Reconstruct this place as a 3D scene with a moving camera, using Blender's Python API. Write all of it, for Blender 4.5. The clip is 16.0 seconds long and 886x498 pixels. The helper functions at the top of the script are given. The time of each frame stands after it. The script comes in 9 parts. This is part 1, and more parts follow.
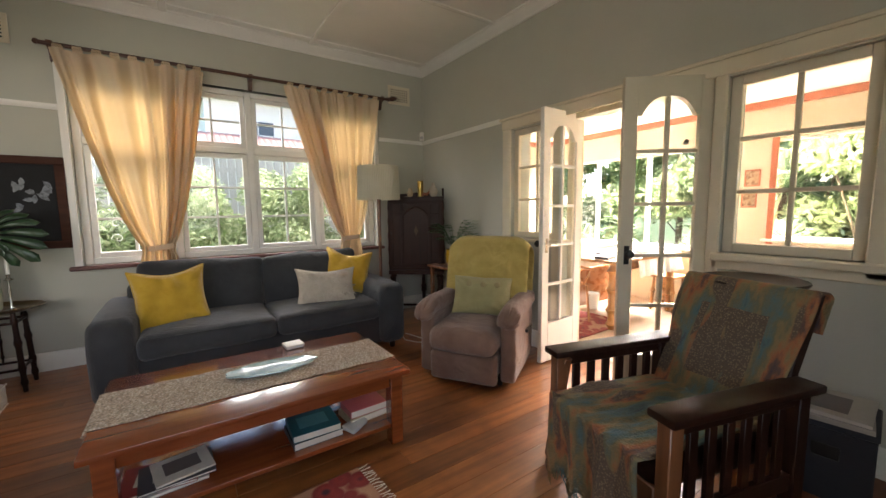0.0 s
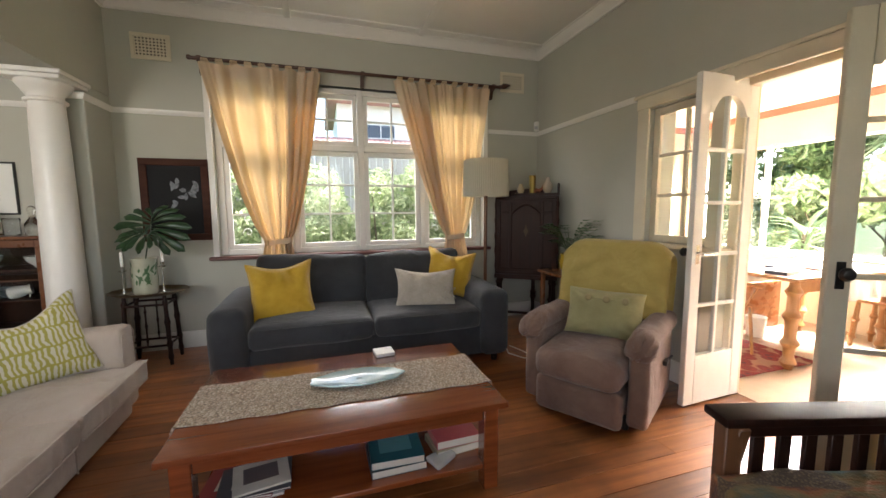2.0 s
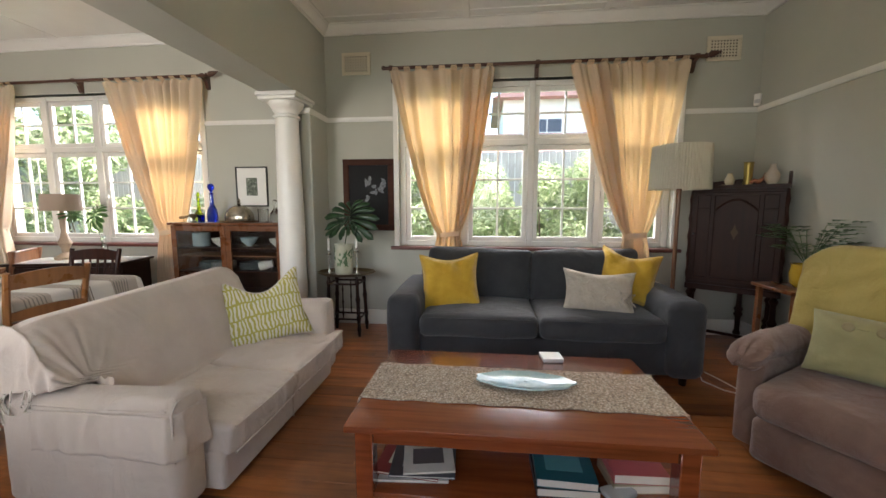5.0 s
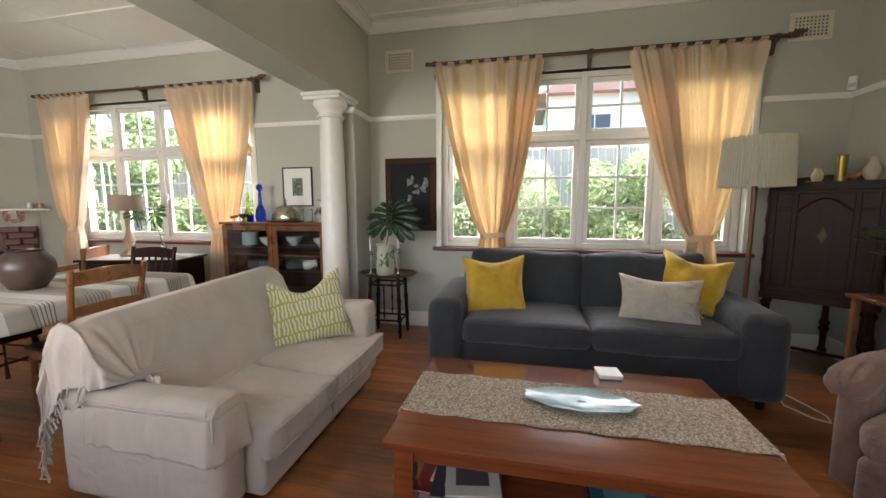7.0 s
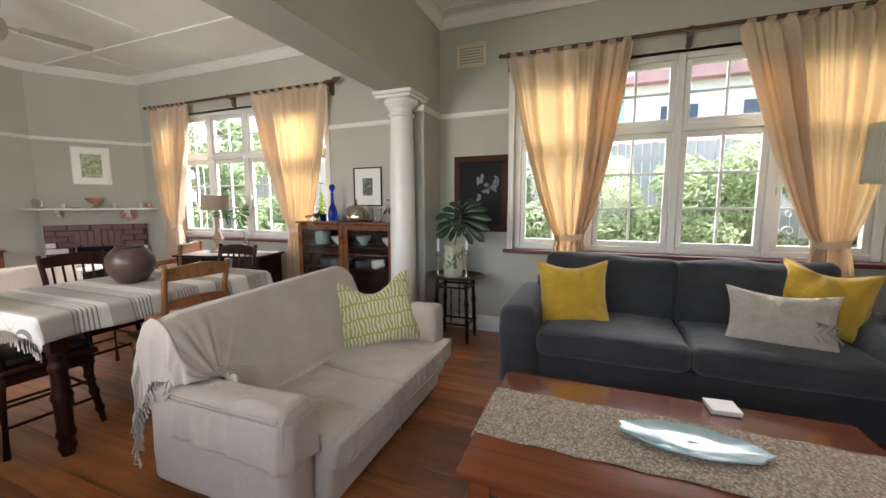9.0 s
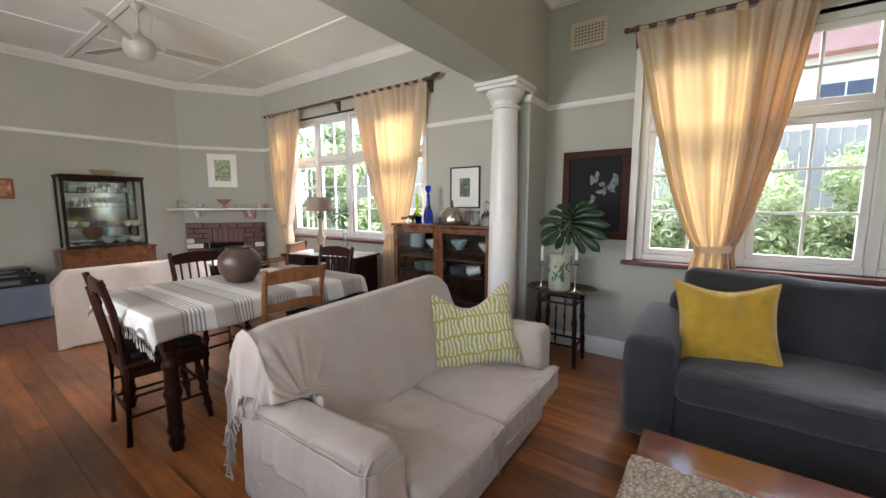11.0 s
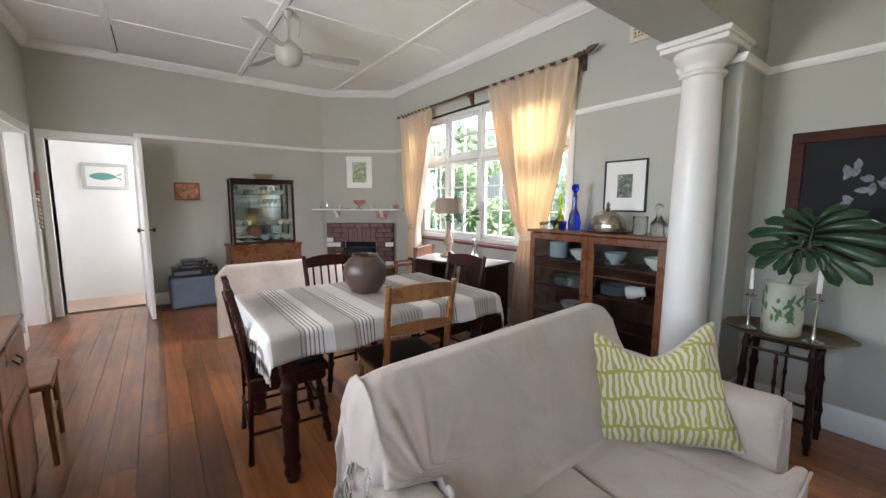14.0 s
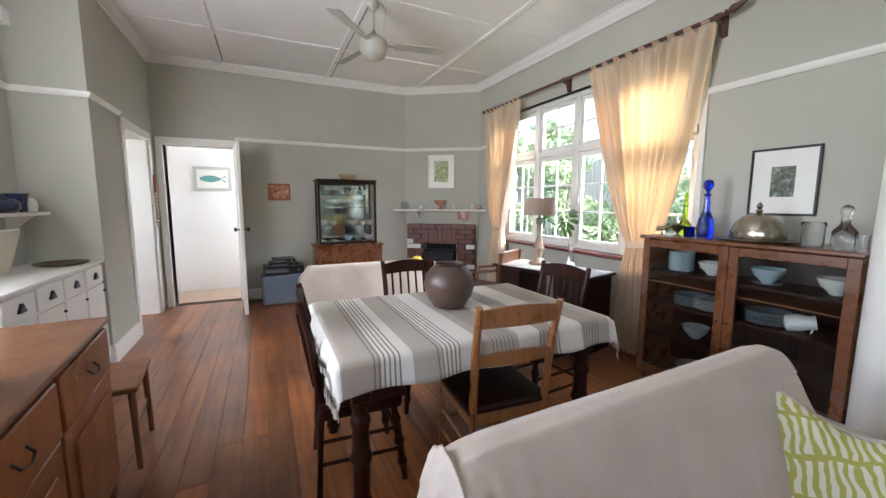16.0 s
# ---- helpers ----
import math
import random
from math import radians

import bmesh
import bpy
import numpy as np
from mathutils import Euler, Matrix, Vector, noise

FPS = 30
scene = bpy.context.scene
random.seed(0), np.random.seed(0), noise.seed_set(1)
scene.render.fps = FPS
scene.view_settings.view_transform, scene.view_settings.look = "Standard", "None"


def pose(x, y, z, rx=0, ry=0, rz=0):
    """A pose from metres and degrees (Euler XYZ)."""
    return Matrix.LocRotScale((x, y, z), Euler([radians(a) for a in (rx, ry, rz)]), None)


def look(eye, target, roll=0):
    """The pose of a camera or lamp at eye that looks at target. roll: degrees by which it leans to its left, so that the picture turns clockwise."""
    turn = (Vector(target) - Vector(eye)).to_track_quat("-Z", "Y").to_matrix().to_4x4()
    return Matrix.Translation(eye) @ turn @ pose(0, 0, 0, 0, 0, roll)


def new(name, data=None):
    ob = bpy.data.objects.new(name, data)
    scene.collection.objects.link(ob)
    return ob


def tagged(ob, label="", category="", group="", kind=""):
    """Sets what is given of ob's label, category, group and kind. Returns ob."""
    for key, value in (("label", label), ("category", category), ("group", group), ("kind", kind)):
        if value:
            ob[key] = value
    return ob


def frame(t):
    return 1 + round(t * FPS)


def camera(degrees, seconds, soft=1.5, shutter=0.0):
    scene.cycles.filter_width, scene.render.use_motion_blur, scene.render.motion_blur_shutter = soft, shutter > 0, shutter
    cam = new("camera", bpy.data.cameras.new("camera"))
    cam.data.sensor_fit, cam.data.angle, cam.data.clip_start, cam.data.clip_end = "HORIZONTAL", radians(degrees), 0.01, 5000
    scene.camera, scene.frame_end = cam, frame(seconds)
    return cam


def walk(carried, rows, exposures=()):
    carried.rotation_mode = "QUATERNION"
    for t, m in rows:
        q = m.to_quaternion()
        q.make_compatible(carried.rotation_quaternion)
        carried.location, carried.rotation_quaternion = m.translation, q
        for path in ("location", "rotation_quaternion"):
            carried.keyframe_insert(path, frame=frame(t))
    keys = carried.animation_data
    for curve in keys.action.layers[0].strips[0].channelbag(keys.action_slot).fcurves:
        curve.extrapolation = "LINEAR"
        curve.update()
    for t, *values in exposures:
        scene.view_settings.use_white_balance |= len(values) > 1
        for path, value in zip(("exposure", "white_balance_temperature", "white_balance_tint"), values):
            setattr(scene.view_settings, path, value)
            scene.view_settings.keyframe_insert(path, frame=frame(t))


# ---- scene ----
cam = camera(98.6, 16.0)
METRES, EYE, TILT, LEAN, TURN = 2.2, 1.31, 0.0, 0.0, -34.1
ROWS = [
    (0.0, 0.0, 0.0, 0.0, -0.07, -5.99, 0.66),
    (0.5, -0.0004, 0.0504, -0.0056, 3.85, -5.95, 0.57),
    (1.0, -0.0071, 0.0969, -0.0015, 7.49, -6.06, 0.52),
    (1.5, -0.0062, 0.1372, -0.0009, 11.58, -6.08, 0.49),
    (2.0, 0.0007, 0.1734, -0.0049, 16.66, -6.02, 0.39),
    (2.5, 0.0051, 0.1933, -0.0054, 21.41, -6.1, 0.33),
    (3.0, 0.0031, 0.2027, -0.0125, 25.71, -6.15, 0.22),
    (3.5, -0.0067, 0.2102, -0.0133, 28.79, -6.41, 0.14),
    (4.0, -0.0241, 0.208, -0.0134, 33.42, -6.43, 0.08),
    (6.5, -0.0926, 0.2296, -0.0112, 44.79, -6.54, 0.07),
    (7.0, -0.1041, 0.2421, -0.0109, 46.28, -6.55, 0.09),
    (7.5, -0.1191, 0.2478, -0.0094, 48.58, -6.57, 0.06),
    (8.0, -0.1368, 0.2547, -0.0093, 50.88, -6.59, 0.07),
    (10.5, -0.2821, 0.2944, -0.0019, 65.38, -6.72, 0.04),
    (11.0, -0.3278, 0.3099, 0.0039, 69.39, -6.74, -0.03),
    (11.5, -0.3603, 0.3233, 0.0052, 72.85, -6.74, -0.08),
    (12.0, -0.4054, 0.3301, 0.0088, 76.14, -6.81, -0.11),
    (12.5, -0.4504, 0.3203, 0.01, 78.45, -6.79, -0.19),
    (13.0, -0.5025, 0.3075, 0.0106, 80.45, -6.78, -0.13),
    (13.5, -0.5399, 0.3038, 0.012, 83.68, -6.79, -0.14),
    (14.0, -0.5834, 0.3022, 0.0143, 87.46, -6.82, -0.18),
    (14.5, -0.6221, 0.3021, 0.0148, 89.87, -6.81, -0.22),
    (15.0, -0.6699, 0.2939, 0.0161, 92.9, -6.84, -0.15),
    (15.5, -0.7047, 0.2827, 0.0156, 95.77, -6.83, -0.18),
    (16.0, -0.751, 0.2588, 0.0167, 99.07, -6.86, -0.19),
]
walk(cam, [(t, pose(0, 0, EYE, TILT, LEAN, TURN) @ pose(METRES * x, METRES * y, METRES * z, 90 + pitch, roll, yaw)) for t, x, y, z, yaw, pitch, roll in ROWS],
     exposures=[(0.0, 2.24, 6800, 15), (4.0, 2.47, 6600, 14), (8.0, 2.47, 6450, 14), (12.0, 2.55, 5950, 15), (16.0, 2.68, 5750, 14)])

# ---- world and light ----
SUN_ELEV, SUN_AZ = 44.0, 95.0  # degrees; azimuth from +y towards +x
world = bpy.data.worlds.new("sky")
scene.world = world
world.use_nodes = True
_nt = world.node_tree
_sky = _nt.nodes.new("ShaderNodeTexSky")
_sky.sky_type = "NISHITA"
_sky.sun_disc = False
_sky.sun_elevation, _sky.sun_rotation = radians(SUN_ELEV), radians(SUN_AZ)
_bg = _nt.nodes["Background"]
_bg.inputs["Strength"].default_value = 0.15
_nt.links.new(_sky.outputs[0], _bg.inputs["Color"])
sun = new("sun", bpy.data.lights.new("sun", "SUN"))
sun.data.energy, sun.data.angle, sun.data.color = 3.3, radians(0.5), (1.0, 0.95, 0.87)
_d = Vector((math.sin(radians(SUN_AZ)) * math.cos(radians(SUN_ELEV)), math.cos(radians(SUN_AZ)) * math.cos(radians(SUN_ELEV)), math.sin(radians(SUN_ELEV))))
sun.matrix_world = look(tuple(_d * 30), (0, 0, 0))


def window_light(name, m, w, h, power):
    """An added area lamp that stands in for the sky's light at a window."""
    ob = new(name, bpy.data.lights.new(name, "AREA"))
    ob.data.shape, ob.data.size, ob.data.size_y, ob.data.energy = "RECTANGLE", w, h, power
    ob.data.color = (1.0, 0.98, 0.94)
    ob.matrix_world = m
    return ob


# ---- materials ----
def nodes_of(name):
    m = bpy.data.materials.new(name)
    m.use_nodes = True
    nt = m.node_tree
    return m, nt, nt.nodes["Principled BSDF"]


def coords(nt, scale=(1, 1, 1), rot=(0, 0, 0), kind="Object"):
    tc = nt.nodes.new("ShaderNodeTexCoord")
    mp = nt.nodes.new("ShaderNodeMapping")
    mp.inputs["Scale"].default_value = scale
    mp.inputs["Rotation"].default_value = rot
    nt.links.new(tc.outputs[kind], mp.inputs["Vector"])
    return mp.outputs["Vector"]


def noise_of(nt, vec, scale, detail=4.0, rough=0.55):
    n = nt.nodes.new("ShaderNodeTexNoise")
    n.inputs["Scale"].default_value, n.inputs["Detail"].default_value, n.inputs["Roughness"].default_value = scale, detail, rough
    nt.links.new(vec, n.inputs["Vector"])
    return n.outputs["Fac"]


def ramp(nt, fac, stops):
    r = nt.nodes.new("ShaderNodeValToRGB")
    el = r.color_ramp.elements
    while len(el) < len(stops):
        el.new(0.5)
    for e, (p, c) in zip(el, stops):
        e.position, e.color = p, (*c, 1.0)
    nt.links.new(fac, r.inputs["Fac"])
    return r.outputs["Color"]


def mixc(nt, a, b, fac, mode="MIX"):
    m = nt.nodes.new("ShaderNodeMix")
    m.data_type, m.blend_type = "RGBA", mode
    for val, sock in ((a, m.inputs[6]), (b, m.inputs[7]), (fac, m.inputs[0])):
        if isinstance(val, (int, float)):
            sock.default_value = val
        elif isinstance(val, tuple):
            sock.default_value = (*val, 1.0)
        else:
            nt.links.new(val, sock)
    return m.outputs[2]


def bump(nt, bsdf, height, strength, dist=0.002):
    b = nt.nodes.new("ShaderNodeBump")
    b.inputs["Strength"].default_value, b.inputs["Distance"].default_value = strength, dist
    nt.links.new(height, b.inputs["Height"])
    nt.links.new(b.outputs["Normal"], bsdf.inputs["Normal"])


def surface(name, c1, c2, scale=3.0, rough=0.6, metal=0.0, fine=60.0, strength=0.2, dist=0.002, stretch=(1, 1, 1), coat=0.0, sheen=0.0, kind="Object"):
    """Two tones by a broad noise, a fine grain over it, and relief."""
    m, nt, b = nodes_of(name)
    v = coords(nt, stretch, kind=kind)
    broad, grain = noise_of(nt, v, scale), noise_of(nt, v, fine, 3.0)
    col = ramp(nt, broad, [(0.3, c1), (0.72, c2)])
    dark = tuple(0.82 * (p + q) / 2 for p, q in zip(c1, c2))
    col = mixc(nt, col, dark, mult(nt, grain, 0.3))
    nt.links.new(col, b.inputs["Base Color"])
    b.inputs["Roughness"].default_value, b.inputs["Metallic"].default_value = rough, metal
    b.inputs["Coat Weight"].default_value, b.inputs["Coat Roughness"].default_value = coat, 0.15
    if sheen:
        b.inputs["Sheen Weight"].default_value = sheen
    bump(nt, b, grain, strength, dist)
    return m


def mult(nt, a, k, add=0.0):
    n = nt.nodes.new("ShaderNodeMath")
    n.operation = "MULTIPLY_ADD"
    nt.links.new(a, n.inputs[0])
    n.inputs[1].default_value, n.inputs[2].default_value = k, add
    return n.outputs[0]


def wood(name, c1, c2, rough=0.35, axis=0, coat=0.3, scale=2.0, random_tone=False, spec=0.5, blotch=0.55):
    """Grain along one axis."""
    m, nt, b = nodes_of(name)
    st = [14.0, 14.0, 14.0]
    st[axis] = 0.9
    v = coords(nt, tuple(st))
    if random_tone:
        oi = nt.nodes.new("ShaderNodeObjectInfo")
        add = nt.nodes.new("ShaderNodeVectorMath")
        add.operation = "MULTIPLY_ADD"
        nt.links.new(oi.outputs["Random"], add.inputs[0])
        add.inputs[1].default_value = (37.0, 91.0, 13.0)
        nt.links.new(v, add.inputs[2])
        v = add.outputs[0]
    g = noise_of(nt, v, scale, 6.0, 0.6)
    blot = noise_of(nt, coords(nt), 2.3, 2.0)
    col = ramp(nt, g, [(0.28, c1), (0.5, tuple((p + q) / 2 for p, q in zip(c1, c2))), (0.75, c2)])
    col = mixc(nt, col, tuple(0.55 * p for p in c1), mult(nt, blot, blotch))
    b.inputs["Specular IOR Level"].default_value = spec
    if random_tone:
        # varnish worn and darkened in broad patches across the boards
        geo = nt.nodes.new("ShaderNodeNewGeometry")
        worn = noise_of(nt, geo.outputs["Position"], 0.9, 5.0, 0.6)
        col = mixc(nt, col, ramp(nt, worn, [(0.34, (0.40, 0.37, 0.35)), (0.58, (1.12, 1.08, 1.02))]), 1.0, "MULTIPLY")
        tone = ramp(nt, oi.outputs["Random"], [(0.0, (0.70, 0.68, 0.66)), (0.5, (1, 1, 1)), (1.0, (1.22, 1.16, 1.08))])
        col = mixc(nt, col, tone, 1.0, "MULTIPLY")
        vo = nt.nodes.new("ShaderNodeTexVoronoi")
        vo.inputs["Scale"].default_value = 1.0
        sh = nt.nodes.new("ShaderNodeMapping")
        sh.inputs["Scale"].default_value = (0.22, 0.34, 1.0)
        nt.links.new(v, sh.inputs["Vector"])
        nt.links.new(sh.outputs["Vector"], vo.inputs["Vector"])
        knot = ramp(nt, vo.outputs["Distance"], [(0.0, (1, 1, 1)), (0.035, (0.8, 0.8, 0.8)), (0.07, (0, 0, 0))])
        col = mixc(nt, col, (0.06, 0.018, 0.008), knot)
    nt.links.new(col, b.inputs["Base Color"])
    rr = mult(nt, noise_of(nt, coords(nt), 9.0), 0.45 * blotch, rough - 0.22 * blotch)
    nt.links.new(rr, b.inputs["Roughness"])
    b.inputs["Coat Weight"].default_value, b.inputs["Coat Roughness"].default_value = coat, 0.12
    bump(nt, b, g, 0.12, 0.002)
    return m


def pane_glass(name, tint=(0.97, 0.985, 0.98)):
    """Clear pane: lets light through, with a Fresnel gloss."""
    m, nt, b = nodes_of(name)
    nt.nodes.remove(b)
    tr, gl, lw, mx = (nt.nodes.new(k) for k in ("ShaderNodeBsdfTransparent", "ShaderNodeBsdfGlossy", "ShaderNodeLayerWeight", "ShaderNodeMixShader"))
    tr.inputs["Color"].default_value = (*tint, 1)
    gl.inputs["Roughness"].default_value = 0.02
    lw.inputs["Blend"].default_value = 0.5
    pw = nt.nodes.new("ShaderNodeMath")
    pw.operation = "POWER"
    nt.links.new(lw.outputs["Facing"], pw.inputs[0])
    pw.inputs[1].default_value = 5.0
    nt.links.new(mult(nt, pw.outputs[0], 0.8, 0.03), mx.inputs[0])
    nt.links.new(tr.outputs[0], mx.inputs[1])
    nt.links.new(gl.outputs[0], mx.inputs[2])
    nt.links.new(mx.outputs[0], nt.nodes["Material Output"].inputs["Surface"])
    return m


def cloth(name, c1, c2, trans=0.0, weave=450.0, scale=4.0, strength=0.25, sheen=0.2, through_colour=None):
    """Woven cloth; trans: how much light comes through."""
    m, nt, b = nodes_of(name)
    v = coords(nt)
    col = ramp(nt, noise_of(nt, v, scale), [(0.3, c1), (0.7, c2)])
    fine = noise_of(nt, v, weave, 2.0)
    col = mixc(nt, col, tuple(0.75 * x for x in c1), mult(nt, fine, 0.35))
    nt.links.new(col, b.inputs["Base Color"])
    b.inputs["Roughness"].default_value = 0.9
    b.inputs["Sheen Weight"].default_value = sheen
    b.inputs["Specular IOR Level"].default_value = 0.2
    wr = nt.nodes.new("ShaderNodeTexNoise")
    wr.inputs["Scale"].default_value, wr.inputs["Detail"].default_value, wr.inputs["Distortion"].default_value = 6.0, 3.0, 1.6
    nt.links.new(v, wr.inputs["Vector"])
    bump(nt, b, mixc(nt, fine, wr.outputs["Fac"], 0.85), strength, 0.03)
    if trans:
        t, mx = nt.nodes.new("ShaderNodeBsdfTranslucent"), nt.nodes.new("ShaderNodeMixShader")
        if through_colour:
            t.inputs["Color"].default_value = (*through_colour, 1)
        else:
            nt.links.new(col, t.inputs["Color"])
        mx.inputs[0].default_value = trans
        nt.links.new(b.outputs[0], mx.inputs[1])
        nt.links.new(t.outputs[0], mx.inputs[2])
        nt.links.new(mx.outputs[0], nt.nodes["Material Output"].inputs["Surface"])
    return m


def plain(name, c, rough=0.5, metal=0.0, trans=0.0, coat=0.0):
    """For small things of one true colour, with a faint wear."""
    m, nt, b = nodes_of(name)
    n = noise_of(nt, coords(nt), 25.0)
    nt.links.new(mixc(nt, c, tuple(0.72 * x for x in c), mult(nt, n, 0.6)), b.inputs["Base Color"])
    b.inputs["Roughness"].default_value, b.inputs["Metallic"].default_value = rough, metal
    b.inputs["Transmission Weight"].default_value, b.inputs["Coat Weight"].default_value = trans, coat
    return m


M_WALL = surface("wall_paint", (0.43, 0.425, 0.36), (0.475, 0.465, 0.40), 1.3, 0.75, fine=140, strength=0.12)
M_BEAM = surface("upper_paint", (0.45, 0.46, 0.40), (0.49, 0.495, 0.44), 1.3, 0.75, fine=140, strength=0.12)
M_WHITE = surface("gloss_white_paint", (0.74, 0.72, 0.67), (0.80, 0.78, 0.73), 5, 0.35, fine=90, strength=0.08)
M_CREAM = surface("cream_paint", (0.64, 0.57, 0.43), (0.70, 0.63, 0.49), 5, 0.4, fine=90, strength=0.08)
M_CEIL = surface("ceiling_board", (0.72, 0.70, 0.66), (0.78, 0.76, 0.72), 2, 0.8, fine=70, strength=0.1)
M_HALL = surface("hall_white_wall", (0.78, 0.76, 0.73), (0.82, 0.80, 0.78), 2, 0.8)
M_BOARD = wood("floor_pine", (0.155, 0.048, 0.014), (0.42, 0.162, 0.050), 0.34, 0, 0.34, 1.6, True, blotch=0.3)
M_JOINT = plain("floor_joint", (0.02, 0.012, 0.008), 0.9)
M_SILL = surface("red_brown_sill_paint", (0.10, 0.03, 0.025), (0.14, 0.045, 0.035), 6, 0.35, strength=0.05)
M_GLASS = pane_glass("window_glass")
M_CURTAIN = cloth("curtain_cotton", (0.72, 0.60, 0.45), (0.79, 0.68, 0.53), 0.34, 500, 2.5, 0.12, 0.0, (0.76, 0.495, 0.215))
M_RODWOOD = wood("dark_rod_wood", (0.05, 0.016, 0.008), (0.12, 0.04, 0.02), 0.4)
M_GREY = cloth("charcoal_sofa_cloth", (0.032, 0.033, 0.036), (0.055, 0.056, 0.060), 0, 380, 3, 0.5)
M_BEIGE = cloth("beige_slipcover", (0.46, 0.385, 0.315), (0.56, 0.475, 0.40), 0, 420, 3, 0.7)
M_THROW = cloth("oatmeal_throw", (0.49, 0.41, 0.34), (0.58, 0.495, 0.42), 0, 300, 5, 0.35)
M_YELLOW = cloth("mustard_velvet", (0.46, 0.27, 0.02), (0.62, 0.39, 0.05), 0, 200, 9, 0.6, 0.4)
M_LTGREY = cloth("pale_grey_knit", (0.42, 0.37, 0.30), (0.54, 0.48, 0.40), 0, 60, 9, 1.0)
M_MAUVE = cloth("mauve_microfibre", (0.165, 0.095, 0.070), (0.26, 0.165, 0.125), 0, 260, 5, 0.7, 0.25)
M_LIME = cloth("yellow_green_throw", (0.45, 0.34, 0.10), (0.54, 0.42, 0.145), 0, 220, 5, 0.7)
M_SAGE = cloth("sage_linen", (0.30, 0.27, 0.13), (0.38, 0.345, 0.175), 0, 260, 9)
M_TABLE = wood("cherry_wood", (0.12, 0.040, 0.014), (0.22, 0.080, 0.027), 0.28, 0, 0.4)
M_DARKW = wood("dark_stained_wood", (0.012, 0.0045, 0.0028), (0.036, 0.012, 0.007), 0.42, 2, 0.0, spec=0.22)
M_OAK = wood("dark_carved_oak", (0.018, 0.005, 0.003), (0.052, 0.014, 0.007), 0.45, 2, 0.0, spec=0.2)
M_PFRAME = wood("dark_frame_wood", (0.045, 0.014, 0.008), (0.085, 0.028, 0.014), 0.6, 0, 0.0, spec=0.15)
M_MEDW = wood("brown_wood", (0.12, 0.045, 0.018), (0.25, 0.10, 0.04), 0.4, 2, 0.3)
M_LITEW = wood("honey_wood", (0.30, 0.13, 0.04), (0.44, 0.21, 0.08), 0.4, 2, 0.3)
M_TILE = surface("sunroom_tile", (0.33, 0.225, 0.15), (0.41, 0.29, 0.20), 6, 0.35, strength=0.05)
M_SUNWALL = surface("sunroom_cream_wall", (0.60, 0.51, 0.38), (0.66, 0.57, 0.44), 2, 0.8)
M_TERRA = surface("terracotta_trim", (0.42, 0.13, 0.07), (0.5, 0.17, 0.1), 5, 0.5)


# ---- mesh helpers ----
I4 = Matrix.Identity(4)


def mb(name, bm, material, smooth=40.0):
    """A mesh datablock from a bmesh."""
    me = bpy.data.meshes.new(name)
    bmesh.ops.recalc_face_normals(bm, faces=bm.faces)
    bm.to_mesh(me)
    bm.free()
    me.materials.append(material)
    if smooth:
        me.shade_smooth()
        me.set_sharp_from_angle(angle=radians(smooth))
    return me


def part(name, bm, material, parent=None, label="", kind="", smooth=40.0):
    """Links a bmesh as one mesh object under a thing or a part."""
    ob = new(name, mb(name, bm, material, smooth))
    ob.parent = parent
    return tagged(ob, label, kind=kind)


def thing(name, m, label, category, group=""):
    ob = new(name)
    ob.empty_display_size = 0.1
    ob.matrix_world = m
    return tagged(ob, label, category, group)


def struct(name, bm, material, label="", smooth=30.0):
    return tagged(part(name, bm, material, None, label, "structure", smooth), category="")


def box(bm, a, b, bevel=0.0, m=I4, seg=1):
    """An upright box between two corners, with bevelled edges."""
    new_bm = bmesh.new() if bevel else bm
    co = [(x, y, z) for x in (a[0], b[0]) for y in (a[1], b[1]) for z in (a[2], b[2])]
    vs = [new_bm.verts.new(c if bevel else m @ Vector(c)) for c in co]
    for f in ((0, 1, 3, 2), (4, 6, 7, 5), (0, 4, 5, 1), (2, 3, 7, 6), (0, 2, 6, 4), (1, 5, 7, 3)):
        new_bm.faces.new([vs[i] for i in f])
    if bevel:
        bmesh.ops.bevel(new_bm, geom=list(new_bm.edges), offset=bevel, segments=seg, profile=0.5, affect="EDGES")
        back = {v: bm.verts.new(m @ v.co) for v in new_bm.verts}
        for f in new_bm.faces:
            bm.faces.new([back[v] for v in f.verts])
        new_bm.free()
    return bm


def frame_to(p, q):
    """A pose at p whose z points to q."""
    p, q = Vector(p), Vector(q)
    return Matrix.Translation(p) @ (q - p).to_track_quat("Z", "Y").to_matrix().to_4x4()


def lathe(bm, profile, seg=16, m=I4, sx=1.0, sy=1.0):
    """Turned shape from (radius, height) pairs; closed ends."""
    rings = []
    for r, z in profile:
        rings.append([bm.verts.new(m @ Vector((sx * r * math.cos(2 * math.pi * k / seg), sy * r * math.sin(2 * math.pi * k / seg), z))) for k in range(seg)])
    for a, b in zip(rings, rings[1:]):
        for k in range(seg):
            bm.faces.new((a[k], a[(k + 1) % seg], b[(k + 1) % seg], b[k]))
    bm.faces.new(rings[0][::-1])
    bm.faces.new(rings[-1])
    return bm


def rod(bm, p, q, r0, r1=None, seg=8):
    r1 = r0 if r1 is None else r1
    return lathe(bm, [(r0, 0), (r1, (Vector(q) - Vector(p)).length)], seg, frame_to(p, q))


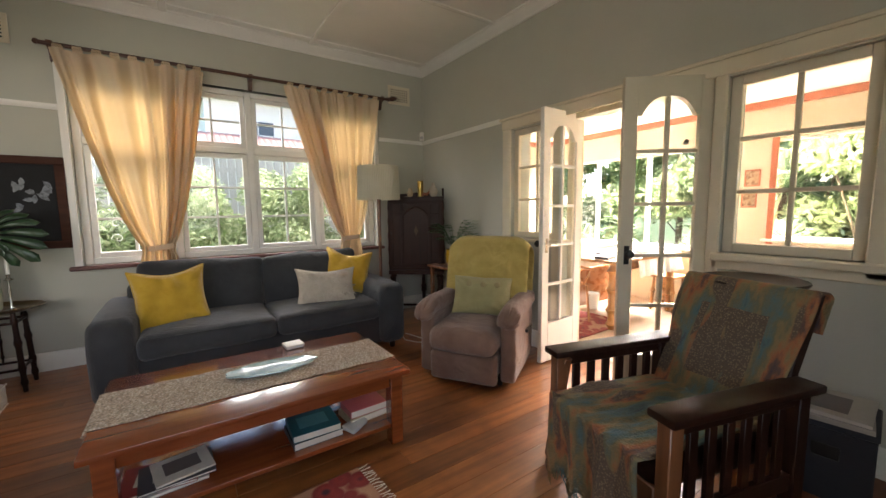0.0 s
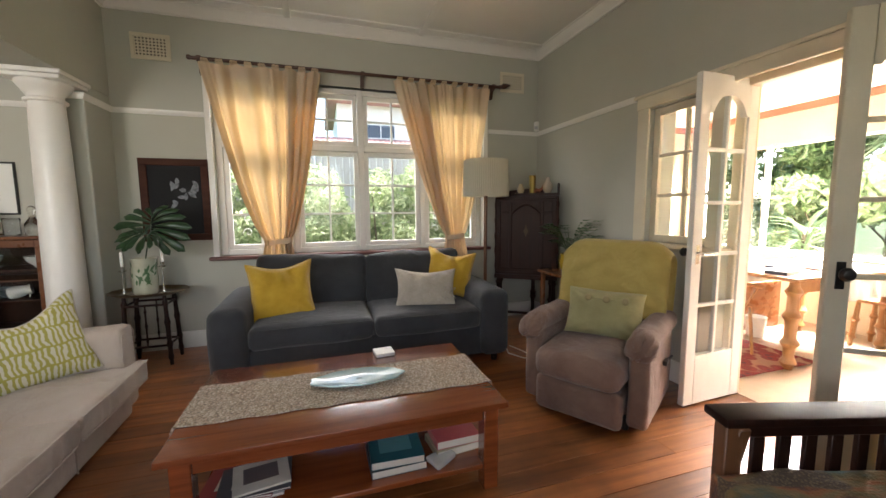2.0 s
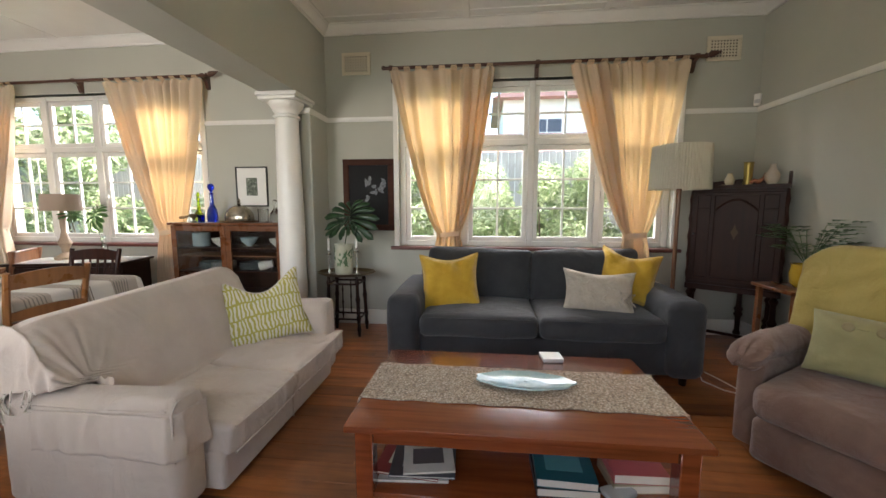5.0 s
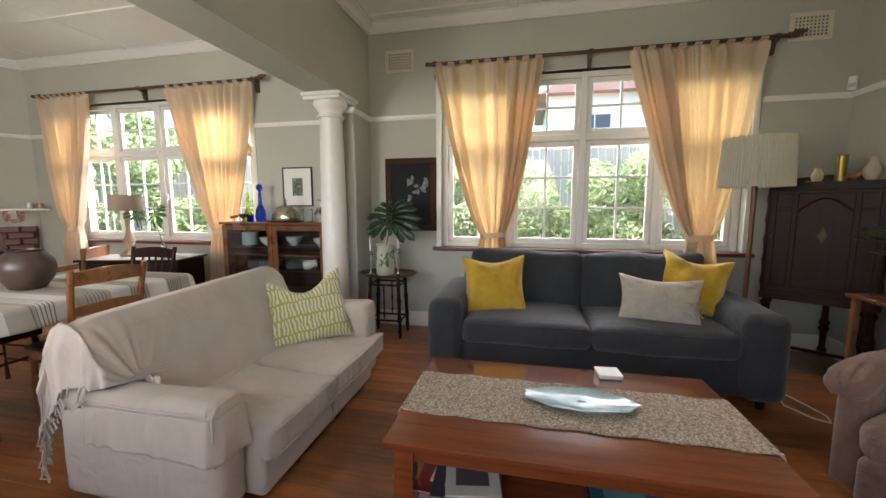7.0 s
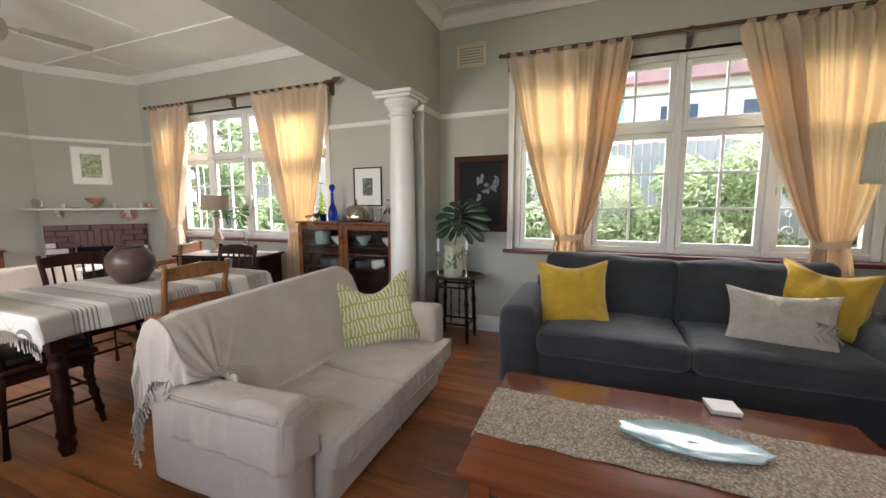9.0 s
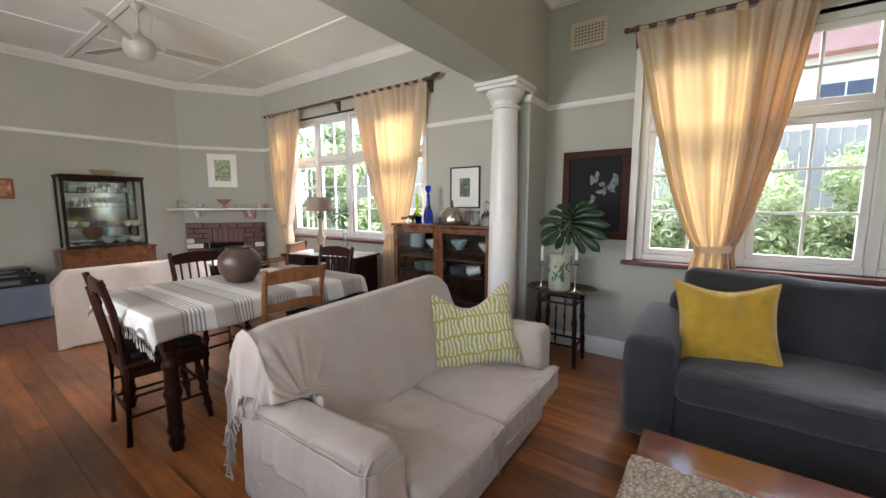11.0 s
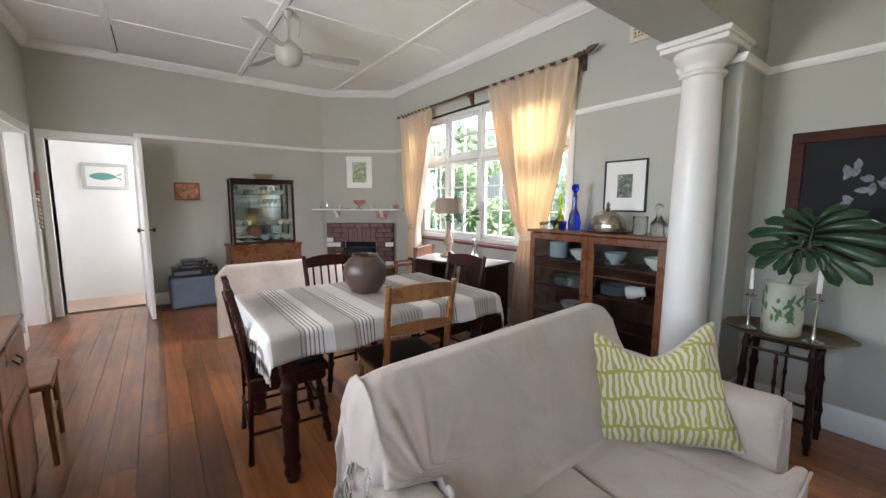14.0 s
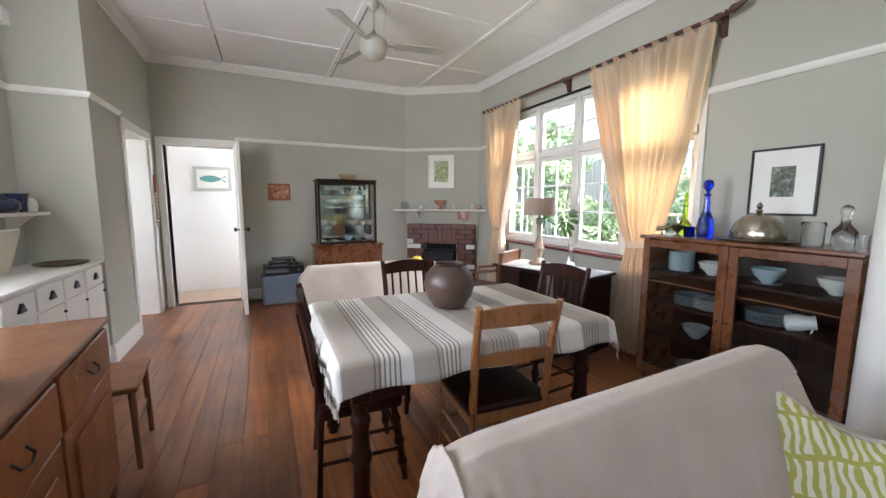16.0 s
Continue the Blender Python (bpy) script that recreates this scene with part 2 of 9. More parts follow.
def turned(bm, p, q, r, beads=(0.15, 0.5, 0.85), seg=10, swell=1.5):
    """A turned leg or spindle from p to q with beads along it."""
    L = (Vector(q) - Vector(p)).length
    prof = []
    for k in range(41):
        u = k / 40
        s = 0.8 + sum((swell - 0.8) * math.exp(-((u - b) / 0.035) ** 2) for b in beads) + 0.25 * math.sin(math.pi * u)
        prof.append((r * s, u * L))
    return lathe(bm, prof, seg, frame_to(p, q))


def tube(bm, pts, r, seg=6):
    """A round tube through points."""
    pts = [Vector(p) for p in pts]
    rings = []
    for k, p in enumerate(pts):
        d = (pts[min(k + 1, len(pts) - 1)] - pts[max(k - 1, 0)]).normalized()
        q = d.to_track_quat("Z", "Y").to_matrix()
        rr = r[k] if isinstance(r, (list, tuple)) else r
        rings.append([bm.verts.new(p + q @ Vector((rr * math.cos(2 * math.pi * j / seg), rr * math.sin(2 * math.pi * j / seg), 0))) for j in range(seg)])
    for a, b in zip(rings, rings[1:]):
        for j in range(seg):
            bm.faces.new((a[j], a[(j + 1) % seg], b[(j + 1) % seg], b[j]))
    bm.faces.new(rings[0][::-1])
    bm.faces.new(rings[-1])
    return bm


def prism(bm, outline, z0, z1, m=I4):
    """An outline in x, y drawn up from z0 to z1."""
    lo = [bm.verts.new(m @ Vector((x, y, z0))) for x, y in outline]
    hi = [bm.verts.new(m @ Vector((x, y, z1))) for x, y in outline]
    n = len(outline)
    bm.faces.new(lo[::-1])
    bm.faces.new(hi)
    for k in range(n):
        bm.faces.new((lo[k], lo[(k + 1) % n], hi[(k + 1) % n], hi[k]))
    return bm


def rbox(bm, size, r, m=I4, puff=(0, 0, 0), n=6, wob=0.0, shape=None):
    """An upholstered box about its centre: rounded by r, swollen by puff, uneven by wob; shape: a function of the point."""
    axes = []
    for s in size:
        h = s / 2
        rr = min(r, h * 0.98)
        mid = np.linspace(-h + rr, h - rr, n + 1)
        axes.append(np.concatenate([[-h, -h + 0.35 * rr, -h + 0.7 * rr], mid, [h - 0.7 * rr, h - 0.35 * rr, h]]))
    N = [len(a) for a in axes]
    H = [s / 2 for s in size]
    made = {}

    def vert(i, j, k):
        if (i, j, k) not in made:
            p = Vector((axes[0][i], axes[1][j], axes[2][k]))
            q = Vector([max(-h + min(r, h * 0.98), min(h - min(r, h * 0.98), c)) for c, h in zip(p, H)])
            d = p - q
            if d.length > 1e-9:
                p = q + d.normalized() * min(r, max(abs(d.x), abs(d.y), abs(d.z)))
            u = [c / h for c, h in zip(p, H)]
            bulge = [puff[a] * (1 - u[(a + 1) % 3] ** 2) * (1 - u[(a + 2) % 3] ** 2) * u[a] for a in range(3)]
            p = p + Vector(bulge)
            if wob:
                w = noise.noise_vector((m @ p) * 4.0) * wob + noise.noise_vector((m @ p) * 13.0) * wob * 0.35
                p = p + w
            if shape:
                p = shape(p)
            made[i, j, k] = bm.verts.new(m @ p)
        return made[i, j, k]

    for ax in range(3):
        b, c = (ax + 1) % 3, (ax + 2) % 3
        for end in (0, N[ax] - 1):
            for j in range(N[b] - 1):
                for k in range(N[c] - 1):
                    f = []
                    for dj, dk in ((0, 0), (1, 0), (1, 1), (0, 1)):
                        ix = [0, 0, 0]
                        ix[ax], ix[b], ix[c] = end, j + dj, k + dk
                        f.append(vert(*ix))
                    bm.faces.new(f)
    return bm


def pillow(bm, w, h, t, m=I4, n=26, pinch=0.10, sag=0.0, seed=0.0):
    """A scatter cushion in its x-z plane: swollen in the middle, with pointed corners. sag: a dent in its top edge."""
    made = {}
    for side in (-1, 1):
        for i in range(n + 1):
            for j in range(n + 1):
                u, v = math.sin((i / n - 0.5) * math.pi), math.sin((j / n - 0.5) * math.pi)
                edge = i in (0, n) or j in (0, n)
                x = u * w / 2 * (1 - pinch * (1 - v * v))
                z = v * h / 2 * (1 - pinch * (1 - u * u)) - sag * max(0, v) * (1 - u * u) ** 2
                y = side * t / 2 * max(0.0, (1 - u**4) * (1 - v**4)) ** 0.55
                w3 = noise.noise_vector(Vector((x * 7, z * 7, side + seed * 9.1)))
                rays = 0.0
                for cu in (-1, 1):
                    for cv in (-1, 1):
                        dd = math.hypot(u - cu, v - cv)
                        rays += math.exp(-((dd - 0.45) / 0.35) ** 2) * math.sin(math.atan2(abs(v - cv), abs(u - cu)) * 11 + seed * 3 + cu + 2 * cv)
                if sag:
                    dd = math.hypot(u, v - 0.9)
                    rays += 2.2 * math.exp(-((dd - 0.4) / 0.4) ** 2) * math.sin(math.atan2(u, 1.2 - v) * 7 + seed)
                y += 0.0 if edge else w3.y * 0.16 * t + side * rays * 0.045 * t * min(1.0, 3 * (1 - u * u)) * min(1.0, 3 * (1 - v * v))
                key = (i, j) if edge else (i, j, side)
                if key not in made:
                    made[key] = bm.verts.new(m @ Vector((x, y, z + h / 2)))
        for i in range(n):
            for j in range(n):
                f = [made.get((a, b), made.get((a, b, side))) for a, b in ((i, j), (i + 1, j), (i + 1, j + 1), (i, j + 1))]
                bm.faces.new(f if side > 0 else f[::-1])
    return bm


def sheet(bm, f, nu, nv, thick=0.0, m=I4):
    """A surface f(u, v) over nu by nv steps, with a thickness along its normal."""
    P = [[Vector(f(i / nu, j / nv)) for j in range(nv + 1)] for i in range(nu + 1)]
    top = [[bm.verts.new(m @ p) for p in row] for row in P]
    for i in range(nu):
        for j in range(nv):
            bm.faces.new((top[i][j], top[i + 1][j], top[i + 1][j + 1], top[i][j + 1]))
    if thick:
        low = []
        for i in range(nu + 1):
            row = []
            for j in range(nv + 1):
                du = P[min(i + 1, nu)][j] - P[max(i - 1, 0)][j]
                dv = P[i][min(j + 1, nv)] - P[i][max(j - 1, 0)]
                nrm = du.cross(dv)
                nrm = nrm.normalized() if nrm.length > 1e-12 else Vector((0, 0, 1))
                row.append(bm.verts.new(m @ (P[i][j] - nrm * thick)))
            low.append(row)
        for i in range(nu):
            for j in range(nv):
                bm.faces.new((low[i][j], low[i][j + 1], low[i + 1][j + 1], low[i + 1][j]))
        rim = [(i, 0) for i in range(nu)] + [(nu, j) for j in range(nv)] + [(i, nv) for i in range(nu, 0, -1)] + [(0, j) for j in range(nv, 0, -1)]
        for (a, b), (c, d) in zip(rim, rim[1:] + rim[:1]):
            bm.faces.new((top[a][b], low[a][b], low[c][d], top[c][d]))
    return bm


def holed_wall(bm, m, x0, x1, z0, z1, thick, holes=()):
    """A wall in the local x-z plane from y = 0 to y = thick, with real openings (x0, x1, z0, z1)."""
    xs = sorted({x0, x1, *[c for h in holes for c in h[:2] if x0 < c < x1]})
    zs = sorted({z0, z1, *[c for h in holes for c in h[2:] if z0 < c < z1]})
    solid = lambda i, k: 0 <= i < len(xs) - 1 and 0 <= k < len(zs) - 1 and not any(
        h[0] - 1e-6 <= xs[i] and xs[i + 1] <= h[1] + 1e-6 and h[2] - 1e-6 <= zs[k] and zs[k + 1] <= h[3] + 1e-6 for h in holes)
    V = {}

    def v(i, y, k):
        if (i, y, k) not in V:
            V[i, y, k] = bm.verts.new(m @ Vector((xs[i], y, zs[k])))
        return V[i, y, k]

    for i in range(len(xs) - 1):
        for k in range(len(zs) - 1):
            if not solid(i, k):
                continue
            bm.faces.new((v(i, 0, k), v(i + 1, 0, k), v(i + 1, 0, k + 1), v(i, 0, k + 1)))
            bm.faces.new((v(i, thick, k), v(i, thick, k + 1), v(i + 1, thick, k + 1), v(i + 1, thick, k)))
            if not solid(i - 1, k):
                bm.faces.new((v(i, 0, k), v(i, 0, k + 1), v(i, thick, k + 1), v(i, thick, k)))
            if not solid(i + 1, k):
                bm.faces.new((v(i + 1, 0, k), v(i + 1, thick, k), v(i + 1, thick, k + 1), v(i + 1, 0, k + 1)))
            if not solid(i, k - 1):
                bm.faces.new((v(i, 0, k), v(i, thick, k), v(i + 1, thick, k), v(i + 1, 0, k)))
            if not solid(i, k + 1):
                bm.faces.new((v(i, 0, k + 1), v(i + 1, 0, k + 1), v(i + 1, thick, k + 1), v(i, thick, k + 1)))
    return bm


# ---- the rooms ----
YN, XE, XW, YS, YD = 4.42, 2.69, -6.87, -0.9, 0.20   # north, east, west, south faces; south face by the hall doors
ZC, ZR = 3.09, 2.18                                  # ceiling, picture rail
WIN1, WIN2 = (-0.74, 1.99, 0.86, 2.53), (-5.62, -2.92, 0.86, 2.53)
TH = 0.26

struct("wall_north", holed_wall(bmesh.new(), pose(0, YN, 0), XW - TH, XE + TH, -0.1, ZC + 0.1, TH, [WIN1, WIN2]), M_WALL, "sage green plastered wall with two wide window openings")
# east wall: french doors, sidelight and fixed window; local x runs along -y
EAST = pose(XE, 0, 0, 0, 0, -90)
struct("wall_east", holed_wall(bmesh.new(), EAST, -YN, 0.9, -0.1, ZC + 0.1, TH,
       [(-2.17, -1.04, -0.1, 2.12), (-2.76, -2.17, 1.03, 2.06), (-0.97, -0.35, 1.03, 2.06)]), M_WALL, "sage green plastered wall around the french doors")
struct("wall_west", holed_wall(bmesh.new(), pose(XW, 0, 0, 0, 0, 90), YD - 0.3, YN, -0.1, ZC + 0.1, 0.2, [(0.30, 1.06, -0.1, 2.06)]), M_WALL, "sage green wall with an open doorway to a white passage")
struct("wall_south_passage", holed_wall(bmesh.new(), pose(0, YD, 0, 0, 0, 180), 5.0, -XW, -0.1, ZC + 0.1, 0.50, [(5.76, 6.62, -0.1, 2.06)]), M_WALL, "sage green wall beside the dresser with a second doorway")
_bm = bmesh.new()
# both south window openings are unseen and added to let fill light in
holed_wall(_bm, pose(0, -0.26, 0, 0, 0, 180), 1.8, 5.0, -0.1, ZC + 0.1, 0.14, [(2.1, 3.5, 1.05, 2.35)])
holed_wall(_bm, pose(0, YS, 0, 0, 0, 180), -XE - TH, 2.0, -0.1, ZC + 0.1, 0.2, [(-0.7, 1.5, 0.9, 2.4)])
holed_wall(_bm, pose(-2.0, 0, 0, 0, 0, 90), YS - 0.2, -0.4, -0.1, ZC + 0.1, 0.2)
struct("wall_south", _bm, M_WALL, "plain sage green wall behind the dresser")
_dl = math.hypot(0.66, 0.96)
_da = math.degrees(math.atan2(0.96, 0.66))
struct("wall_corner_chimney", holed_wall(bmesh.new(), pose(-6.87, 3.46, 0, 0, 0, _da), -0.02, _dl + 0.02, -0.1, ZC + 0.05, 0.3), M_WALL, "sage green chimney breast across the corner")
_bm = box(bmesh.new(), (-1.82, YS, 2.28), (-1.50, YN - 0.002, ZC + 0.05))
struct("beam", _bm, M_BEAM, "plastered beam between the living and dining rooms")
struct("pilaster", box(bmesh.new(), (-1.82, 4.03, 0), (-1.502, YN - 0.002, 2.278), 0.008), M_BEAM, "plastered pilaster against the wall")

# ceiling with its battens
_bm = box(bmesh.new(), (XW - TH, YS - 0.2, ZC), (XE + TH, YN + TH, ZC + 0.12))
for _y in (-0.33, 0.98, 2.29, 3.60):
    box(_bm, (XW, _y - 0.03, ZC - 0.014), (-1.82, _y + 0.03, ZC + 0.01), 0.004)
for _x in (-5.72, -4.45, -3.17):
    box(_bm, (_x - 0.015, YS, ZC - 0.01), (_x + 0.015, YN, ZC + 0.01), 0.003)
for _x in (-0.03, 1.25):
    box(_bm, (_x - 0.03, YS, ZC - 0.014), (_x + 0.03, YN, ZC + 0.01), 0.004)
for _y in (-0.9 + 1.3, 1.65, 2.93, 4.21):
    box(_bm, (-1.5, _y - 0.02, ZC - 0.010), (XE, _y + 0.02, ZC + 0.01), 0.003)
struct("ceiling", _bm, M_CEIL, "white board ceiling with thin battens")
_bm = bmesh.new()
for _y, _xa, _xb in ((0.98, -6.7, -5.9), (2.29, -6.8, -1.95), (3.60, -6.7, -1.95)):
    box(_bm, (_xa, _y + 0.031, ZC - 0.0035), (_xb, _y + 0.043, ZC + 0.01))
for _y, _xa, _xb in ((2.93, 0.2, 2.55), (1.65, -1.3, 1.0)):
    box(_bm, (_xa, _y + 0.021, ZC - 0.0035), (_xb, _y + 0.030, ZC + 0.01))
struct("ceiling_joint", _bm, plain("dusty_gap", (0.16, 0.12, 0.09), 0.9), "dark open joints beside the battens")


def moulding(bm, path, profile, closed=False):
    """Sweeps a (out, z) profile along a plan path; out is to the left of the way."""
    pts = [Vector(p) for p in path]
    n = len(pts)
    rings = []
    for k, p in enumerate(pts):
        d0 = (pts[k] - pts[k - 1]).normalized() if (k > 0 or closed) else None
        d1 = (pts[(k + 1) % n] - pts[k]).normalized() if (k < n - 1 or closed) else None
        d0, d1 = d0 or d1, d1 or d0
        nrm = Vector((-d0.y - d1.y, d0.x + d1.x)).normalized()
        s = 1 / max(0.4, nrm.dot(Vector((-d1.y, d1.x))))
        rings.append([bm.verts.new((p.x + nrm.x * s * o, p.y + nrm.y * s * o, z)) for o, z in profile])
    pairs = list(zip(rings, rings[1:])) + ([(rings[-1], rings[0])] if closed else [])
    m = len(profile)
    for a, b in pairs:
        for j in range(m):
            bm.faces.new((a[j], a[(j + 1) % m], b[(j + 1) % m], b[j]))
    if not closed:
        bm.faces.new(rings[0][::-1])
        bm.faces.new(rings[-1])
    return bm


CORNICE = [(-0.01, ZC - 0.085), (0.02, ZC - 0.085), (0.025, ZC - 0.07), (0.05, ZC - 0.05), (0.075, ZC - 0.03), (0.085, ZC - 0.012), (0.10, ZC - 0.01), (0.10, ZC + 0.01), (-0.01, ZC + 0.01)]
RAIL = [(-0.01, ZR - 0.03), (0.012, ZR - 0.03), (0.02, ZR - 0.015), (0.028, ZR), (0.028, ZR + 0.012), (-0.01, ZR + 0.012)]
BASE = [(-0.01, 0.0), (0.02, 0.0), (0.02, 0.14), (0.012, 0.155), (-0.01, 0.155)]
_bm = bmesh.new()
moulding(_bm, [(-1.5, YS), (XE, YS), (XE, YN), (-1.5, YN)], CORNICE, True)
moulding(_bm, [(-1.82, -0.26), (-1.82, YN), (-6.21, YN), (XW, 3.46), (XW, YD), (-5.0, YD), (-5.0, -0.26)], CORNICE, True)
struct("cornice", _bm, M_CEIL, "white coved plaster cornice")
_bm = bmesh.new()
moulding(_bm, [(XE, 2.90), (XE, YN), (2.05, YN)], RAIL)
moulding(_bm, [(-0.79, YN), (-1.5, YN), (-1.5, 4.0), (-1.82, 4.0), (-1.82, YN), (-2.87, YN)], RAIL)
moulding(_bm, [(-5.67, YN), (-6.21, YN), (XW, 3.46), (XW, 1.09)], RAIL)
moulding(_bm, [(-5.68, YD), (-5.0, YD), (-5.0, -0.26), (-1.82, -0.26)], RAIL)
moulding(_bm, [(2.05, YN), (-0.79, YN)], [(-0.01, 2.54), (0.0, 2.54), (0.0, 2.541), (-0.01, 2.541)])
struct("picture_rail", _bm, M_WHITE, "white painted picture rail")
_bm = bmesh.new()
moulding(_bm, [(XE, 2.17), (XE, YN), (-1.5, YN), (-1.5, 4.03), (-1.82, 4.03), (-1.82, YN), (-6.21, YN)], BASE)
moulding(_bm, [(XE, YS), (XE, 0.97)], BASE)
moulding(_bm, [(XW, 3.46), (XW, 1.15)], BASE)
moulding(_bm, [(-5.68, YD), (-5.0, YD), (-5.0, -0.26), (-1.82, -0.26)], BASE)
struct("baseboard", _bm, M_WHITE, "white painted skirting board")


# ---- windows ----
def sash(parent, name, x0, x1, z0, z1, cols, rows, y=0.0, stile=0.045, bar=0.02, depth=0.04, label=""):
    """A glazed sash in the local x-z plane: a frame with glazing bars, and a pane in each light."""
    bm = bmesh.new()
    h = depth / 2
    for a, b in (((x0, z0), (x0 + stile, z1)), ((x1 - stile, z0), (x1, z1)), ((x0 + stile, z0), (x1 - stile, z0 + stile)), ((x0 + stile, z1 - stile), (x1 - stile, z1))):
        box(bm, (a[0], y - h, a[1]), (b[0], y + h, b[1]), 0.004)
    gx0, gx1, gz0, gz1 = x0 + stile, x1 - stile, z0 + stile, z1 - stile
    for k in range(1, cols):
        c = gx0 + (gx1 - gx0) * k / cols
        box(bm, (c - bar / 2, y - h * 0.7, gz0), (c + bar / 2, y + h * 0.7, gz1), 0.003)
    for k in range(1, rows):
        c = gz0 + (gz1 - gz0) * k / rows
        box(bm, (gx0, y - h * 0.62, c - bar / 2), (gx1, y + h * 0.62, c + bar / 2), 0.003)
    fr = part(name, bm, M_WHITE, parent, label)
    for i in range(cols):
        for k in range(rows):
            w, t = (gx1 - gx0) / cols, (gz1 - gz0) / rows
            p = part("pane", box(bmesh.new(), (gx0 + i * w + 0.004, y - 0.002, gz0 + k * t + 0.004), (gx0 + (i + 1) * w - 0.004, y + 0.002, gz0 + (k + 1) * t - 0.004)), M_GLASS, fr, smooth=0)
            p.visible_shadow = False
    return fr


def big_window(name, opening):
    x0, x1, z0, z1 = opening
    w = thing(name, pose(x0, YN + 0.12, z0), "white timber casement window with four lights under small fanlights", "window")
    w["kind"] = "structure"
    W, Hh = x1 - x0, z1 - z0
    step = (W - 0.06 * 5) / 4
    bm = bmesh.new()
    posts = [k * (step + 0.06) for k in range(5)]
    for p in posts:
        box(bm, (p, -0.045, 0.0), (p + 0.06, 0.045, Hh), 0.006)
    for p in posts[:-1]:
        box(bm, (p + 0.06, -0.043, 0), (p + 0.06 + step, 0.043, 0.05), 0.004)
        box(bm, (p + 0.06, -0.043, Hh - 0.05), (p + 0.06 + step, 0.043, Hh), 0.004)
        box(bm, (p + 0.06, -0.055, 1.04), (p + 0.06 + step, 0.043, 1.10), 0.006)
    part("window_frame", bm, M_WHITE, w, "white painted timber frame")
    for p in posts[:-1]:
        sash(w, "casement", p + 0.063, p + 0.057 + step, 0.053, 1.037, 2, 3, -0.005)
        sash(w, "fanlight", p + 0.063, p + 0.057 + step, 1.103, Hh - 0.053, 2, 2, -0.005)
    bm = bmesh.new()
    for p in posts[:-1]:
        c = p + 0.06 + step * 0.5
        rod(bm, (c, -0.03, 0.09), (c + 0.10, -0.045, 0.10), 0.006)
        box(bm, (p + 0.066, -0.05, 0.5), (p + 0.09, -0.03, 0.56), 0.002)
    part("stay", bm, M_WHITE, w)
    sl = part("window_sill", box(bmesh.new(), (-0.08, -0.19, -0.035), (W + 0.08, -0.045, 0.0), 0.008), M_SILL, w, "dark red painted sill board")
    bm = bmesh.new()  # lining of the opening
    box(bm, (-0.0, -0.122, Hh), (W, -0.045, Hh + 0.003))
    box(bm, (-0.05, -0.135, -0.0), (0.0, -0.121, Hh + 0.05), 0.003)
    box(bm, (W, -0.135, -0.0), (W + 0.05, -0.121, Hh + 0.05), 0.003)
    part("architrave", bm, M_WHITE, w)
    return w


big_window("window_1", WIN1)
big_window("window_2", WIN2)


def burglar_bar(bm, x0, x1, z0, z1, y):
    """Slim scrolled iron bars outside the lower lights."""
    n = max(2, int((x1 - x0) / 0.22))
    for k in range(n + 1):
        x = x0 + (x1 - x0) * k / n
        rod(bm, (x, y, z0), (x, y, z1), 0.005, seg=6)
    for z in (z0 + 0.03, z1 - 0.03):
        rod(bm, (x0, y, z), (x1, y, z), 0.005, seg=6)
    for k in range(n):
        c = x0 + (x1 - x0) * (k + 0.5) / n
        for s in (-1, 1):
            tube(bm, [(c + s * 0.05 * (1 - a / 14) * math.cos(a * 0.55), y, z0 + 0.22 + s * 0.07 + 0.05 * (1 - a / 14) * math.sin(a * 0.55)) for a in range(13)], 0.004, 5)


for _n, _w in (("window_1", WIN1), ("window_2", WIN2)):
    _bm = bmesh.new()
    for _a, _b in ((_w[0] + 0.08, _w[0] + 0.66), (_w[1] - 0.66, _w[1] - 0.08)):
        burglar_bar(_bm, _a, _b, _w[2] + 0.06, _w[2] + 1.02, YN + 0.2)
    part("burglar_bars", _bm, M_WHITE, bpy.data.objects[_n], "white scrolled iron bars").matrix_parent_inverse = bpy.data.objects[_n].matrix_world.inverted()


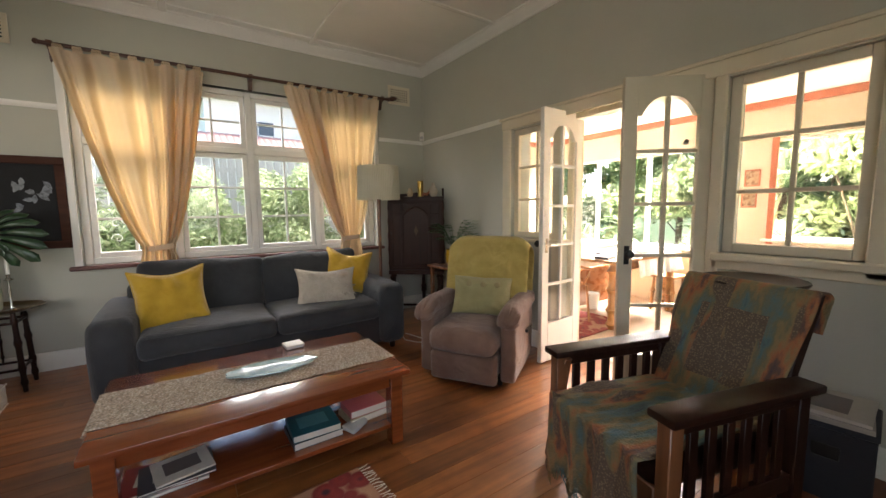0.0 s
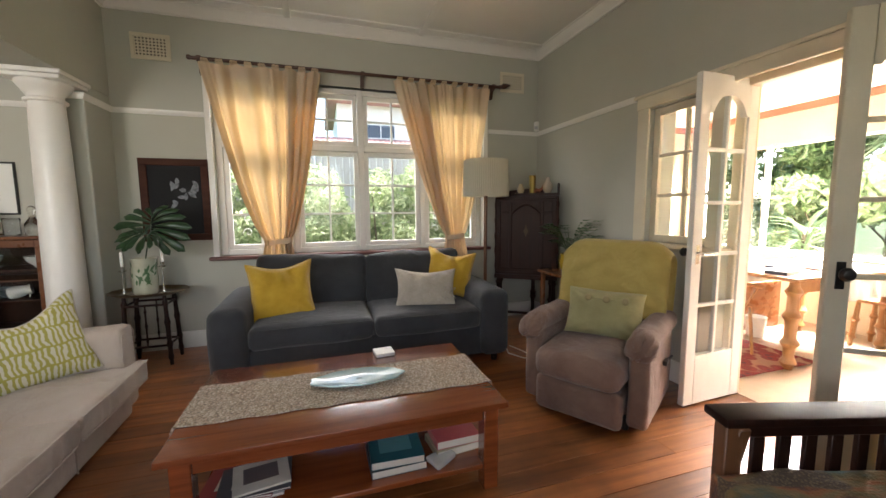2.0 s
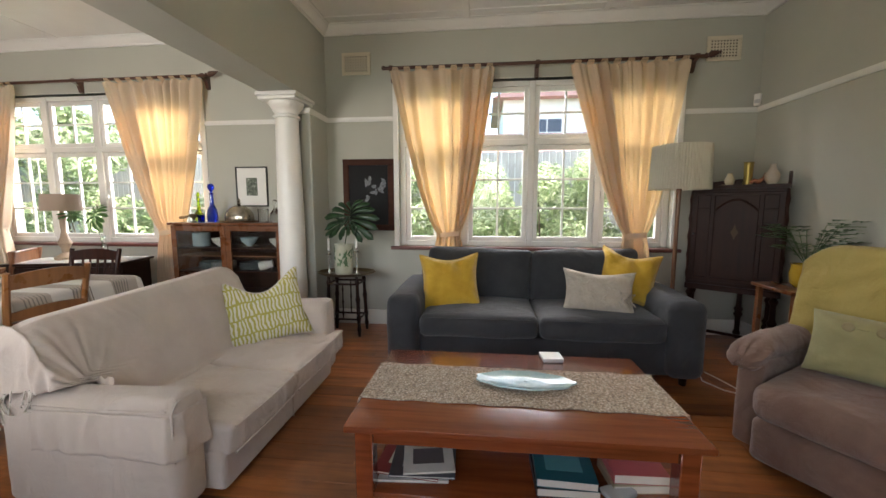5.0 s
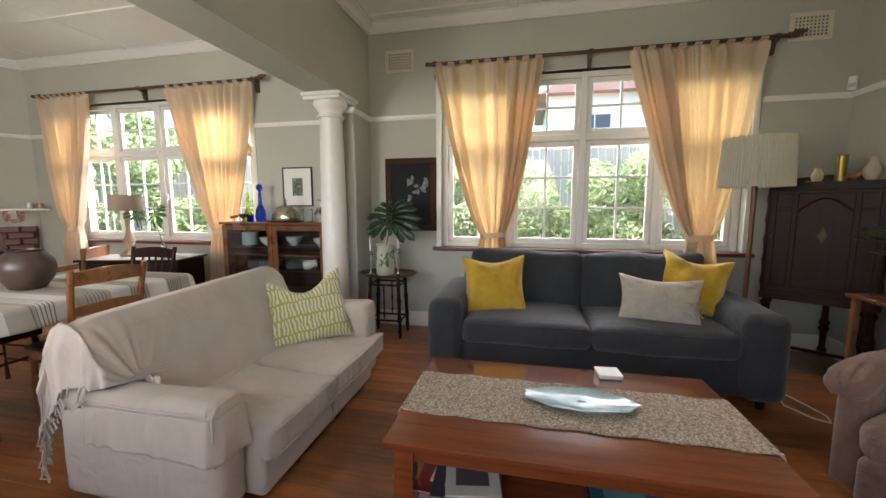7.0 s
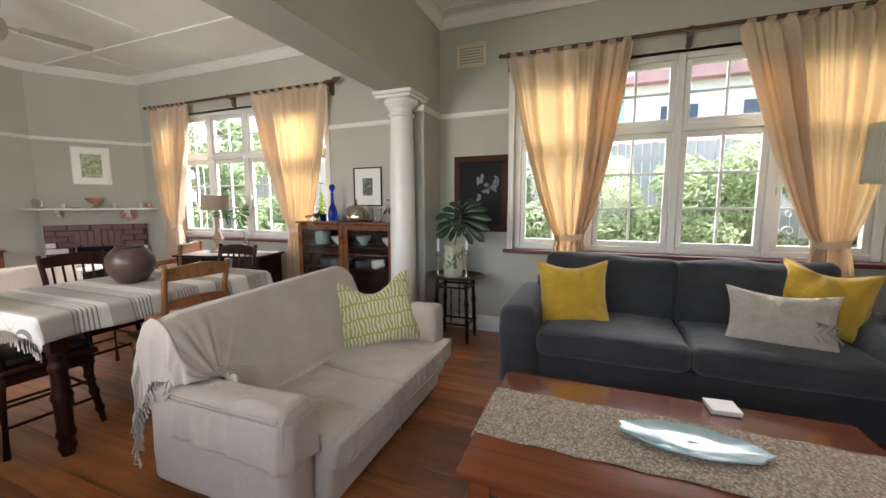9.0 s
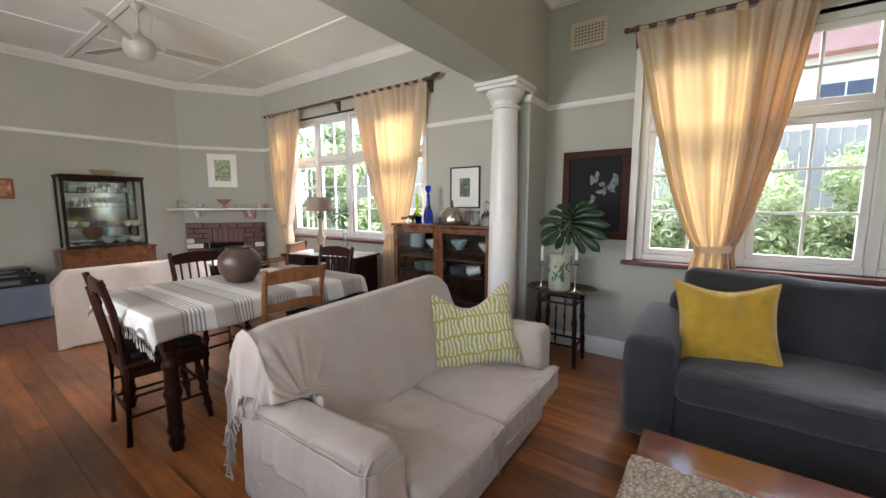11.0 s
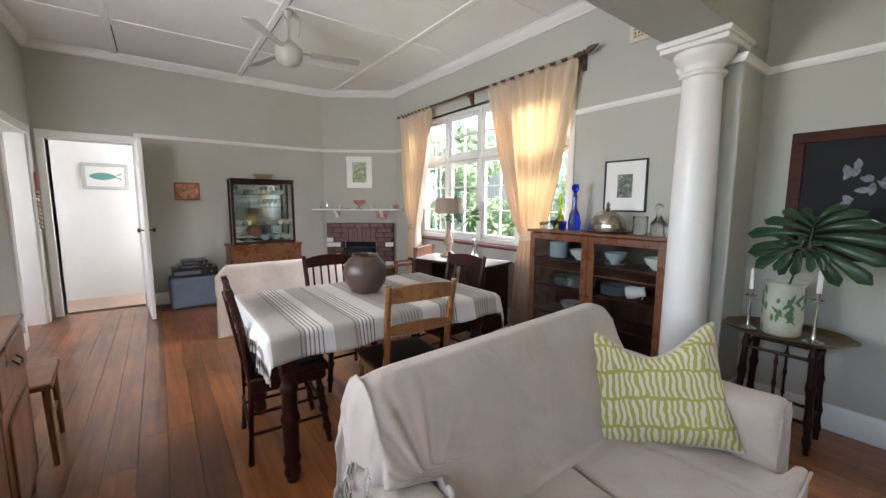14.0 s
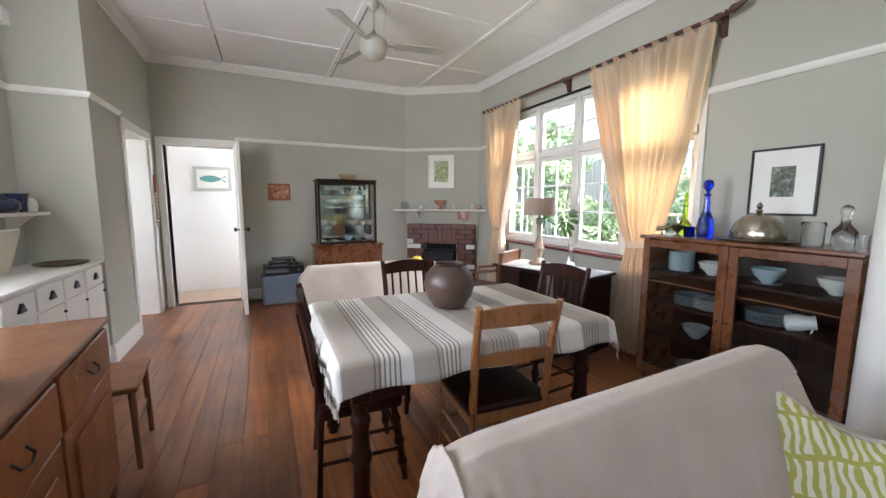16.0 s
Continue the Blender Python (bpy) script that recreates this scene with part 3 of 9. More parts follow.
# ---- curtains ----
def curtain(name, x0, x1, tie, tie_w, z_top, z_bot, y, seed, label):
    """A tab-top curtain drawn in by a tie-back at tie."""
    c = thing(name, pose((x0 + x1) / 2, y, 0), label, "curtain", "tab-top curtains")
    mid = (x0 + x1) / 2
    zt = 1.0
    W = x1 - x0
    folds = 7.5

    def f(u, v):
        z = z_bot + (z_top - z_bot) * v
        if z > zt:
            s = (z - zt) / (z_top - zt)
            g = s ** 0.72
            w = tie_w + (W - tie_w) * g
            cx = tie + (mid - tie) * (s ** 0.9)
        else:
            s = (zt - z) / (zt - z_bot + 1e-6)
            w = tie_w + 0.24 * s ** 0.7
            cx = tie
            g = 0.12 + 0.1 * s
        wig = 0.030 * noise.noise(Vector((u * 3 + seed, z * 0.7, seed))) * g
        amp = 0.050 + 0.020 * (1 - min(1, g))
        ph = (u + 0.10 * math.sin(u * 5.0 + seed)) * folds * 2 * math.pi + 1.8 * noise.noise(Vector((u * 3, z * 0.6, seed * 3)))
        yy = amp * (0.6 + 0.8 * noise.noise(Vector((u * 5, seed, z * 0.4)))) * math.sin(ph) + 0.010 * math.sin(ph * 2.3 + seed) + 0.012 * noise.noise(Vector((u * 22, z * 1.3, seed)))
        # the inner edge folds over itself towards the tie
        yy -= 0.05 * max(0.0, (u if tie < mid else 1 - u) - 0.62) * (1 - g) * 2
        if abs(z - zt) < 0.12:
            yy *= 0.75
        if v > 0.985:
            yy *= 0.35
        return (cx - mid + w * (u - 0.5) + wig, yy, z + 0.012 * math.sin(u * math.pi * 9) * (v > 0.98))

    part("cloth", sheet(bmesh.new(), f, 120, 50), M_CURTAIN, c, smooth=180)
    side = 1 if mid < (0.62 if mid > -2 else -4.27) else -1
    e = (lambda a: 1 - 0.30 * a) if side > 0 else (lambda a: 0.30 * a)
    part("turned_edge", sheet(bmesh.new(), lambda a, b: Vector(f(e(a), 0.02 + 0.92 * b)) + Vector((0, 0.004 + 0.008 * a, 0)), 40, 40), M_CURTAIN, c, smooth=180)
    part("heading", sheet(bmesh.new(), lambda a, b: Vector(f(a, 0.945 + 0.05 * b)) + Vector((0, -0.004, 0)), 120, 3), M_CURTAIN, c, smooth=180)
    n = 9
    for k in range(n):
        u = (k + 0.5) / n
        x = -W / 2 + W * u
        bm = sheet(bmesh.new(), lambda a, b: (x + (a - 0.5) * 0.05 + 0.008 * math.sin(b * 6), 0.024 * math.cos(b * 2 * math.pi), z_top + 0.012 + 0.040 * (1 - abs(2 * b - 1)) * 1.0 - 0.02), 3, 12)
        part("tab", bm, M_CURTAIN, c, smooth=180)
    bm = bmesh.new()
    sheet(bm, lambda a, b: (tie - mid + (tie_w * 0.56) * math.cos(a * 2 * math.pi), 0.05 * math.sin(a * 2 * math.pi), zt - 0.03 + b * 0.05 + 0.01 * math.cos(a * 2 * math.pi)), 24, 3)
    part("tie_back", bm, M_CURTAIN, c, smooth=180)
    return c


def curtain_rod(name, x0, x1, z, y):
    r = thing(name, pose((x0 + x1) / 2, y, z), "dark varnished wooden curtain pole with shaped brackets and pointed finials", "curtain rod")
    h = (x1 - x0) / 2
    part("pole", rod(bmesh.new(), (-h, 0, 0), (h, 0, 0), 0.016, seg=12), M_RODWOOD, r)
    for x in (-h + 0.06, 0.0, h - 0.06):
        bm = bmesh.new()
        prism(bm, [(0.0, 0.05), (0.0, -0.11), (-0.03, -0.10), (-0.05, -0.03), (-0.10, -0.012), (-0.125, 0.0), (-0.11, 0.03), (-0.05, 0.022)], -0.018, 0.018,
              Matrix.Translation((x, YN - y, 0)) @ Matrix(((0, 0, 1, 0), (1, 0, 0, 0), (0, 1, 0, 0), (0, 0, 0, 1))))
        part("bracket", bm, M_RODWOOD, r)
    for s in (-1, 1):
        bm = lathe(bmesh.new(), [(0.018, 0), (0.026, 0.01), (0.014, 0.02), (0.03, 0.05), (0.022, 0.09), (0.004, 0.14)] if s > 0 else [(0.018, 0), (0.022, 0.008), (0.020, 0.02), (0.014, 0.028)], 10, frame_to((s * h, 0, 0), (s * h + s, 0, 0.25)))
        part("finial", bm, M_RODWOOD, r)
    return r


CUR = "cream tab-top cotton curtain held back with a tie, glowing with daylight"
curtain_rod("curtain_rod", -0.84, 2.13, 2.63, YN - 0.12)
curtain("curtain", -0.79, 0.25, -0.20, 0.21, 2.60, 0.12, YN - 0.12, 1.3, CUR)
curtain("curtain", 0.95, 2.02, 1.60, 0.20, 2.60, 0.12, YN - 0.12, 4.1, CUR)
curtain_rod("curtain_rod", -5.89, -2.74, 2.63, YN - 0.12)
curtain("curtain", -5.86, -5.03, -5.45, 0.20, 2.60, 0.10, YN - 0.12, 7.7, CUR)
curtain("curtain", -3.94, -2.80, -3.28, 0.22, 2.60, 0.03, YN - 0.12, 9.2, CUR)

# ---- french doors, sidelight and east window ----
JX = XE + 0.20
_bm = bmesh.new()
box(_bm, (XE + 0.12, 2.10 + 0.03, 0), (XE + TH, 2.19, 2.12), 0.005)
box(_bm, (XE + 0.12, 0.99, 0), (XE + TH, 1.045, 2.12), 0.005)
box(_bm, (XE + 0.12, 0.99, 2.06), (XE + TH, 2.19, 2.13), 0.005)
box(_bm, (XE - 0.022, 0.33, 2.07), (XE + 0.002, 2.88, 2.16), 0.006)
box(_bm, (XE - 0.03, 0.30, 2.16), (XE + 0.002, 2.91, 2.185), 0.005)
box(_bm, (XE - 0.02, 2.76, 1.03), (XE + 0.002, 2.87, 2.07), 0.006)
box(_bm, (XE - 0.02, 2.13, 0.0), (XE + 0.002, 2.24, 2.07), 0.006)
box(_bm, (XE - 0.02, 0.972, 0.0), (XE + 0.03, 1.036, 2.07), 0.006)
box(_bm, (XE - 0.02, 0.25, 0.95), (XE + 0.002, 0.36, 2.07), 0.006)
box(_bm, (XE - 0.06, 0.22, 0.985), (XE + 0.10, 1.0, 1.03), 0.008)
box(_bm, (XE - 0.02, 0.25, 0.93), (XE + 0.002, 1.0, 0.985), 0.004)
box(_bm, (XE - 0.05, 2.13, 0.995), (XE + 0.10, 2.90, 1.03), 0.008)
struct("door_frame", _bm, M_CREAM, "cream painted timber casing")
for _nm, _a, _b, _r in (("window_3", 2.19, 2.76, 4), ("window_4", 0.36, 0.97, 3)):
    _w = thing(_nm, Matrix.Translation((XE + 0.06, _b, 1.03)) @ pose(0, 0, 0, 0, 0, -90), "cream painted interior window with small square panes", "window")
    _w["kind"] = "structure"
    _s = sash(_w, "window_frame", 0.0, _b - _a, 0.0, 1.03, 2, 3, 0.0, 0.055, 0.024)
    _s.data.materials[0] = M_CREAM


def door_leaf(name, hinge, angle, label, w=0.525, h=2.09, flip=1, paint=None):
    paint = paint or M_WHITE
    """A glazed leaf with two by five lights, the top ones arched. It turns about its hinge."""
    d = thing(name, pose(hinge[0], hinge[1], 0.012, 0, 0, angle), label, "door", "french door leaves")
    d["kind"] = "structure"
    st, t = 0.085, 0.02
    gx0, gx1, gz0, gz1 = st, w - st, 0.33, h - 0.12
    bm = bmesh.new()
    box(bm, (0, -t, 0), (st, t, h), 0.004)
    box(bm, (w - st, -t, 0), (w, t, h), 0.004)
    box(bm, (st, -t, 0), (w - st, t, gz0), 0.003)
    cx = w / 2
    half = (gx1 - gx0) / 2
    # arched head: flat shoulders, then a curved rise to the middle
    N = 16
    for k in range(N):
        xa, xb = gx0 + (gx1 - gx0) * k / N, gx0 + (gx1 - gx0) * (k + 1) / N
        rise = lambda x: 0.0 if abs(x - cx) > half * 0.86 else 0.115 * math.cos((abs(x - cx) / (half * 0.86)) ** 1.5 * math.pi / 2) ** 0.8
        za, zb = gz1 - 0.115 + rise(xa), gz1 - 0.115 + rise(xb)
        vs = [bm.verts.new(p) for p in ((xa, -t, za), (xb, -t, zb), (xb, -t, h), (xa, -t, h), (xa, t, za), (xb, t, zb), (xb, t, h), (xa, t, h))]
        for f in ((0, 1, 2, 3), (7, 6, 5, 4), (0, 4, 5, 1), (3, 2, 6, 7)):
            bm.faces.new([vs[i] for i in f])
    fr = part("leaf_frame", bm, paint, d, "white gloss painted frame")
    bm = bmesh.new()
    box(bm, (cx - 0.013, -0.014, gz0), (cx + 0.013, 0.014, gz1), 0.004)
    rows = [gz0 + (gz1 - gz0) * k / 5 for k in range(6)]
    for z in rows[1:-1]:
        box(bm, (gx0, -0.0125, z - 0.012), (gx1, 0.0125, z + 0.012), 0.004)
    part("glazing_bars", bm, paint, d)
    for i in range(2):
        for k in range(5):
            a, b = (gx0, cx - 0.013) if i == 0 else (cx + 0.013, gx1)
            p = part("pane", box(bmesh.new(), (a, -0.002, rows[k] + 0.01), (b, 0.002, rows[k + 1] - 0.01)), M_GLASS, fr, smooth=0)
            p.visible_shadow = False
    for s in (-1, 1):
        bm = bmesh.new()
        box(bm, (w - 0.062, s * t, 0.93), (w - 0.03, s * (t + 0.004), 1.05), 0.001)
        rod(bm, (w - 0.046, s * t, 1.0), (w - 0.046, s * (t + 0.045), 1.0), 0.009)
        if s * flip > 0:
            lathe(bm, [(0.01, 0), (0.026, 0.008), (0.03, 0.022), (0.02, 0.038), (0.005, 0.042)], 14, frame_to((w - 0.046, s * (t + 0.03), 1.0), (w - 0.046, s * 2, 1.0)))
        else:
            rod(bm, (w - 0.046, s * (t + 0.042), 1.0), (w - 0.125, s * (t + 0.046), 0.995), 0.009)
        part("door_handle", bm, M_CHROME if s * flip < 0 else M_BLACK, d, "chrome lever" if s * flip < 0 else "black door knob")
    return d


M_CHROME = plain("chrome", (0.75, 0.74, 0.72), 0.2, 1.0)
M_BLACK = plain("black_gloss", (0.012, 0.012, 0.012), 0.3)
door_leaf("door_1", (2.915, 2.14), 180 + 3, "white french door leaf with ten panes standing open into the room", flip=-1)
# cream instead of door_1's white puts this backlit leaf's shade into its paint
door_leaf("door_2", (2.735, 1.062), 142, "french door leaf with ten panes standing half open, cream deepened for shade", w=0.54, flip=1, paint=M_CREAM)

# ---- sunroom ----
SX1, SYN, SYS, SZ = 5.40, 4.75, -1.6, 2.50
struct("sunroom_floor", box(bmesh.new(), (XE + TH, SYS, -0.16), (SX1 + 0.2, SYN, -0.004)), M_TILE, "pale terracotta tiled sunroom floor")
_bm = holed_wall(bmesh.new(), pose(SX1, 0, 0, 0, 0, -90), -SYN, -SYS, -0.1, SZ + 0.3, 0.18, [(-4.45, -2.08, 0.76, 2.03), (-1.50, 0.9, 0.94, 2.03)])
holed_wall(_bm, pose(0, SYN, 0), XE + TH - 0.1, SX1 + 0.2, -0.1, SZ + 0.3, 0.18)
holed_wall(_bm, pose(0, SYS, 0, 0, 0, 180), -SX1 - 0.2, -XE, -0.1, SZ + 0.3, 0.18, [(-5.1, -3.2, 0.9, 2.0)])
struct("sunroom_wall", _bm, M_SUNWALL, "cream plastered sunroom wall with window strips")
_bm = box(bmesh.new(), (XE + TH, SYS, SZ - 0.05), (SX1 + 0.2, SYN, SZ + 0.1))
struct("sunroom_ceiling", _bm, M_CEIL, "white sunroom ceiling")
_bm = bmesh.new()
box(_bm, (SX1 - 0.03, SYS, SZ - 0.13), (SX1 + 0.002, SYN, SZ - 0.05), 0.006)
box(_bm, (XE + TH, SYN - 0.03, SZ - 0.13), (SX1 - 0.03, SYN + 0.002, SZ - 0.05), 0.006)
box(_bm, (SX1 - 0.02, 1.44, 0.88), (SX1 + 0.002, 1.50, 2.06), 0.004)
struct("trim", _bm, M_TERRA, "terracotta painted trim")
for _nm, _y0, _y1, _z0, _n in (("window_5", 2.08, 4.45, 0.76, 3), ("window_6", -0.9, 1.50, 0.94, 3)):
    _w = thing(_nm, Matrix.Translation((SX1 + 0.06, _y1, _z0)) @ pose(0, 0, 0, 0, 0, -90), "wide aluminium framed sliding window", "window")
    _w["kind"] = "structure"
    _W = _y1 - _y0
    for _k in range(_n):
        sash(_w, "window_frame", _W * _k / _n, _W * (_k + 1) / _n, 0.0, 2.03 - _z0, 1, 1, 0.0, 0.028, 0.02)
    part("window_sill", box(bmesh.new(), (-0.04, -0.10, -0.035), (_W + 0.04, 0.0, -0.003), 0.006), M_WHITE, _w)

# ---- passages behind the two doorways ----
_bm = bmesh.new()
box(_bm, (-8.0, 0.0, -0.1), (-7.85, 2.2, 2.6))
box(_bm, (-9.0, -0.2, -0.1), (XW - 0.2, 0.0, 2.6))
# unseen opening, added so that a lamp can light the passage
holed_wall(_bm, pose(0, 2.2, 0), -9.0, XW - 0.2, -0.1, 2.6, 0.2, [(-7.8, -7.15, 0.9, 2.3)])
struct("passage_wall", _bm, M_HALL, "white passage wall")
_bm = bmesh.new()
# unseen opening here too, added for the back room's lamp
holed_wall(_bm, pose(0, -1.5, 0, 0, 0, 180), 4.9, 7.3, -0.1, 2.6, 0.2, [(5.6, 6.7, 1.0, 2.2)])
box(_bm, (-7.1, -1.5, -0.1), (-6.95, -0.2, 2.6))
box(_bm, (-5.3, -1.5, -0.1), (-5.15, -0.2, 2.6))
struct("back_room_wall", _bm, M_HALL, "white wall of the next room")
struct("passage_ceiling", box(box(bmesh.new(), (-9.2, -0.2, 2.6), (XW - 0.19, 2.4, 2.7)), (-7.3, -1.7, 2.6), (-4.9, -0.19, 2.7)), M_HALL, "white passage ceiling")
struct("passage_floor", box(box(bmesh.new(), (-9.2, -0.2, -0.12), (XW - 0.19, 2.4, -0.002)), (-7.3, -1.7, -0.12), (-4.9, -0.19, -0.002)), M_TILE, "pale passage floor")
_bm = bmesh.new()
box(_bm, (XW - 0.002, 0.225, 0), (XW + 0.02, 0.30, 2.06), 0.005)
box(_bm, (XW - 0.002, 1.06, 0), (XW + 0.02, 1.14, 2.06), 0.005)
box(_bm, (XW - 0.002, 0.225, 2.06), (XW + 0.022, 1.14, 2.15), 0.005)
box(_bm, (XW - 0.2, 0.28, 0), (XW - 0.002, 0.30, 2.06), 0.003)
box(_bm, (XW - 0.2, 1.06, 0), (XW - 0.002, 1.08, 2.06), 0.003)
box(_bm, (-5.76, YD - 0.002, 0), (-5.68, YD + 0.02, 2.06), 0.005)
box(_bm, (-6.70, YD - 0.002, 0), (-6.62, YD + 0.02, 2.06), 0.005)
box(_bm, (-6.70, YD - 0.002, 2.06), (-5.68, YD + 0.022, 2.15), 0.005)
box(_bm, (-5.78, YD - 0.4, 0), (-5.758, YD - 0.002, 2.06), 0.003)
box(_bm, (-6.62, YD - 0.4, 0), (-6.60, YD - 0.002, 2.06), 0.003)
struct("architrave", _bm, M_WHITE, "white painted door casings")
_d = thing("door_3", pose(XW + 0.03, 1.10, 0.012, 0, 0, 4), "white painted door standing open at right angles", "door")
_d["kind"] = "structure"
_bm = box(bmesh.new(), (0.0, -0.02, 0), (0.78, 0.02, 2.03), 0.004)
part("leaf", _bm, M_WHITE, _d)
for _s in (-1, 1):
    _bm = rod(bmesh.new(), (0.73, 0.02 * _s, 1.02), (0.73, 0.055 * _s, 1.02), 0.008)
    lathe(_bm, [(0.01, 0), (0.024, 0.008), (0.026, 0.022), (0.012, 0.034)], 12, frame_to((0.73, 0.05 * _s, 1.02), (0.73, _s, 1.02)))
    part("door_handle", _bm, M_BLACK, _d, "dark round knob")

# ---- outside ----
M_LAWN = surface("lawn", (0.045, 0.09, 0.02), (0.07, 0.13, 0.03), 1.5, 0.9, fine=40, strength=0.6, dist=0.02)
struct("ground", box(bmesh.new(), (-400, -400, -0.5), (400, 400, -0.45)), M_LAWN, "garden lawn")


# ---- added area lamps at the windows, in place of sky light ----
window_light("added_sky_lamp", look((0.62, 6.7, 4.1), (0.62, 4.0, 1.0)), 4.0, 2.2, 155)
window_light("added_sky_lamp", look((-3.3, 6.8, 4.0), (-5.8, 3.0, 1.2)), 3.2, 1.5, 240)
window_light("added_sky_lamp", look((6.35, 2.6, 2.58), (2.6, 2.5, 0.3)), 3.4, 0.6, 950)
# fill lamps in the two added south windows; the second is tilted at the ceiling
window_light("added_sky_lamp", look((-0.4, YS - 0.15, 1.65), (-0.4, 3.0, 1.5)), 2.1, 1.4, 6)
window_light("added_sky_lamp", look((-2.8, -0.36, 1.70), (-3.6, 2.6, 3.3)), 1.3, 1.2, 20)
# added lamps that brighten the passage and back room from out of view
window_light("added_sky_lamp", look((-7.47, 2.32, 1.6), (-7.47, 0, 1.5)), 0.6, 1.3, 9)
window_light("added_sky_lamp", look((-6.15, -1.62, 1.6), (-6.15, 1, 1.5)), 1.0, 1.1, 8)

# unseen windows, added around the south fill lamps
for _nm, _m, _W, _H in (("added_window_7", Matrix.Translation((0.7, YS - 0.08, 0.9)) @ pose(0, 0, 0, 0, 0, 180), 2.2, 1.5), ("added_window_8", Matrix.Translation((-2.1, -0.32, 1.05)) @ pose(0, 0, 0, 0, 0, 180), 1.4, 1.3)):
    _w = thing(_nm, _m, "white timber window added in the unseen wall behind", "window")
    _w["kind"] = "structure"
    for _k in range(2):
        sash(_w, "window_frame", _W * _k / 2, _W * (_k + 1) / 2, 0.0, _H, 2, 3)

# ---- living room ----
def column(x, y):
    c = thing("column", pose(x, y, 0), "smooth white painted round column with a moulded square capital", "column")
    c["kind"] = "structure"
    part("base", lathe(bmesh.new(), [(0.15, 0), (0.15, 0.03), (0.135, 0.06), (0.125, 0.08)], 32), M_WHITE, c)
    part("shaft", lathe(bmesh.new(), [(0.122, 0.08), (0.122, 0.5), (0.119, 1.0), (0.113, 1.5), (0.105, 1.9), (0.102, 2.03), (0.102, 2.075)], 36), M_WHITE, c)
    bm = lathe(bmesh.new(), [(0.10, 2.075), (0.12, 2.08), (0.122, 2.095), (0.10, 2.11), (0.10, 2.13), (0.115, 2.15), (0.14, 2.175), (0.155, 2.20), (0.155, 2.215)], 36)
    box(bm, (-0.175, -0.175, 2.215), (0.175, 0.175, 2.245), 0.005)
    box(bm, (-0.19, -0.19, 2.245), (0.19, 0.19, 2.278), 0.006)
    part("capital", bm, M_WHITE, c)


column(-1.665, 3.90)


def feet(parent, pts, r, h, material, name="foot"):
    for x, y in pts:
        part(name, lathe(bmesh.new(), [(r * 0.8, 0), (r, h)], 10, pose(x, y, 0)), material, parent)


def grey_sofa():
    s = thing("sofa", pose(0.565, 3.63, 0), "charcoal grey fabric two-seater sofa with square arms and loose back cushions", "sofa")
    w, d = 2.27, 0.96
    part("base", rbox(bmesh.new(), (w - 0.40, d - 0.12, 0.26), 0.03, pose(0, 0.01, 0.19)), M_GREY, s)
    for sgn in (-1, 1):
        part("arm", rbox(bmesh.new(), (0.25, d, 0.56), 0.07, pose(sgn * (w / 2 - 0.125), 0, 0.34), puff=(0.015, 0.01, 0.015), wob=0.006), M_GREY, s)
    part("back_frame", rbox(bmesh.new(), (w - 0.30, 0.22, 0.62), 0.07, pose(0, d / 2 - 0.13, 0.44), wob=0.005), M_GREY, s)
    cw = (w - 0.50) / 2
    for k, sgn in enumerate((-1, 1)):
        part("seat_cushion", rbox(bmesh.new(), (cw - 0.006, 0.72, 0.17), 0.055, pose(sgn * cw / 2, -0.115, 0.395), puff=(0.0, 0.02, 0.025), n=8, wob=0.008), M_GREY, s)
        part("back_cushion", rbox(bmesh.new(), (cw + 0.02, 0.19, 0.47), 0.06, pose(sgn * (cw / 2 + 0.01), 0.225, 0.660, -12, -1.6 * sgn - 1.2, 0), puff=(0.008, 0.035, 0.016), n=10, wob=0.020), M_GREY, s)
    bm = bmesh.new()
    for sgn in (-1, 1):
        x0 = sgn * cw / 2
        tube(bm, [(x0 - cw / 2 + 0.04, -0.478, 0.462), (x0, -0.502, 0.468), (x0 + cw / 2 - 0.04, -0.478, 0.462)], 0.004)
    part("piping", bm, M_GREY, s)
    feet(s, [(-1.02, -0.4), (1.02, -0.4), (-1.02, 0.4), (1.02, 0.4)], 0.03, 0.07, M_DARKW)


grey_sofa()


def cushion(x, y, z, w, h, t, tilt, turn, roll, material, label, sag=0.0, seed=0.0, pinch=0.10, trim=None):
    c = thing("cushion", Matrix.Translation((x, y, z)) @ pose(0, 0, 0, 0, 0, turn) @ pose(0, 0, 0, tilt, roll, 0), label, "cushion", "scatter cushions")
    part("cover", pillow(bmesh.new(), w, h, t, pinch=pinch, sag=sag, seed=seed), material, c, smooth=180)
    if trim:
        pts = []
        for k in range(65):
            a = k / 64 * 4
            i, f = int(a) % 4, a % 1
            u, v = ((-1 + 2 * f, -1), (1, -1 + 2 * f), (1 - 2 * f, 1), (-1, 1 - 2 * f))[i]
            u, v = math.sin(u * math.pi / 2), math.sin(v * math.pi / 2)
            pts.append((u * w / 2 * (1 - pinch * (1 - v * v)), 0, v * h / 2 * (1 - pinch * (1 - u * u)) - sag * max(0, v) * (1 - u * u) ** 2 + h / 2))
        part("edging", tube(bmesh.new(), pts[:-1], 0.006, 5), trim, c)
    return c


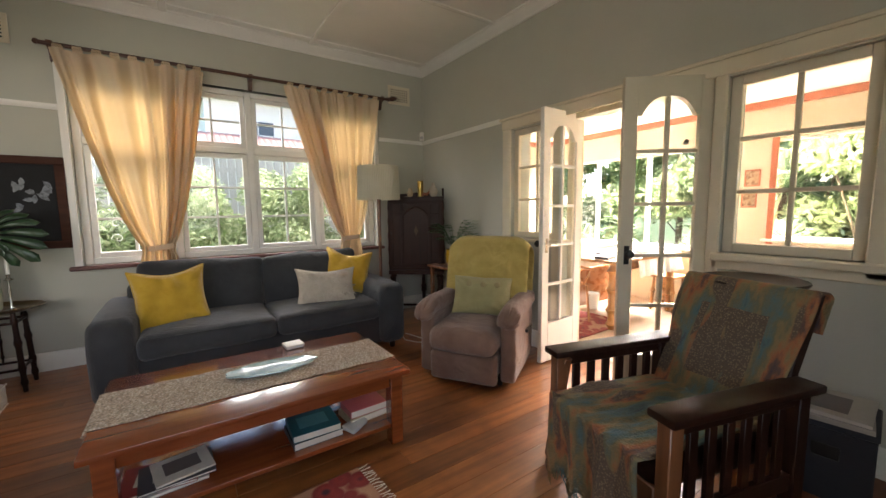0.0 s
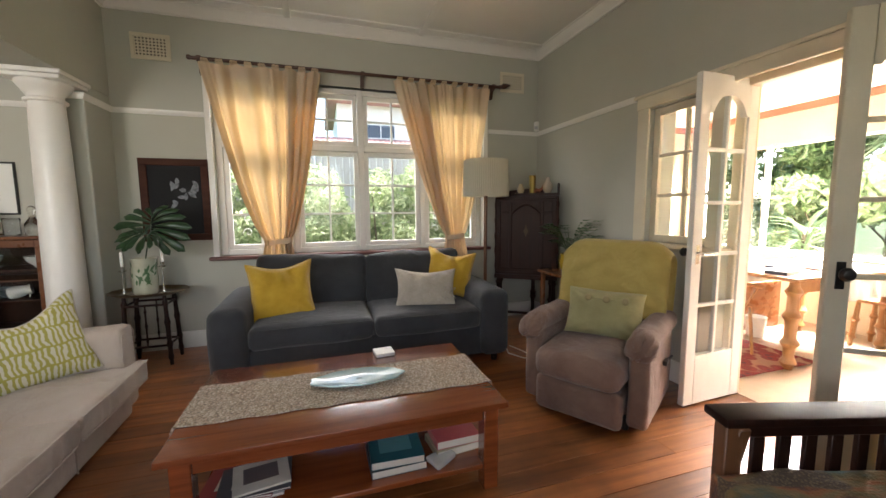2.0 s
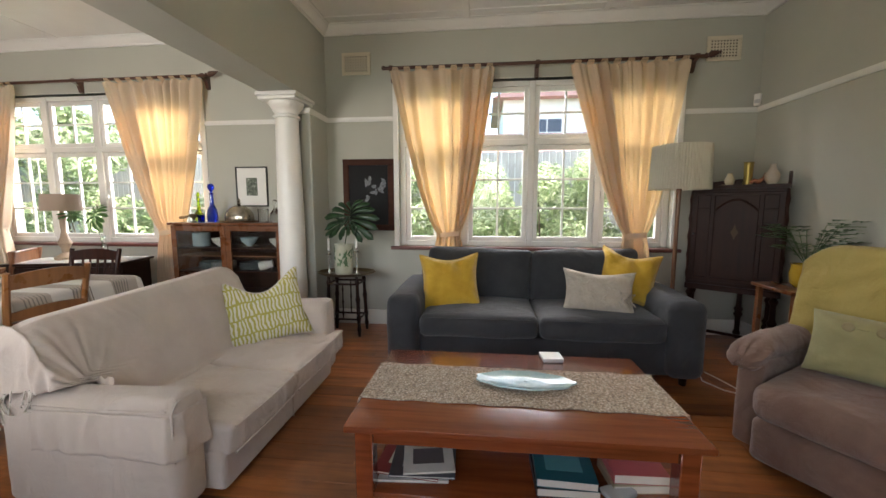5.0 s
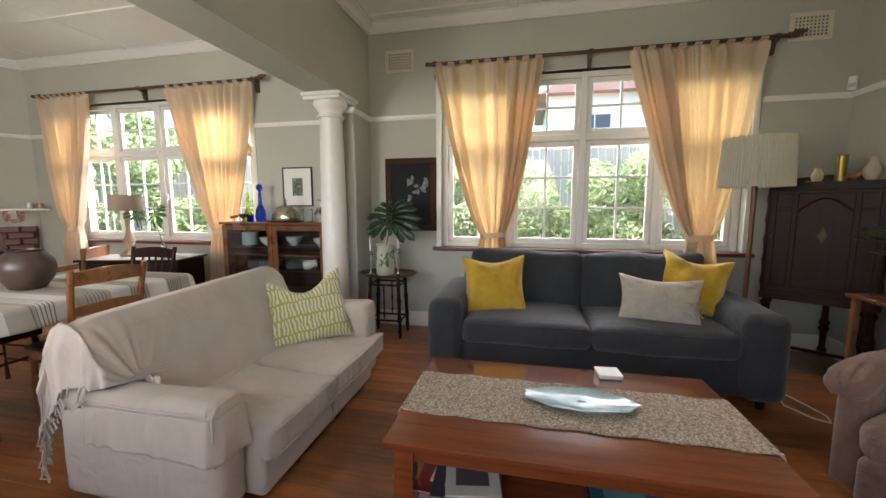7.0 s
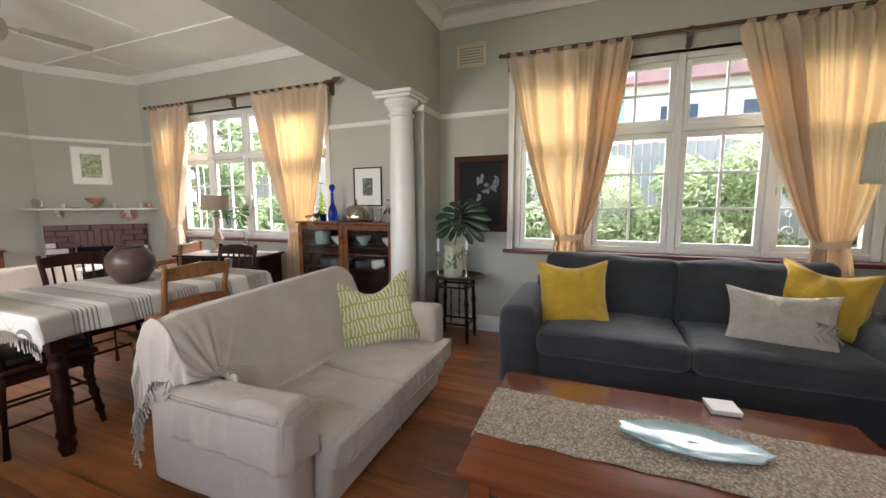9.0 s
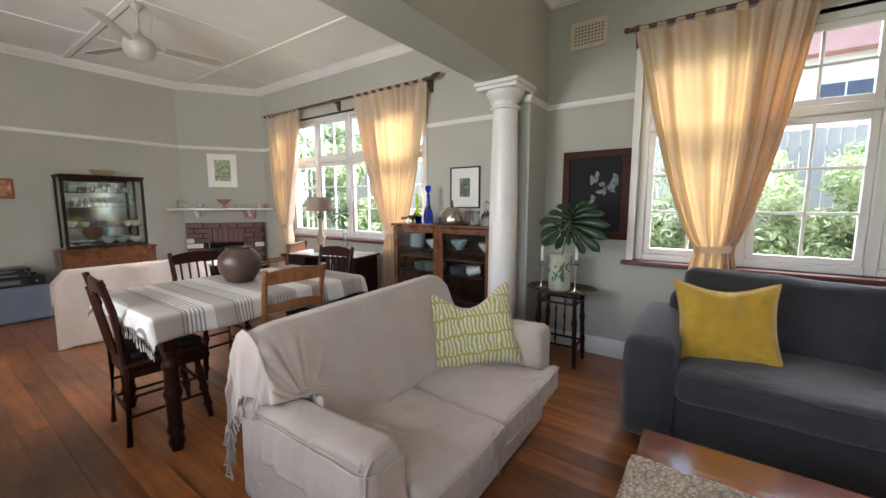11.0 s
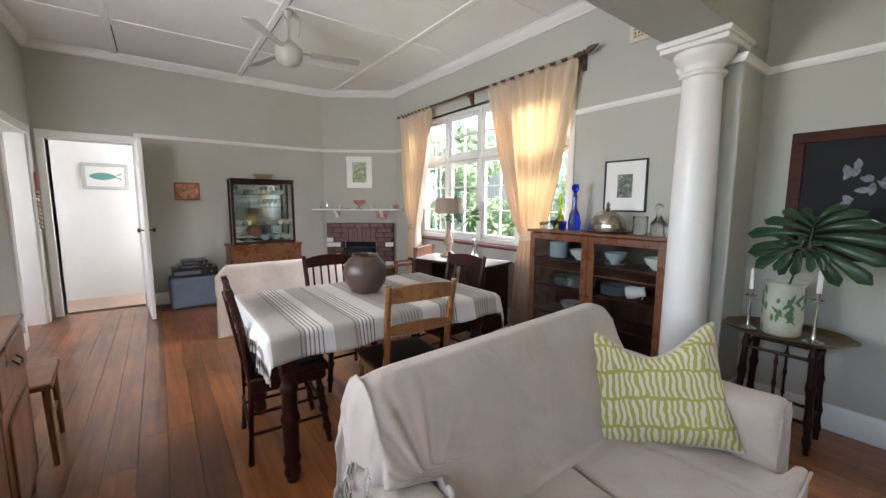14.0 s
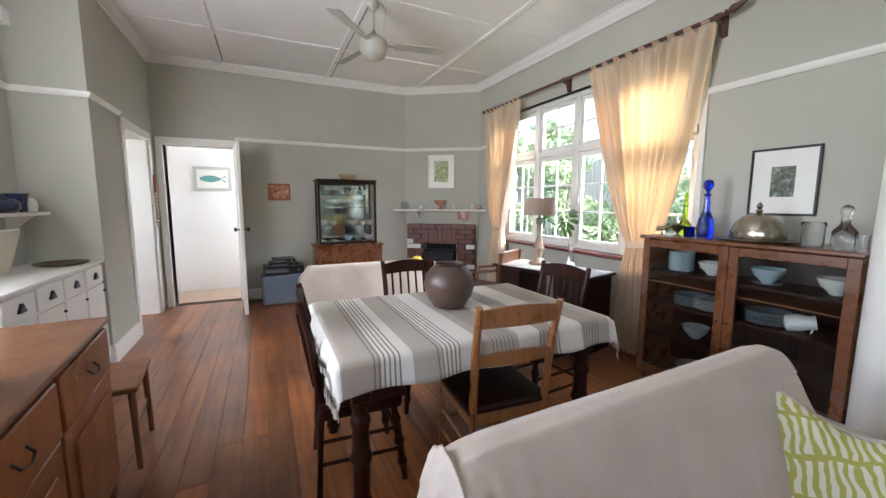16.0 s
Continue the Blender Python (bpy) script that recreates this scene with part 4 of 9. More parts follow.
cushion(-0.10, 3.45, 0.435, 0.49, 0.475, 0.17, -20, 8, -2, M_YELLOW, "mustard yellow velvet cushion leaning on the grey sofa", sag=0.03, seed=1, pinch=0.13, trim=M_YELLOW)
cushion(1.28, 3.66, 0.50, 0.46, 0.44, 0.17, -22, -22, 9, M_YELLOW, "mustard yellow velvet cushion tucked behind a pale one", sag=0.05, seed=2, trim=M_YELLOW)
_c = cushion(1.025, 3.385, 0.445, 0.54, 0.36, 0.15, -20, -8, 2, M_LTGREY, "pale grey textured oblong cushion on the grey sofa", sag=0.02, seed=3, pinch=0.12)
_bm = bmesh.new()
for _k in range(7):
    _x = 0.02 + _k * 0.032
    tube(_bm, [(_x, -0.085 + 0.0025 * _k, 0.23 - 0.01 * _k), (_x + 0.035, -0.083 + 0.003 * _k, 0.18), (_x, -0.082 + 0.0025 * _k, 0.13), (_x + 0.035, -0.075, 0.085)], 0.005, 5)
part("embroidery", _bm, M_LTGREY, _c)


M_COFFEE = wood("polished_cherry_top", (0.13, 0.030, 0.009), (0.27, 0.068, 0.020), 0.24, 0, 0.95, blotch=0.15)


def coffee_table():
    t = thing("coffee_table", pose(0.30, 2.195, 0), "reddish cherry wood coffee table with a low shelf and square legs", "coffee table")
    w, d, h = 1.37, 0.81, 0.43
    part("tabletop", box(bmesh.new(), (-w / 2, -d / 2, h - 0.028), (w / 2, d / 2, h), 0.006, seg=2), M_COFFEE, t)
    bm = bmesh.new()
    for y in (-d / 2 + 0.055, d / 2 - 0.075):
        box(bm, (-w / 2 + 0.10, y, h - 0.10), (w / 2 - 0.10, y + 0.02, h - 0.028), 0.002)
    for x in (-w / 2 + 0.055, w / 2 - 0.075):
        box(bm, (x, -d / 2 + 0.10, h - 0.10), (x + 0.02, d / 2 - 0.10, h - 0.028), 0.002)
    part("apron", bm, M_COFFEE, t)
    for x in (-1, 1):
        for y in (-1, 1):
            part("leg", box(bmesh.new(), (x * (w / 2 - 0.07) - 0.036, y * (d / 2 - 0.07) - 0.036, 0), (x * (w / 2 - 0.07) + 0.036, y * (d / 2 - 0.07) + 0.036, h - 0.028), 0.004), M_COFFEE, t)
    part("shelf", box(bmesh.new(), (-w / 2 + 0.07, -d / 2 + 0.05, 0.095), (w / 2 - 0.07, d / 2 - 0.05, 0.12), 0.003), M_COFFEE, t)


coffee_table()


def weave_material():
    m, nt, b = nodes_of("jute_weave")
    v = coords(nt)
    vo = nt.nodes.new("ShaderNodeTexVoronoi")
    vo.inputs["Scale"].default_value = 105.0
    nt.links.new(v, vo.inputs["Vector"])
    col = mixc(nt, ramp(nt, vo.outputs["Color"], [(0.2, (0.44, 0.34, 0.25)), (0.5, (0.60, 0.49, 0.38)), (0.85, (0.74, 0.64, 0.52))]), (0.04, 0.025, 0.015), mult(nt, vo.outputs["Distance"], 0.75))
    nt.links.new(col, b.inputs["Base Color"])
    b.inputs["Roughness"].default_value = 0.95
    inv = mult(nt, vo.outputs["Distance"], -1.0, 1.0)
    bump(nt, b, inv, 0.9, 0.006)
    return m


M_JUTE = weave_material()
_t = thing("table_runner", pose(0.30, 2.195, 0.431), "coarse woven jute runner laid along the coffee table", "table runner")


def _runner(u, v):
    x = -0.715 + 1.43 * u
    over = max(0.0, abs(x) - 0.69)
    return (math.copysign(min(abs(x), 0.69), x) + math.copysign(over * 0.3, x), -0.185 + 0.37 * v + 0.005 * math.sin(u * 40) * (2 * abs(v - 0.5)) - 0.01 * u, 0.006 - over * 0.9 + 0.0015 * noise.noise(Vector((u * 30, v * 9, 0))))


part("cloth", sheet(bmesh.new(), _runner, 60, 12, 0.005), M_JUTE, _t, smooth=60)
for _v in (0.0, 1.0):
    part("edge_braid", tube(bmesh.new(), [Vector(_runner(k / 60, _v)) + Vector((0, 0, -0.001)) for k in range(61)], 0.004, 6), M_JUTE, _t)
for _u in (0.0, 1.0):
    part("end_hem", tube(bmesh.new(), [Vector(_runner(_u, k / 12)) for k in range(13)], 0.005, 6), M_JUTE, _t)

M_GLAZE = surface("pale_blue_glaze", (0.24, 0.40, 0.42), (0.46, 0.58, 0.56), 14, 0.22, strength=0.1, coat=0.4)
_p = thing("serving_plate", pose(0.355, 2.215, 0.439, 0, 0, -2), "long oval pale blue glazed ceramic platter with a wavy rim", "plate")


def _plate(u, v):
    a = u * 2 * math.pi
    rim = 1 + 0.035 * math.cos(a * 9) * v
    r = v * rim
    return (0.232 * r * math.cos(a), 0.098 * r * math.sin(a) * (1 - 0.15 * math.cos(a) ** 2), 0.0065 + 0.016 * max(0, v - 0.5) ** 1.3 * 2)


part("dish", sheet(bmesh.new(), _plate, 54, 8, -0.006), M_GLAZE, _p, smooth=60)
_p = thing("small_box", pose(0.535, 2.545, 0.431, 0, 0, 5), "small flat pale grey box on the coffee table", "box")
part("body", box(bmesh.new(), (-0.055, -0.05, 0), (0.055, 0.05, 0.016), 0.002), plain("pale_grey_card", (0.55, 0.55, 0.53), 0.5), _p)
part("lid", box(bmesh.new(), (-0.057, -0.052, 0.016), (0.057, 0.052, 0.022), 0.002), plain("white_card", (0.75, 0.74, 0.70), 0.5), _p)

M_PAPER = plain("page_paper", (0.66, 0.62, 0.54), 0.8)


def book(x, y, z, w, d, h, turn, colour, label, band=None, mag=False):
    b = thing("magazine" if mag else "book", pose(x, y, z, 0, 0, turn), label, "magazine" if mag else "book", "magazines and books")
    m = plain("cover_" + str(round(sum(colour) * 100)), colour, 0.35)
    c = 0.002
    part("page_block", box(bmesh.new(), (-w / 2 + 0.003, -d / 2 + 0.003, c), (w / 2 - 0.003, d / 2 - 0.003, h - c)), M_PAPER, b)
    bm = box(bmesh.new(), (-w / 2, -d / 2, 0), (w / 2, d / 2, c), 0.0005)
    box(bm, (-w / 2, -d / 2, h - c), (w / 2, d / 2, h), 0.0005)
    box(bm, (-w / 2 - 0.001, -d / 2, c), (-w / 2 + 0.002, d / 2, h - c))
    part("cover", bm, m, b)
    if band:
        part("cover_print", box(bmesh.new(), (-w * 0.32, -d * 0.22, h), (w * 0.30, d * 0.30, h + 0.0006)), plain("print_" + str(round(sum(band) * 100)), band, 0.4), b)
    return b


SH = 0.1205
book(-0.14, 2.02, SH, 0.30, 0.22, 0.012, 4, (0.5, 0.48, 0.45), "glossy magazine at the bottom of a loose pile", (0.3, 0.2, 0.2), True)
book(-0.16, 2.03, SH + 0.013, 0.29, 0.22, 0.012, -6, (0.25, 0.03, 0.03), "glossy magazine with a dark red cover", (0.6, 0.58, 0.5), True)
book(-0.10, 2.01, SH + 0.026, 0.28, 0.21, 0.010, 3, (0.06, 0.06, 0.07), "glossy magazine with a dark cover", (0.55, 0.52, 0.46), True)
book(-0.08, 2.02, SH + 0.037, 0.22, 0.20, 0.008, 10, (0.6, 0.57, 0.50), "pale magazine lying on top of a pile", (0.12, 0.10, 0.10), True)
book(0.50, 2.0, SH, 0.25, 0.22, 0.035, 1, (0.02, 0.02, 0.025), "thick black book lying under a teal one", None)
book(0.50, 2.0, SH + 0.036, 0.24, 0.215, 0.035, -2, (0.015, 0.10, 0.125), "thick teal hardback book with a pictured cover", (0.10, 0.28, 0.30))
book(0.80, 2.03, SH, 0.24, 0.17, 0.035, 6, (0.40, 0.34, 0.22), "thick tan hardback book on the shelf", None)
book(0.80, 2.03, SH + 0.036, 0.22, 0.16, 0.04, 2, (0.42, 0.10, 0.11), "thick pink and red paperback book", None)
_p = thing("packet", pose(0.70, 1.93, SH, 0, 0, 30), "crumpled clear plastic packet beside the books", "packet")
part("film", rbox(bmesh.new(), (0.13, 0.09, 0.03), 0.012, pose(0, 0, 0.016), wob=0.012, n=4), plain("crumpled_film", (0.45, 0.45, 0.44), 0.15), _p)


RECL = pose(1.96, 2.385, 0, 0, 0, -57) @ Matrix.Scale(0.955, 4)


def recliner():
    r = thing("recliner_chair", RECL, "dusty mauve microfibre recliner with rolled arms", "armchair")
    part("base", rbox(bmesh.new(), (0.50, 0.70, 0.19), 0.03, pose(0, 0.03, 0.135)), M_MAUVE, r)
    part("footrest", rbox(bmesh.new(), (0.54, 0.09, 0.235), 0.04, pose(0, -0.392, 0.150), puff=(0, 0.025, 0.0), wob=0.008, n=8), M_MAUVE, r)
    part("seat", rbox(bmesh.new(), (0.54, 0.74, 0.20), 0.085, pose(0, -0.125, 0.375, 2), puff=(0, 0.03, 0.022), wob=0.012, n=12), M_MAUVE, r)
    for s in (-1, 1):
        part("side", rbox(bmesh.new(), (0.12, 0.74, 0.49), 0.03, pose(s * 0.335, 0.03, 0.285), wob=0.006), M_MAUVE, r)
        def roll(p, s=s):
            # padded arm whose front end curls down in gathers
            f = max(0.0, (-p.y - 0.26) / 0.14)
            g = 0.007 * math.sin(math.atan2(p.z, p.x) * 9) * min(1.0, f) if f > 0 else 0.0
            return Vector((p.x * (1 + 0.14 * f) + g * 1.4, p.y, p.z - 0.055 * f ** 1.6 + g * 1.4))
        part("arm", rbox(bmesh.new(), (0.165, 0.78, 0.125), 0.06, pose(s * 0.345, -0.01, 0.572), puff=(0.005, 0.015, 0.01), wob=0.014, n=16, shape=roll), M_MAUVE, r)
    part("backrest", rbox(bmesh.new(), (0.66, 0.20, 0.68), 0.095, pose(0, 0.36, 0.71, -14), puff=(0.0, 0.04, 0.04), wob=0.012, n=8), M_MAUVE, r)
    bm = bmesh.new()
    box(bm, (0.40, 0.02, 0.34), (0.425, 0.10, 0.37), 0.004)
    rod(bm, (0.41, 0.06, 0.355), (0.43, 0.16, 0.37), 0.008)
    part("lever", bm, M_BLACK, r)
    feet(r, [(-0.26, -0.28), (0.26, -0.28), (-0.26, 0.32), (0.26, 0.32)], 0.03, 0.075, M_BLACK)
    # cloth thrown over the back
    th = thing("throw_blanket", RECL, "yellow-green cotton throw draped over the recliner back", "throw")

    def f(u, v):
        # v runs from the front hem over the top and down behind
        x = (u - 0.5) * 0.755
        ang = radians(-14)
        wave = 0.014 * noise.noise(Vector((u * 7, v * 9, 3))) + 0.006 * noise.noise(Vector((u * 28, v * 6, 8))) + 0.004 * math.sin(v * 60 + 3 * math.sin(u * 9))
        s = v * 1.18
        if s < 0.50:
            y, z = -0.165 - wave, -0.16 + s
        elif s < 0.72:
            a = (s - 0.50) / 0.22 * math.pi
            y, z = -0.165 + 0.33 * (1 - math.cos(a)) / 2, 0.345 + 0.062 * math.sin(a) + wave * 0.3
        else:
            y, z = 0.165 + wave, 0.345 - (s - 0.72)
        drop = max(0.0, (abs(x) - 0.20) / 0.17)
        z -= 0.085 * drop ** 2.6
        y *= 1 - 0.10 * drop
        c, sn = math.cos(ang), math.sin(ang)
        return (x, 0.36 + c * y - sn * z, 0.71 + sn * y + c * z)

    part("cloth", sheet(bmesh.new(), f, 40, 44, 0.005), M_LIME, th, smooth=180)


recliner()
_c = cushion(1.90, 2.285, 0.47, 0.47, 0.31, 0.14, -22, -46, 2, M_SAGE, "sage green linen cushion with a row of coconut buttons", seed=5, pinch=0.06)
_mb = plain("coconut_button", (0.30, 0.24, 0.11), 0.4)
for _x in (-0.10, 0.01, 0.12):
    part("button", lathe(bmesh.new(), [(0.021, 0), (0.023, 0.004), (0.018, 0.009), (0.006, 0.010)], 14, frame_to((_x, -0.068, 0.235), (_x, -1, 0.235))), _mb, _c)
part("placket", tube(bmesh.new(), [(-0.21 + 0.42 * k / 12, -0.069 + 0.05 * (abs(k - 6) / 6) ** 4, 0.235) for k in range(13)], 0.004), M_SAGE, _c)


def patchwork_material():
    m, nt, b = nodes_of("patchwork_throw_cloth")
    v = coords(nt, (3.2, 1.0, 1.2))
    n = noise_of(nt, v, 2.6, 4.0, 0.6)
    col = ramp(nt, n, [(0.26, (0.05, 0.045, 0.07)), (0.36, (0.07, 0.13, 0.14)), (0.44, (0.13, 0.12, 0.07)), (0.50, (0.22, 0.15, 0.07)), (0.56, (0.30, 0.11, 0.045)), (0.61, (0.12, 0.06, 0.045)), (0.68, (0.05, 0.035, 0.05)), (0.78, (0.09, 0.18, 0.20))])
    vo = nt.nodes.new("ShaderNodeTexVoronoi")
    vo.inputs["Scale"].default_value = 110.0
    nt.links.new(coords(nt), vo.inputs["Vector"])
    lace = ramp(nt, noise_of(nt, coords(nt, (2.2, 0.7, 0.7)), 3.4, 1.0), [(0.56, (0, 0, 0)), (0.58, (1, 1, 1))])
    # the crocheted panel on the back, with a few coloured slips in it
    sp = nt.nodes.new("ShaderNodeSeparateXYZ")
    nt.links.new(coords(nt), sp.inputs[0])

    def near(sock, at, half):
        k = nt.nodes.new("ShaderNodeMath")
        k.operation = "COMPARE"
        nt.links.new(sock, k.inputs[0])
        k.inputs[1].default_value, k.inputs[2].default_value = at, half
        return k.outputs[0]

    panel = mixc(nt, (0, 0, 0), near(sp.outputs[2], 0.68, 0.16), near(sp.outputs[0], 0.0, 0.15))
    slips = ramp(nt, noise_of(nt, coords(nt, (9.0, 0.5, 1.6)), 3.0, 0.0), [(0.66, (1, 1, 1)), (0.70, (0.2, 0.2, 0.2))])
    lace = mixc(nt, lace, slips, panel)
    crochet = ramp(nt, vo.outputs["Distance"], [(0.1, (0.23, 0.17, 0.10)), (0.5, (0.10, 0.07, 0.05))])
    col = mixc(nt, col, crochet, lace)
    nt.links.new(col, b.inputs["Base Color"])
    b.inputs["Roughness"].default_value = 0.85
    bump(nt, b, mixc(nt, mult(nt, vo.outputs["Distance"], -1.0, 1.0), noise_of(nt, v, 18), 0.6), 0.9, 0.008)
    return m


M_PATCH = patchwork_material()


def morris_chair():
    c = thing("morris_chair", pose(1.70, 0.78, 0, 0, 0, -106), "dark wooden slatted armchair with flat arms", "armchair")
    for s in (-1, 1):
        x = s * 0.31
        part("arm", box(bmesh.new(), (x - 0.055, -0.38, 0.60), (x + 0.055, 0.38, 0.632), 0.008, seg=2), M_DARKW, c)
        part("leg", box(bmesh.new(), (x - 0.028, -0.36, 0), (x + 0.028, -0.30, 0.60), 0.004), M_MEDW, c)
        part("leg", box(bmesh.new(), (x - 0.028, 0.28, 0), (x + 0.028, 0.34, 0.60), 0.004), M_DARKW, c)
        part("rail", box(bmesh.new(), (x - 0.014, -0.30, 0.20), (x + 0.014, 0.28, 0.27), 0.003), M_DARKW, c)
        part("rail", box(bmesh.new(), (x - 0.012, -0.30, 0.545), (x + 0.012, 0.28, 0.598), 0.003), M_DARKW, c)
        for k in range(6):
            y = -0.23 + k * 0.089
            part("slat", box(bmesh.new(), (x - 0.009, y - 0.02, 0.27), (x + 0.009, y + 0.02, 0.545), 0.002), M_DARKW, c)
    part("front_rail", box(bmesh.new(), (-0.28, -0.36, 0.24), (0.28, -0.33, 0.34), 0.004), M_MEDW, c)
    part("back_rail", box(bmesh.new(), (-0.28, 0.29, 0.20), (0.28, 0.32, 0.27), 0.004), M_MEDW, c)
    part("seat", rbox(bmesh.new(), (0.56, 0.60, 0.11), 0.045, pose(0, -0.05, 0.355, -2), puff=(0, 0.01, 0.02), n=6, wob=0.006), M_DARKW, c)
    back = pose(0, 0.22, 0.36, -22)
    bm = bmesh.new()
    for x in (-0.25, 0.25):
        box(bm, (x - 0.02, 0.0, 0.0), (x + 0.02, 0.05, 0.655), 0.006, back)
    for z in (0.05, 0.25, 0.45, 0.56):
        box(bm, (-0.245, 0.01, z), (0.245, 0.035, z + 0.06), 0.003, back)
    part("backrest", bm, M_DARKW, c)
    part("brace", box(bmesh.new(), (-0.02, -0.02, 0), (0.02, 0.02, 0.60), 0.003, Matrix.Translation((-0.42, -0.30, 0)) @ Matrix.Rotation(radians(12), 4, "Y")), M_MEDW, c)
    th = thing("patchwork_throw", pose(1.70, 0.78, 0, 0, 0, -106), "multicoloured patchwork throw covering the slatted armchair", "throw")

    def f(u, v):
        x = (u - 0.5) * (0.53 + 0.05 * min(1, max(0, v - 0.60) * 6))
        s = v * 2.0
        wv = 0.018 * noise.noise(Vector((u * 5, v * 9, 1))) + 0.008 * noise.noise(Vector((u * 16, v * 12, 4)))
        if s < 0.36:      # the front drop
            y, z = -0.415 - 0.02 * math.sin(u * 21) * (1 - s / 0.36) - wv, 0.085 + s + 0.02 * math.sin(u * 47)
        elif s < 0.96:    # the seat
            a = (s - 0.36) / 0.60
            y, z = -0.40 + 0.60 * a, 0.463 - 0.02 * math.cos(a * math.pi / 2) ** 6 + wv - 0.02 * a
        elif s < 1.68:    # up the back
            a = (s - 0.96)
            p = back @ Vector((0, -0.012, 0.06 + a * 0.81))
            y, z = p.y - wv - 0.012, p.z
        else:             # over the top
            a = (s - 1.68) / 0.32
            p = back @ Vector((0, -0.012 + 0.08 * min(1, a * 2.5), 0.645 + 0.015 * math.sin(math.pi * min(1, a * 2.5)) - 0.25 * max(0, a - 0.4)))
            y, z = p.y, p.z
        if s < 0.4:
            x *= 1.0 + 0.06 * (0.4 - s)
        return (x, y, z)

    part("cloth", sheet(bmesh.new(), f, 46, 90, 0.006), M_PATCH, th, smooth=180)
    bm = bmesh.new()
    rr = random.Random(12)
    for k in range(60):
        p = Vector(f((k + rr.random()) / 60.5, 0.004))
        a, b = rr.uniform(-0.008, 0.008), rr.uniform(0.03, 0.065)
        tube(bm, [p + Vector((0, 0, 0.01)), p + Vector((a, -0.003, -b * 0.5)), p + Vector((-a, 0.002, -b))], [0.005, 0.004, 0.002], 4)
    tagged(part("fringe", bm, M_PATCH, th), kind="stuff")


morris_chair()


def rug_material():
    m, nt, b = nodes_of("red_rug_pile")
    v = coords(nt)
    vo = nt.nodes.new("ShaderNodeTexVoronoi")
    vo.inputs["Scale"].default_value = 9.0
    nt.links.new(v, vo.inputs["Vector"])
    col = ramp(nt, vo.outputs["Distance"], [(0.1, (0.02, 0.012, 0.03)), (0.25, (0.28, 0.03, 0.025)), (0.5, (0.20, 0.02, 0.02)), (0.62, (0.42, 0.25, 0.16))])
    nt.links.new(mixc(nt, col, (0.12, 0.01, 0.01), mult(nt, noise_of(nt, v, 220), 0.6)), b.inputs["Base Color"])
    b.inputs["Roughness"].default_value = 0.95
    bump(nt, b, noise_of(nt, v, 300), 0.8, 0.004)
    return m


M_RUG = rug_material()
M_FRINGE = cloth("cotton_fringe", (0.55, 0.50, 0.42), (0.62, 0.57, 0.48), 0, 200, 8)


def rug(x, y, z, w, d, turn, label):
    r = thing("rug", pose(x, y, z, 0, 0, turn), label, "rug")
    part("rug_body", sheet(bmesh.new(), lambda u, v: ((u - 0.5) * w, (v - 0.5) * d, 0.010 + 0.001 * noise.noise(Vector((u * 9, v * 9, 0)))), 20, 20, 0.008), M_RUG, r)
    bm = bmesh.new()
    n = int(d / 0.02)
    for s in (-1, 1):
        for k in range(n):
            yy = -d / 2 + d * (k + 0.5) / n
            tube(bm, [(s * w / 2, yy, 0.006), (s * (w / 2 + 0.03), yy + 0.005 * math.sin(k * 2.1), 0.004), (s * (w / 2 + 0.055), yy + 0.012 * math.sin(k * 1.3), 0.003)], 0.0025, 4)
    tagged(part("fringe", bm, M_FRINGE, r, "cream cotton fringe"), kind="stuff")
    return r


rug(0.02, 1.05, 0.002, 1.34, 1.30, 4, "dark red patterned rug with a pale fringe on the boards")

# lamp
_l = thing("floor_lamp", pose(1.83, 3.98, 0), "wooden standard lamp with a pleated off-white drum shade", "floor lamp")
part("base", lathe(bmesh.new(), [(0.15, 0), (0.155, 0.015), (0.13, 0.03), (0.05, 0.05), (0.03, 0.08)], 24), M_MEDW, _l)
part("pole", lathe(bmesh.new(), [(0.022, 0.07), (0.026, 0.2), (0.018, 0.4), (0.017, 1.2), (0.02, 1.42), (0.01, 1.5)], 14), M_MEDW, _l)
M_SHADE = cloth("pleated_shade_cloth", (0.62, 0.60, 0.50), (0.68, 0.66, 0.56), 0.35, 200, 3)
_bm = sheet(bmesh.new(), lambda u, v: ((0.235 + 0.012 * v * -1 + 0.0035 * math.sin(u * 2 * math.pi * 70)) * math.cos(u * 2 * math.pi), (0.235 - 0.012 * v + 0.0035 * math.sin(u * 2 * math.pi * 70)) * math.sin(u * 2 * math.pi), 1.42 + 0.37 * v), 420, 2)
part("shade", _bm, M_SHADE, _l, "pleated off-white drum shade", smooth=180)
part("bulb", lathe(bmesh.new(), [(0.012, 1.5), (0.028, 1.53), (0.03, 1.56), (0.015, 1.59), (0.002, 1.6)], 12), plain("bulb_glass", (0.8, 0.8, 0.78), 0.2), _l)
_p = thing("cable", pose(0, 0, 0), "thin white electric cable lying on the floor", "cable")
part("flex", tube(bmesh.new(), [(1.84, 3.9, 0.006), (1.86, 3.6, 0.006), (1.80, 3.42, 0.006), (1.76, 3.30, 0.006), (1.83, 3.16, 0.006), (1.90, 3.12, 0.006), (1.93, 3.2, 0.006), (1.88, 3.3, 0.02), (1.80, 3.36, 0.05)], 0.005), M_WHITE, _p)


